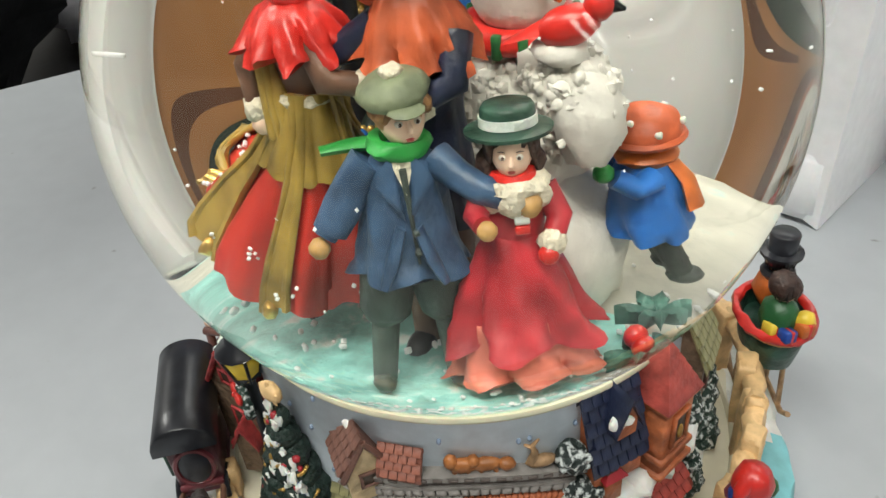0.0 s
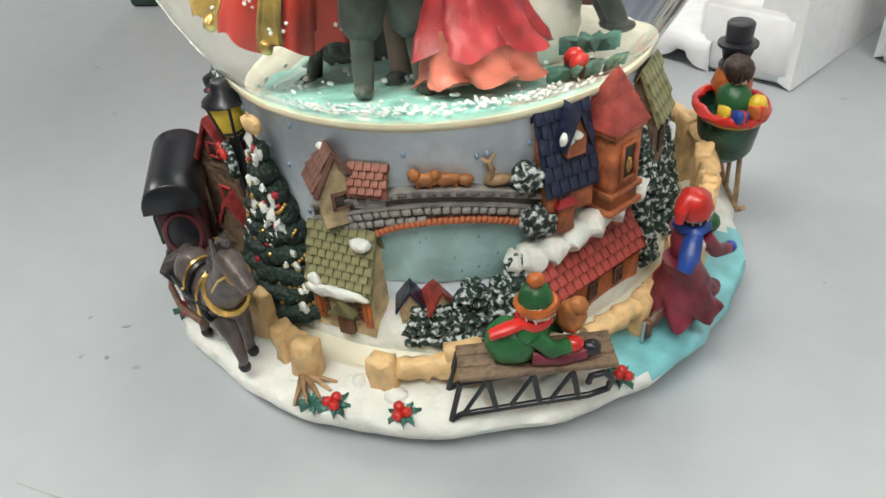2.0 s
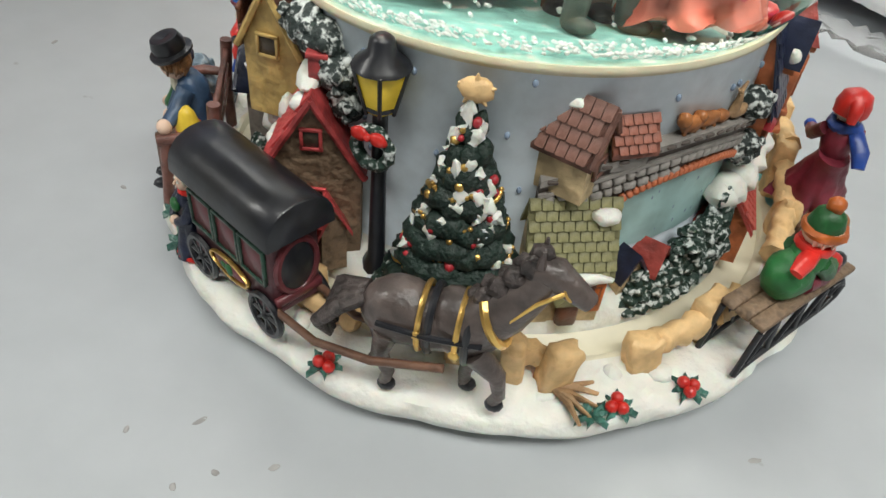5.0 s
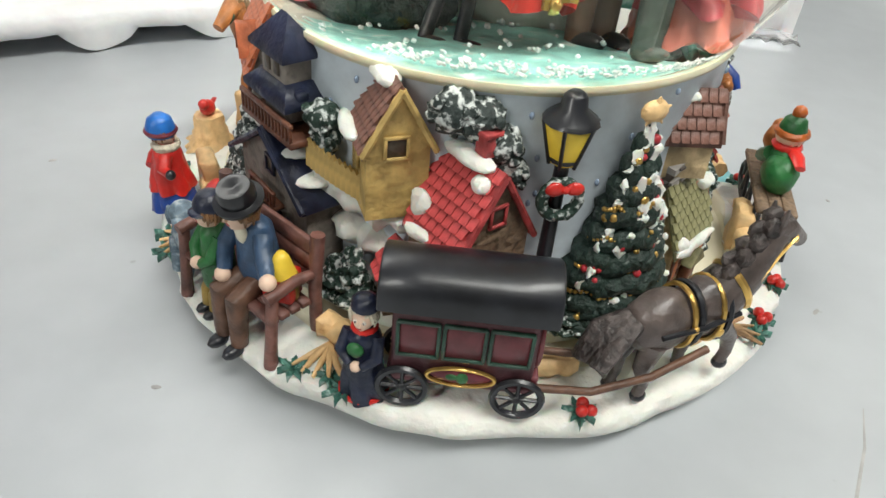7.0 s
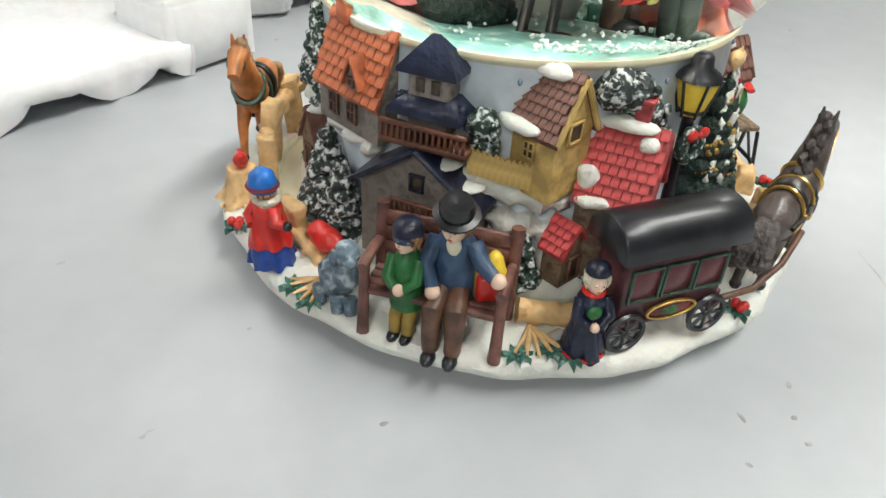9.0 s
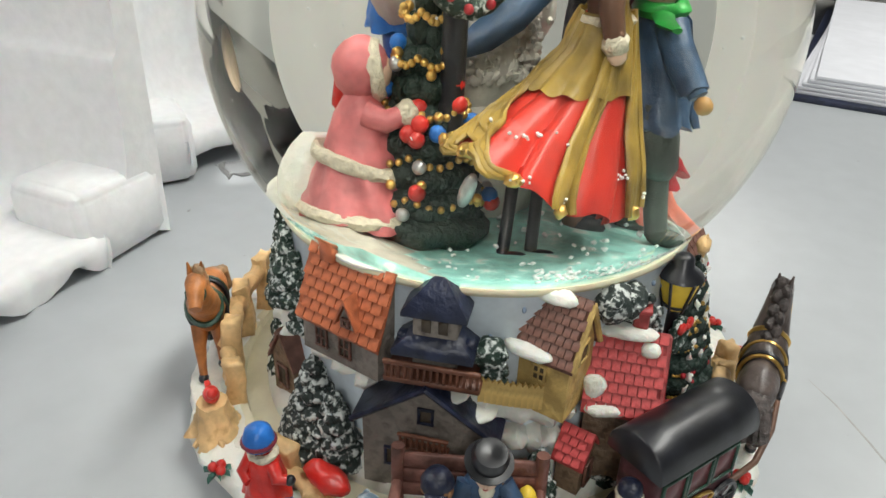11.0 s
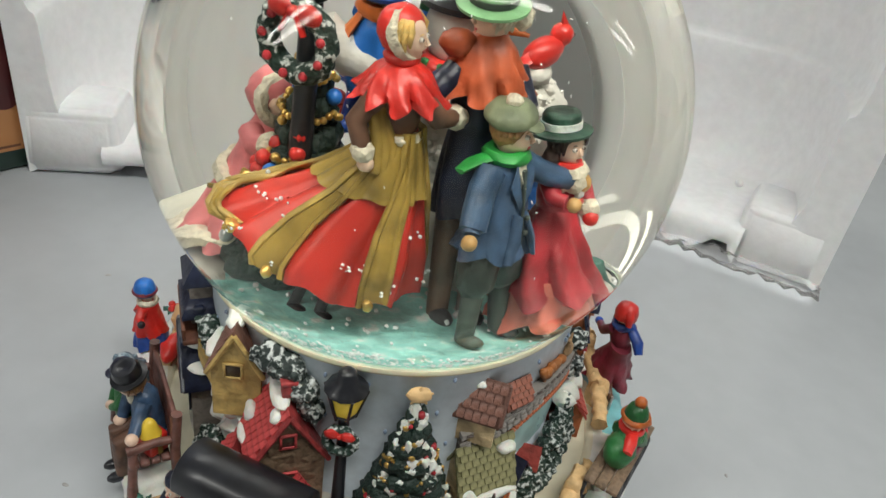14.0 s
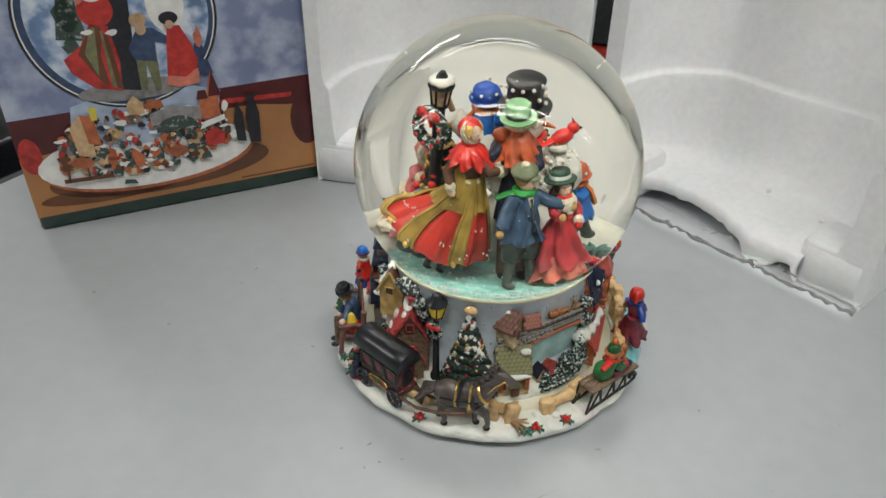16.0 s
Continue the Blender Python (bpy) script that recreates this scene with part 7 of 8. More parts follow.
# ------------------------------------------------ girl in crimson
bm = bmesh.new()
rough(lathe(bm, [(9.2, 58.2), (8.8, 60.4), (8.0, 64.5), (7.2, 67)], 1, 64, 7, 0.17, squash=0.85), 0.45, 2.5)
rough(lathe(bm, [(9.4, 63.4), (7.6, 68), (5.8, 73), (4.0, 77.6), (3.2, 79.4)], 0, 64, 6, 0.22, squash=0.85, phase=1.0), 0.5, 2.5)
rough(lathe(bm, [(3.6, 78.2), (3.9, 81), (3.8, 84), (2.0, 86.6)], 0, 20, squash=0.85), 0.25, 2)
rough(torus(bm, (0, -0.3, 85.4), 3.1, 1.4, 2, seg=16), 0.45, 1)
rough(ball(bm, (2.6, -1.6, 83.8), (2.2, 1.6, 1.8), 2), 0.4, 1)
rough(ball(bm, (-2.6, -1.6, 83.8), (2.2, 1.6, 1.8), 2), 0.4, 1)
torus(bm, (0, -0.6, 86.6), 2.2, 0.8, 3, seg=14)
for k in range(5):
    block(bm, (0.4, -3.6 - 0.1 * k, 85.6 - 1.3 * k), (1.9, 0.9, 1.2), 3 if k % 2 == 0 else 4, ch=0.2)
arm(bm, [(3.6, 0, 84), (5.4, -1.6, 80.6), (4.0, -4.0, 78.0)], 1.7, 0, 3, 2)
arm(bm, [(-3.6, 0, 84), (-5.2, -2.4, 82.0), (-4.6, -4.4, 81.8)], 1.6, 0, 7)
head(bm, (0, -0.5, 89.4), 3.1, 5, 6, -100, 6)
rough(ball(bm, (-3.0, 0.6, 87.4), (1.4, 1.6, 2.4), 6), 0.4, 1)
rough(ball(bm, (3.0, 0.6, 87.4), (1.2, 1.6, 2.2), 6), 0.4, 1)
lathe(bm, [(5.4, 0), (5.5, 0.5), (3.5, 0.9), (3.4, 3.0), (3.0, 3.6), (0.8, 3.7)], 8, 28, c=(0, 1.2, 91.4), turn=(-6, 0, 0), squash=0.95)
lathe(bm, [(3.65, 1.0), (3.6, 2.2)], 4, 28, c=(0, 1.2, 91.4), turn=(-6, 0, 0), squash=0.95)
part("girl_in_crimson", mm(bm), [M_CRIMSON, M_CORAL, M_FUR, M_RED, M_SNOW, M_SKIN, M_DARKHAIR, M_MITT, M_DARKGREEN], globe, "girl figurine in a crimson dress and green hat", pose(0.0195, -0.0147, 0.0052, 0, 0, 44) @ Matrix.Scale(0.915, 4))

# ------------------------------------------------ dancing woman with a swirling skirt
bm = bmesh.new()


def swirl(bm, levels, mi, seg=120, folds=9, amp=0.10, a0=0.0, a1=2 * math.pi, start=0):
    """A skirt of rings (x, y, z, along, across), the long side lying towards -x and +y."""
    rows = []
    closed = abs(a1 - a0 - 2 * math.pi) < 1e-6
    cnt = seg if closed else seg + 1
    for i, (x, y, z, la, lc) in enumerate(levels):
        t = (start + i) / 6
        row = []
        for k in range(cnt):
            a = a0 + (a1 - a0) * k / seg
            w = 1 + amp * (0.25 + 0.75 * t) * pleat(folds * a + 1.6 * t + 0.8 * math.sin(a)) + 0.3 * amp * t * math.sin(17 * a + 2 * t)
            lift = 12.0 * t ** 2 * max(0.0, 0.5 + 0.5 * math.cos(a + 0.35)) ** 1.8
            u, v = la * w * math.cos(a), lc * w * math.sin(a)
            row.append(bm.verts.new((x - 0.86 * u - 0.50 * v, y + 0.50 * u - 0.86 * v, z + lift + 0.9 * t * math.sin(folds * a + 1.0))))
        rows.append(row)
    for a, b in zip(rows, rows[1:]):
        for k in range(cnt if closed else cnt - 1):
            bm.faces.new((a[k], a[(k + 1) % cnt], b[(k + 1) % cnt], b[k])).material_index = mi
    return rows


LV = [(-8.6, -17.2, 91.0, 2.9, 2.7), (-9.4, -16.8, 86, 4.6, 3.7), (-11.6, -15.5, 80.4, 8.0, 5.2), (-14.6, -13.8, 75, 11.6, 6.9), (-16.6, -12.8, 70, 14.0, 8.4), (-17.6, -12.3, 66.4, 14.6, 9.0), (-17.6, -12.3, 63.6, 14.0, 9.0)]
rows = swirl(bm, LV, 0, folds=8, amp=0.15)
bm.faces.new(rows[0])
swirl(bm, [(x, y, z + 0.8, la * 0.90, lc * 0.90) for x, y, z, la, lc in LV[3:]], 0, folds=8, amp=0.15, start=3)
# snow sprinkled on the folds
rnd = random.Random(77)
for k in range(16):
    c0 = rows[rnd.choice((3, 4, 4, 5))][rnd.randrange(120)].co
    for j in range(6):
        q = rnd.uniform(0.35, 0.6)
        block(bm, c0 + Vector((rnd.uniform(-1.6, 1.6), rnd.uniform(-1.6, 1.6), rnd.uniform(-0.6, 0.9))), (q, q, q * 0.8), 11, (rnd.uniform(0, 90), 30, rnd.uniform(0, 90)), ch=0.2)
# gold overskirt: upper cover and draped bands
swirl(bm, [(x, y, z + 0.3, la * 1.05 + 0.4, lc * 1.05 + 0.4) for x, y, z, la, lc in LV[:3]], 1, folds=11, amp=0.12)
for a0, a1, lo in ((-2.7, -2.45, 7), (-1.65, -1.35, 7), (-0.7, -0.45, 6), (1.1, 1.35, 7), (2.2, 2.45, 7)):
    lv = [(x, y, z + 0.4, la * 1.045 + 0.5, lc * 1.045 + 0.5) for x, y, z, la, lc in LV[:lo]]
    rows = swirl(bm, lv, 1, 12, 8, 0.15, a0, a1)
    for q in (0, -1):
        rough(tube(bm, [v.co for v in (r[q] for r in rows)], 0.55, 1, 6), 0.15, 1, a0)
    rough(ball(bm, rows[-1][4].co, (1.0, 1.0, 1.2), 6, seg=8), 0.35, 0.8, a0)
for a0, a1, b0, b1 in ((-0.5, 0.05, 0.5, 0.75), (-1.2, -0.75, -0.25, 0.05)):
    # from the waist the sash turns round towards the blown side as it falls
    strip = []
    for i in range(25):
        q = i / 24 * 5.2
        j, u = int(q), q - int(q)
        x, y, z, la, lc = [A + (B - A) * u for A, B in zip(LV[j], LV[j + 1])]
        v = i / 24
        lo, hi = a0 - 1.5 * (1 - v) + (b0 - a0) * v, a1 - 1.3 * (1 - v) + (b1 - a1) * v
        row = swirl(bm, [(x, y, z + 0.5, la * 1.06 + 0.5, lc * 1.06 + 0.5)], 1, 6, 8, 0.15, lo, hi, start=q)[0]
        strip.append(row)
    for A, B in zip(strip, strip[1:]):
        for k in range(6):
            bm.faces.new((A[k], A[k + 1], B[k + 1], B[k])).material_index = 1
    for q in (0, 3, 6):
        rough(tube(bm, [r[q].co for r in strip], [0.5 + 0.15 * math.sin(i) for i in range(25)], 1, 6), 0.2, 1, a0 + q)
    rough(ball(bm, strip[-1][3].co, (1.5, 1.4, 1.2), 6, seg=8), 0.5, 0.8, a0)
# bodice, cape, arms, head
rough(lathe(bm, [(2.9, 90), (3.6, 94), (3.9, 98), (2.0, 101)], 2, 18, c=(-8.9, -17.2, 0), squash=0.85), 0.25, 2)
rough(lathe(bm, [(5.9, 95.8), (5.5, 97.4), (4.0, 100.0), (2.2, 101.6)], 3, 36, 9, 0.24, c=(-9.1, -17.2, 0)), 0.3, 2)
rough(torus(bm, (-9.3, -17.2, 102.0), 2.0, 0.8, 3, seg=12), 0.3, 1)
arm(bm, [(-6.0, -18.6, 97), (-3.4, -20.0, 93.6), (0.0, -16.8, 92.6)], 1.7, 2, 4, 5)
arm(bm, [(-12.2, -18.4, 97), (-15.6, -19.0, 92.8), (-14.2, -19.8, 88.0)], 1.7, 2, 4, 5)
rough(torus(bm, (-9.0, -17.2, 90.2), 3.2, 0.9, 5, seg=16), 0.35, 1)
for q in (-0.9, 0.0, 0.9):
    rough(tube(bm, [(-12.6 - q * 0.4, -17.0, 97.6), (-12.4 - q * 0.6, -19.2 - q * 0.3, 93.6), (-11.2 - q, -20.2, 89.6), (-11.0 - 1.3 * q, -20.4, 85)], [0.9, 1.1, 1.1, 0.7], 1, 7), 0.25, 1.2, q)
head(bm, (-8.9, -17.8, 105.2), 3.1, 4, 7, -35, 9)
rough(ball(bm, (-9.8, -16.8, 106.0), (3.6, 3.5, 3.7), 3, seg=14), 0.3, 1.5)
rough(torus(bm, (-9.0, -17.6, 105.7), 3.2, 1.0, 5, (70, 0, 40), 18), 0.4, 0.9)
for y in (0.0, 3.4):
    tube(bm, [(-14 - y * 0.4, -11 + y, 68), (-16 - y, -11 + y, Z0 + 1.4)], 0.95, 8, 8)
    ball(bm, (-15.6 - y, -12.4 + y, Z0 + 1.0), (1.7, 3.0, 1.3), 8, (0, 0, 20))
ball(bm, (-27.0, -3.6, 68.6), (1.4, 1.2, 3.2), 10, (20, -20, 0))
part("dancing_woman", mm(bm), [M_DRESSRED, M_GOLDCLOTH, M_BROWN, M_RED, M_SKIN, M_FUR, M_GOLD, M_BLOND, M_BLACK, M_BLACK, M_SILVER, M_FLAKE], globe,
     "dancing woman figurine in a red and gold gown", pose(0.0012, 0.0004, -0.0008))

# ------------------------------------------------ man with a green hat
bm = bmesh.new()
for s in (-1, 1):
    tube(bm, [(s * 2.2, 0, 80), (s * 2.6, 0, 70), (s * 2.6, 0.4, Z0 + 1)], [2.8, 2.2, 1.7], 1, 10)
    ball(bm, (s * 2.7, -1.2, Z0 + 1.1), (1.7, 3.2, 1.4), 2)
rough(lathe(bm, [(5.8, 74), (5.2, 80), (4.4, 88), (4.8, 95), (2.2, 101)], 0, 24, 6, 0.08, squash=0.8), 0.3, 3)
rough(lathe(bm, [(6.6, 94.0), (5.8, 97), (4.2, 100.4), (2.4, 102.8)], 3, 28, 8, 0.20, squash=0.9), 0.35, 2)
rough(ball(bm, (-4.8, 0.4, 101.2), (3.0, 2.4, 2.2), 3), 0.5, 1.5)
arm(bm, [(-4.8, 0, 97), (-8.6, -1.2, 94.6), (-11.4, -1.6, 93.4)], 1.9, 0, 5, 7)
arm(bm, [(4.6, -0.4, 97), (5.6, -3.6, 92.8), (2.0, -5.8, 91.0)], 1.9, 0, 5, 7)
head(bm, (0, 0, 105.0), 3.2, 5, 4, 180, 2)
lathe(bm, [(5.4, 0), (5.5, 0.5), (3.6, 0.9), (3.8, 4.4), (3.4, 5.0), (1.0, 4.8)], 6, 28, c=(-0.6, -0.6, 106.9), turn=(4, -4, 0))
lathe(bm, [(3.75, 1.0), (3.8, 2.0)], 8, 28, c=(-0.6, -0.6, 106.9), turn=(4, -4, 0))
rough(ball(bm, (4.4, -1.2, 105.2), (1.6, 1.4, 2.0), 7), 0.5, 0.9)
part("dancing_man", mm(bm), [M_NAVY, M_BROWN, M_BLACK, M_RUST, M_FUR, M_SKIN, M_HATGREEN, M_FUR, M_TROUSER], globe, "dancing man figurine in navy with a green hat", pose(0.0060, -0.0125, 0.0008, 0, 0, 12))

# ------------------------------------------------ snowman with a top hat
bm = bmesh.new()
rough(ball(bm, (0, 0, 65.4), (12.2, 11.6, 11.4), 0, seg=32), 1.2, 4)
rough(ball(bm, (0, 0, 82.0), (10.0, 9.6, 10.4), 0, seg=32), 1.0, 3)
rnd = random.Random(61)
for k in range(1100):
    a, b = rnd.uniform(0, 6.28), rnd.uniform(-0.3, 1.1)
    p = Vector((10.0 * math.cos(a) * math.cos(b), 9.6 * math.sin(a) * math.cos(b), 82 + 10.3 * math.sin(b)))
    if k % 5 < 2:
        q = rnd.uniform(0.0, 0.8)
        p = Vector((8 + 5.2 * q, -3.4 - 1.6 * q, 90 - 6 * q * q)) + Vector((rnd.gauss(0, 1), rnd.gauss(0, 1), rnd.gauss(0, 1))).normalized() * rnd.uniform(4.2, 4.7)
    rough(ball(bm, p, rnd.uniform(0.45, 0.95), 0, seg=6), 0.45, 0.7, k)
rough(ball(bm, (0, 0, 98.6), (5.9, 5.8, 6.4), 0, seg=20), 0.3, 3)
rough(tube(bm, [(5, -2.4, 90.5), (8, -3.4, 90), (10.6, -4.4, 89), (12.4, -5.0, 87), (13.2, -5.0, 84), (13.0, -4.8, 81.0)], [3.8, 4.2, 4.4, 4.4, 4.0, 2.6], 0, 22), 0.9, 1.8)
rough(tube(bm, [(-7.6, 3, 89), (-15.0, 7.4, 90.4), (-19.6, 8.4, 94.4)], [3.6, 3.2, 3.0], 0, 12), 0.7, 2.4)
rough(tube(bm, [(-20, 8.6, 96), (-21.4, 8.8, 99.0)], [0.9, 1.1], 3, 8), 0.2, 1)
torus(bm, (0, 0, 93.2), 5.6, 1.7, 1, seg=28, sub=8)
for k in range(14):
    a = 2 * math.pi * k / 14
    block(bm, (6.9 * math.cos(a), 6.9 * math.sin(a), 93.2), (0.9, 1.2, 3.0), 2, (0, 0, math.degrees(a)), ch=0.2)
lathe(bm, [(7.5, 102.6), (7.7, 103.6), (5.2, 104.1), (5.2, 110.0), (5.8, 111.4), (5.0, 112.0)], 4, 32)
for k in range(26):
    a = 2.4 * k
    rough(ball(bm, (5.7 * math.cos(a), 5.7 * math.sin(a), 103.6 + 8 * ((k * 5) % 26) / 26), 0.65, 5, seg=6), 0.15, 0.5, k)
tube(bm, [(5.6, -3.0, 99.6), (9.0, -4.6, 99.2)], [0.9, 0.3], 6, 8)
for a in (-0.2, -0.9):
    ball(bm, (6.2 * math.cos(a), 6.2 * math.sin(a), 101.6), 0.7, 4)
part("snowman", mm(bm), [M_WHITEFUR, M_RED, M_GREEN, M_TWIG, M_BLACK, M_SNOW, M_ORANGE], globe, "white snowman with a black hat and striped scarf", pose(0.0070, 0.0050, -0.0012))
bm = bmesh.new()
ball(bm, (0, 0, 97.2), (3.8, 2.4, 2.3), 0, (0, -14, 0))
ball(bm, (3.4, 0, 99.4), 1.8, 0)
solid(bm, [(3.0, -0.5, 100.6), (4.2, -0.4, 100.8), (3.2, 0.4, 100.6), (2.8, 0, 103.2)], 0)
tube(bm, [(4.8, 0, 99.2), (6.2, 0, 98.8)], [0.8, 0.2], 1, 6)
solid(bm, [(-3, -1.2, 96.6), (-3, 1.2, 96.6), (-7.4, 0.7, 95.4), (-7.4, -0.7, 95.4), (-3, 0, 98)], 0)
rough(ball(bm, (-1, 0.5, 94.2), (3.4, 3.0, 1.8), 2), 0.5, 1)
part("cardinal_bird", mm(bm), [M_RED, M_BLACK, M_WHITEFUR], globe, "red cardinal bird on the snowman's arm", pose(0.0180, -0.0010, -0.0012, 0, 0, 30))

# ------------------------------------------------ children climbing the snowman
def climber(label, m, coat, hat, scarf, leg, mitt):
    bm = bmesh.new()
    rough(lathe(bm, [(5.4, 66), (5.6, 68), (4.8, 72), (4.0, 76), (2.0, 79)], 0, 22, 6, 0.1, squash=0.85), 0.35, 2)
    for s in (-1, 1):
        tube(bm, [(s * 2, 0, 68), (s * 2.2, 1.6, 63), (s * 2.2, 2.6, 60)], [2.0, 1.6, 1.5], 3, 9)
        ball(bm, (s * 2.2, 3.0, 59.4), (1.5, 2.2, 1.3), 3)
        arm(bm, [(s * 3.6, -0.4, 76), (s * 4.8, -3.0, 75.6), (s * 4.0, -5.4, 77.4)], 1.7, 0, 4)
    rough(torus(bm, (0, 0, 78.4), 2.8, 1.2, 2, seg=16), 0.3, 1)
    rough(tube(bm, [(1.4, 2.0, 78.2), (3.0, 3.8, 74.6), (3.4, 4.4, 70.4)], [1.2, 1.5, 1.7], 2, 8, 0.5), 0.3, 1)
    head(bm, (0, -0.4, 81.0), 3.1, 5, 6, -90)
    rough(lathe(bm, [(4.2, 80.8), (4.4, 82.0), (3.8, 84.2), (1.8, 85.6)], 1, 20), 0.25, 1.5)
    torus(bm, (0, 0, 81.2), 4.2, 0.7, 1, seg=20)
    for k in range(6):
        rough(ball(bm, (4.2 * math.cos(k * 1.1), 4.2 * math.sin(k * 1.1), 83 + 0.4 * k), 0.5, 7, seg=7), 0.2, 0.6, k)
    return part("climbing_child", mm(bm), [coat, hat, scarf, leg, mitt, M_SKIN, M_HAIR, M_SNOW], globe, label, m)


climber("climbing child figurine in bright blue with an orange hat", pose(0.0212, 0.0092, 0.0145, 0, 0, -35) @ Matrix.Diagonal((0.98, 0.98, 0.80, 1)), M_BRIGHTBLUE, M_RUST, M_ORANGE, M_TROUSER, M_BRIGHTGREEN)
climber("climbing child figurine in blue with an orange scarf", pose(-0.0040, 0.0120, 0.0188, 0, 0, 125), M_BRIGHTBLUE, M_ROYAL, M_ORANGE, M_ROYAL, M_GREEN)
bm = bmesh.new()
rough(tube(bm, [(1.0, -9.0, 95), (-2.0, -6.5, 91.5), (-4.6, -3.2, 88), (-6.8, 0.4, 85), (-8.0, 3.0, 83.4)], [2.2, 2.8, 3.2, 3.0, 1.6], 0, 14, 0.7), 0.8, 2.2)
for k in range(20):
    ball(bm, (-2.4 - 0.3 * k + random.uniform(-1, 1), -8.6 + 0.48 * k, 93.6 - 0.5 * k + random.uniform(-1, 1)), 0.4, 1, seg=6)
part("blue_shawl", mm(bm), [M_BLUE, M_SNOW], globe, "long blue shawl speckled with snow")

# ------------------------------------------------ lamp post, wreath and tree
lamp2 = holder("lamp_post", globe, pose(-0.0172, 0.0016, -0.0014), "black lamp post with a wreath and snow-capped lantern")
bm = bmesh.new()
tube(bm, [(0, 0.5, Z0), (0, 0.4, 62), (0, 0, 104)], [2.6, 1.9, 1.7], 0, 14)
part("post", mm(bm), [M_BLACK], lamp2)
bm = bmesh.new()
lathe(bm, [(2.2, 104.6), (3.1, 110.6), (2.9, 110.9)], 0, 6)
part("pane", mm(bm), [M_CREAMWALL], lamp2, "amber lantern panes")
for k in range(6):
    a = 2 * math.pi * k / 6
    bm = bmesh.new()
    tube(bm, [(2.3 * math.cos(a), 2.3 * math.sin(a), 104.4), (3.25 * math.cos(a), 3.25 * math.sin(a), 110.8)], 0.42, 0, 6)
    part("lantern_bar", mm(bm), [M_BLACK], lamp2)
bm = bmesh.new()
lathe(bm, [(4.1, 110.6), (4.0, 111.4), (2.2, 113.2), (0.9, 115.4)], 0, 12)
lathe(bm, [(1.6, 103.2), (2.6, 104.0), (2.5, 104.8)], 0, 12)
part("lantern_cap", mm(bm), [M_BLACK], lamp2)
bm = bmesh.new()
rough(ball(bm, (0, 0, 112.4), (4.0, 4.0, 1.7), 0, seg=14), 0.6, 1.5)
part("cap_snow", mm(bm), [M_SNOW], lamp2, "white snow on the lantern")
wre = holder("wreath", lamp2, pose(-0.0022, -0.0022, 0.0980, 0, 0, -45))
bm = bmesh.new()
rough(torus(bm, (0, 0, 0), 5.0, 1.75, 0, (90, 0, 0), 30, 10), 0.6, 1.1)
part("greenery", mm(bm), [M_PINE], wre)
bm = bmesh.new()
for s in (-1, 1):
    rough(ball(bm, (s * 2.4, -1.6, 4.8), (2.2, 1.0, 1.6), 0), 0.3, 1)
    tube(bm, [(s * 0.6, -1.8, 4.4), (s * 2.0, -1.9, 1.6)], [0.9, 0.7], 0, 6, 0.5)
ball(bm, (0, -2.0, 4.8), 1.0, 0)
part("bow", mm(bm), [M_RED], wre, "red bow")
for k in range(9):
    a = 2 * math.pi * k / 9 + 0.3
    bm = bmesh.new()
    ball(bm, (5.0 * math.cos(a), -1.7, 5.0 * math.sin(a)), 0.75, 0, seg=8)
    part("berry", mm(bm), [M_CRIMSON], wre)
tree2 = pine("small_christmas_tree", "small green christmas tree with coloured baubles", pose(-0.0150, 0.0060, 0.0024), 57.0, 93, 8.6, M_HOLLY, 9, 1.0, 11)
tree2.data.materials[0] = M_TREE
rnd = random.Random(12)
for k in range(34):
    t = rnd.random()
    a = rnd.uniform(1.6, 5.6)
    r = 8.9 * (1 - t) + 1.4
    bm = bmesh.new()
    kind = k % 5
    ball(bm, (r * math.cos(a), r * math.sin(a), 60 + 33 * t), (1.35, 0.8, 1.1, 1.3, 0.8)[kind], 0, seg=9)
    part(("red_bauble", "gold_bead", "silver_bauble", "blue_bauble", "gold_bead")[kind], mm(bm), [(M_RED, M_GOLD, M_SILVER, M_BRIGHTBLUE, M_GOLD)[kind]], tree2)
for z, r in ((62.5, 8.8), (68.5, 7.6), (75, 6.0), (82, 4.6), (88, 3.6)):
    bm = bmesh.new()
    for k in range(22):
        a = 1.5 + 4.2 * k / 21
        ball(bm, (r * math.cos(a), r * math.sin(a), z - 1.4 * abs(math.sin(3 * a))), 0.62, 0, seg=6)
    part("gold_garland", mm(bm), [M_GOLD], tree2)

# ------------------------------------------------ child in pink
bm = bmesh.new()
rough(lathe(bm, [(8.8, 56.2), (7.8, 61.0), (5.6, 67.0), (4.2, 71.6)], 0, 30, 6, 0.12, squash=0.95), 0.45, 2)
rough(torus(bm, (0, 0, 65.2), 6.5, 1.2, 1, (14, 0, 0), 26), 0.5, 0.9)
rough(torus(bm, (0, 0, 57.4), 8.6, 1.3, 1, seg=30), 0.5, 0.9)
rough(lathe(bm, [(5.2, 65.8), (4.9, 69), (4.4, 72), (2.4, 75.4)], 0, 22, squash=0.9), 0.3, 2)
arm(bm, [(-3.6, -0.6, 73), (-4.6, -3.6, 72.2), (-3.8, -6.6, 73.4)], 1.7, 0, 2, 1)
arm(bm, [(3.6, -0.6, 73), (4.6, -3.4, 72.4), (3.8, -6.2, 73.8)], 1.7, 0, 2, 1)
rough(ball(bm, (0, 0.2, 78.6), (4.0, 4.0, 4.4), 0, seg=16), 0.35, 1.8)
rough(torus(bm, (0, -2.0, 78.4), 3.3, 1.1, 1, (80, 0, 0), 20), 0.4, 0.8)
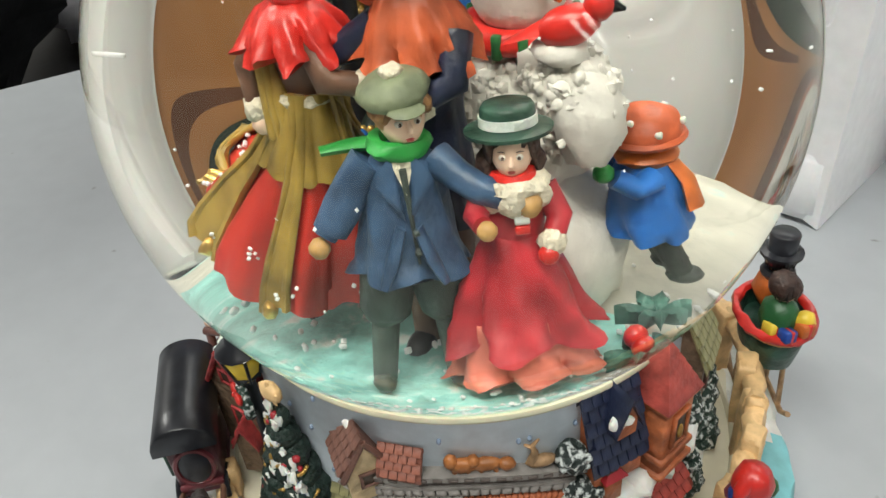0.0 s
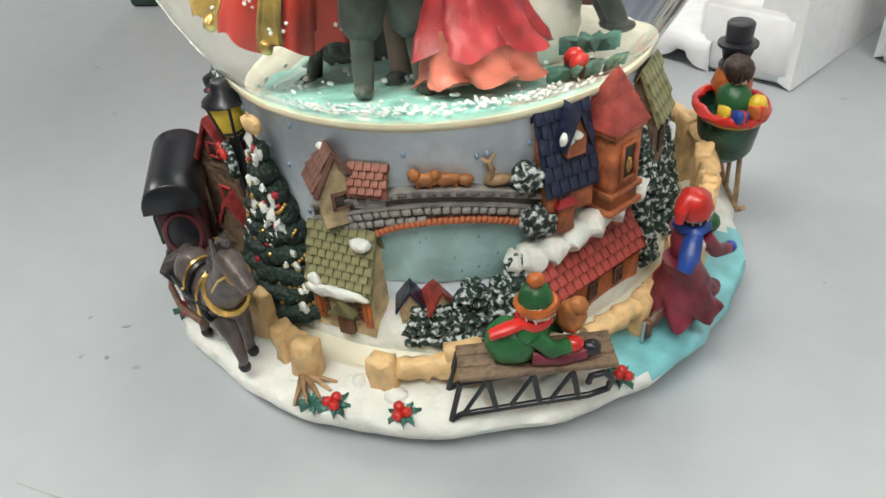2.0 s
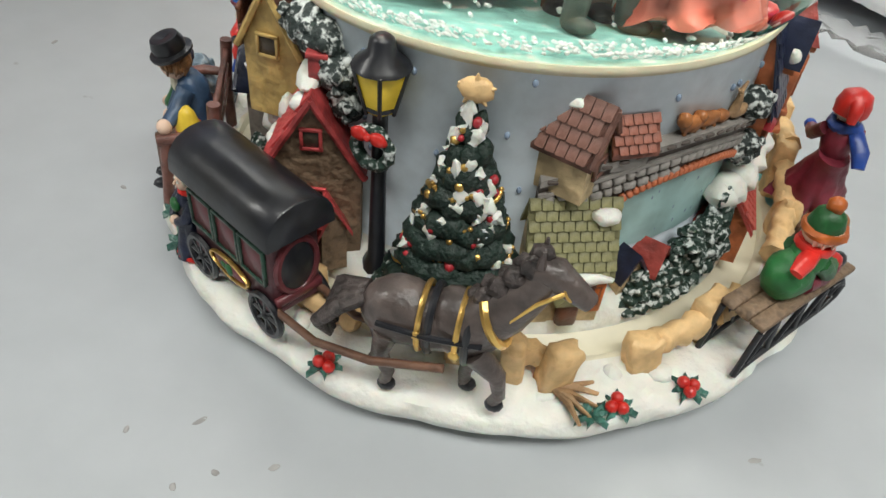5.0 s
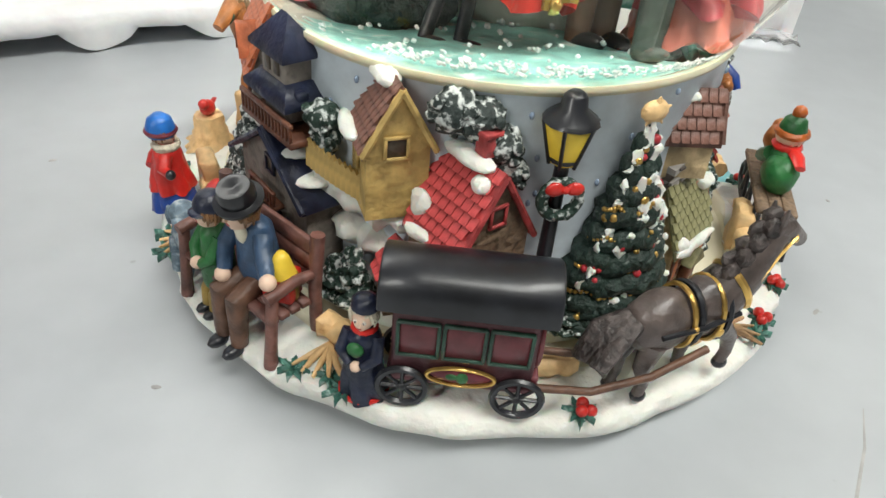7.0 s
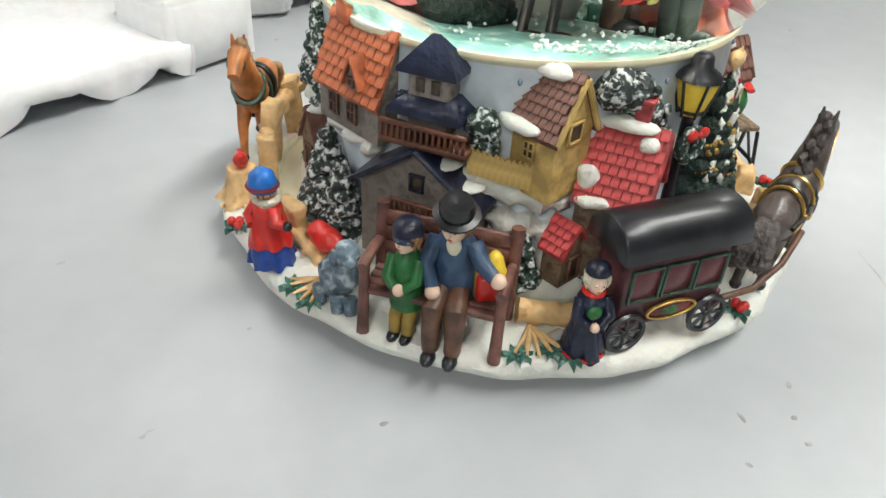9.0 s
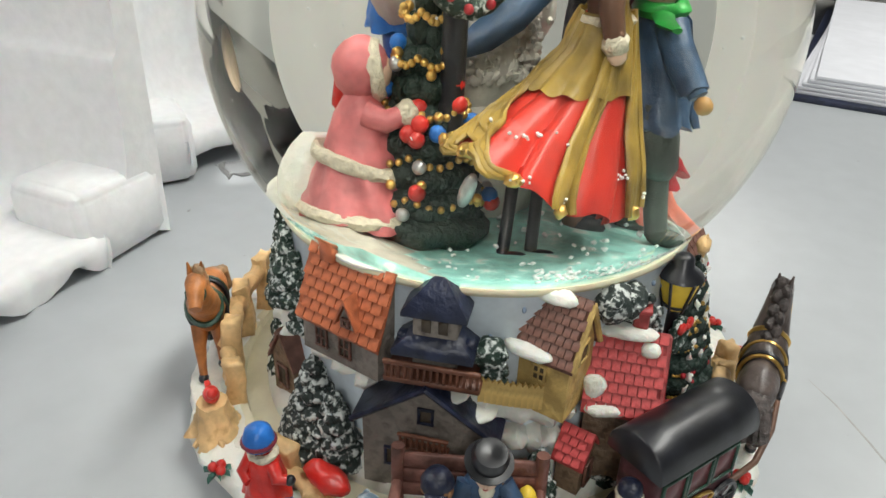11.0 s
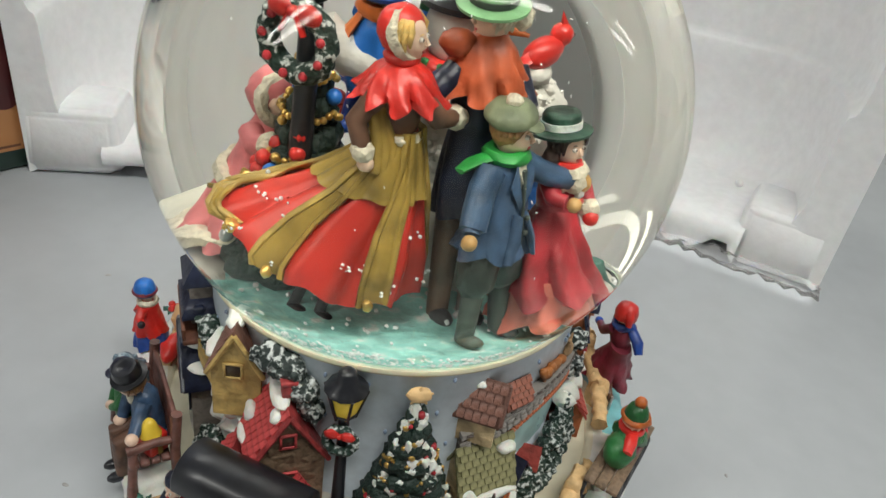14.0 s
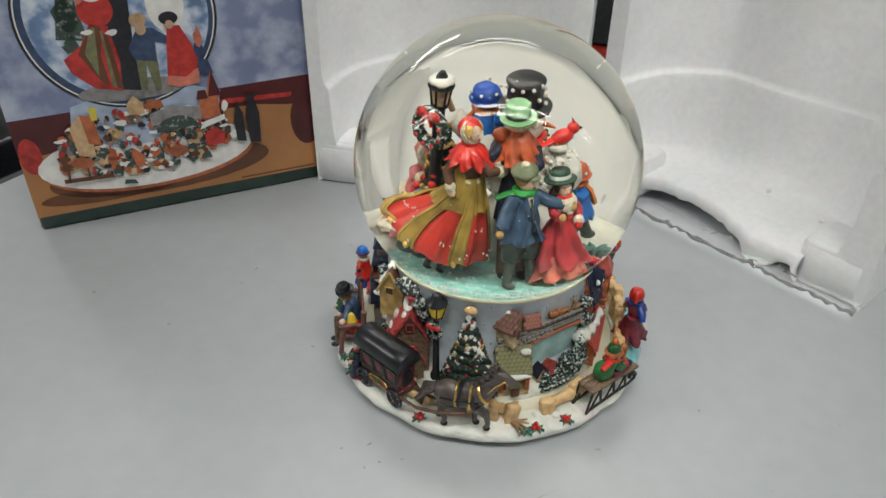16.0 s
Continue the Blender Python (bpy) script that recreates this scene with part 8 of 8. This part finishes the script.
ball(bm, (0, -1.8, 78.2), (2.8, 2.6, 3.0), 3)
rough(ball(bm, (-1.4, 3.6, 57.4), (5.4, 2.6, 2.2), 2), 0.5, 1.5)
part("child_in_pink", mm(bm), [M_PINK, M_FUR, M_RED, M_SKIN], globe, "child figurine in a pink fur-trimmed coat", pose(-0.0185, 0.0145, 0.0034, 0, 0, 15))
bm = bmesh.new()
block(bm, (0, 0, 74), (7, 6, 6), 0, (6, 4, 15), ch=0.15)
for k in range(3):
    rough(ball(bm, (-2 + 2 * k, 0, 77.4), (1.7, 1.7, 1.5), 0), 0.3, 1)
part("red_parcel", mm(bm), [M_RED], globe, "red parcel stacked by the tree", pose(-0.0105, 0.0176, 0.0030))
bm = bmesh.new()
rough(ball(bm, (0, 0, 63), (6.5, 6, 8), 0, seg=14), 0.8, 3)
part("snow_mound", mm(bm), [M_SNOW], globe, "white snow mound under the parcel", pose(-0.0115, 0.0225, 0))

# holly on the bank and loose flakes
for k, (x, y, z) in enumerate(((0.0290, -0.0040, 0.0560), (0.0318, -0.0005, 0.0560), (0.0272, 0.0015, 0.0595))):
    holly_sprig(pose(x, y, z, 0, 0, 50 * k) @ Matrix.Scale(1.6, 4), 2 if k == 0 else 0, 40 + k)
bm = bmesh.new()
rnd = random.Random(21)
for k in range(800):
    a, r = rnd.uniform(0, 2 * math.pi), 0.0415 * math.sqrt(rnd.random())
    if rnd.random() < 0.6:
        a, r = rnd.uniform(-2.7, -0.2), rnd.uniform(0.034, 0.0420)
    s = rnd.uniform(0.25, 0.55)
    block(bm, (r * 1000 * math.cos(a), r * 1000 * math.sin(a), 54.5 + 3.6 * (1 - (r / 0.0428) ** 2) + rnd.uniform(0, 0.7)), (s * 1.6, s * 1.4, s), 0, (rnd.uniform(0, 60), rnd.uniform(0, 60), rnd.uniform(0, 90)), ch=0.2)
fl = part("loose_flakes", mm(bm), [M_FLAKE], globe, "loose white snow flakes on the ice")
fl["kind"] = "stuff"
bm = bmesh.new()
for k in range(70):
    a, b, r = rnd.uniform(0, 2 * math.pi), rnd.uniform(-0.45, 1.2), rnd.uniform(0.010, 0.050)
    s = rnd.uniform(0.14, 0.30)
    block(bm, (r * 1000 * math.cos(a) * math.cos(b), r * 1000 * math.sin(a) * math.cos(b), GC * 1000 + r * 1000 * math.sin(b)), (s * 1.8, s * 1.8, s * 0.5), 0,
          (rnd.uniform(0, 90), rnd.uniform(0, 90), rnd.uniform(0, 90)), ch=0.2)
fl = part("floating_glitter", mm(bm), [M_FLAKE], globe, "tiny glitter flakes drifting in the water")
fl["kind"] = "stuff"
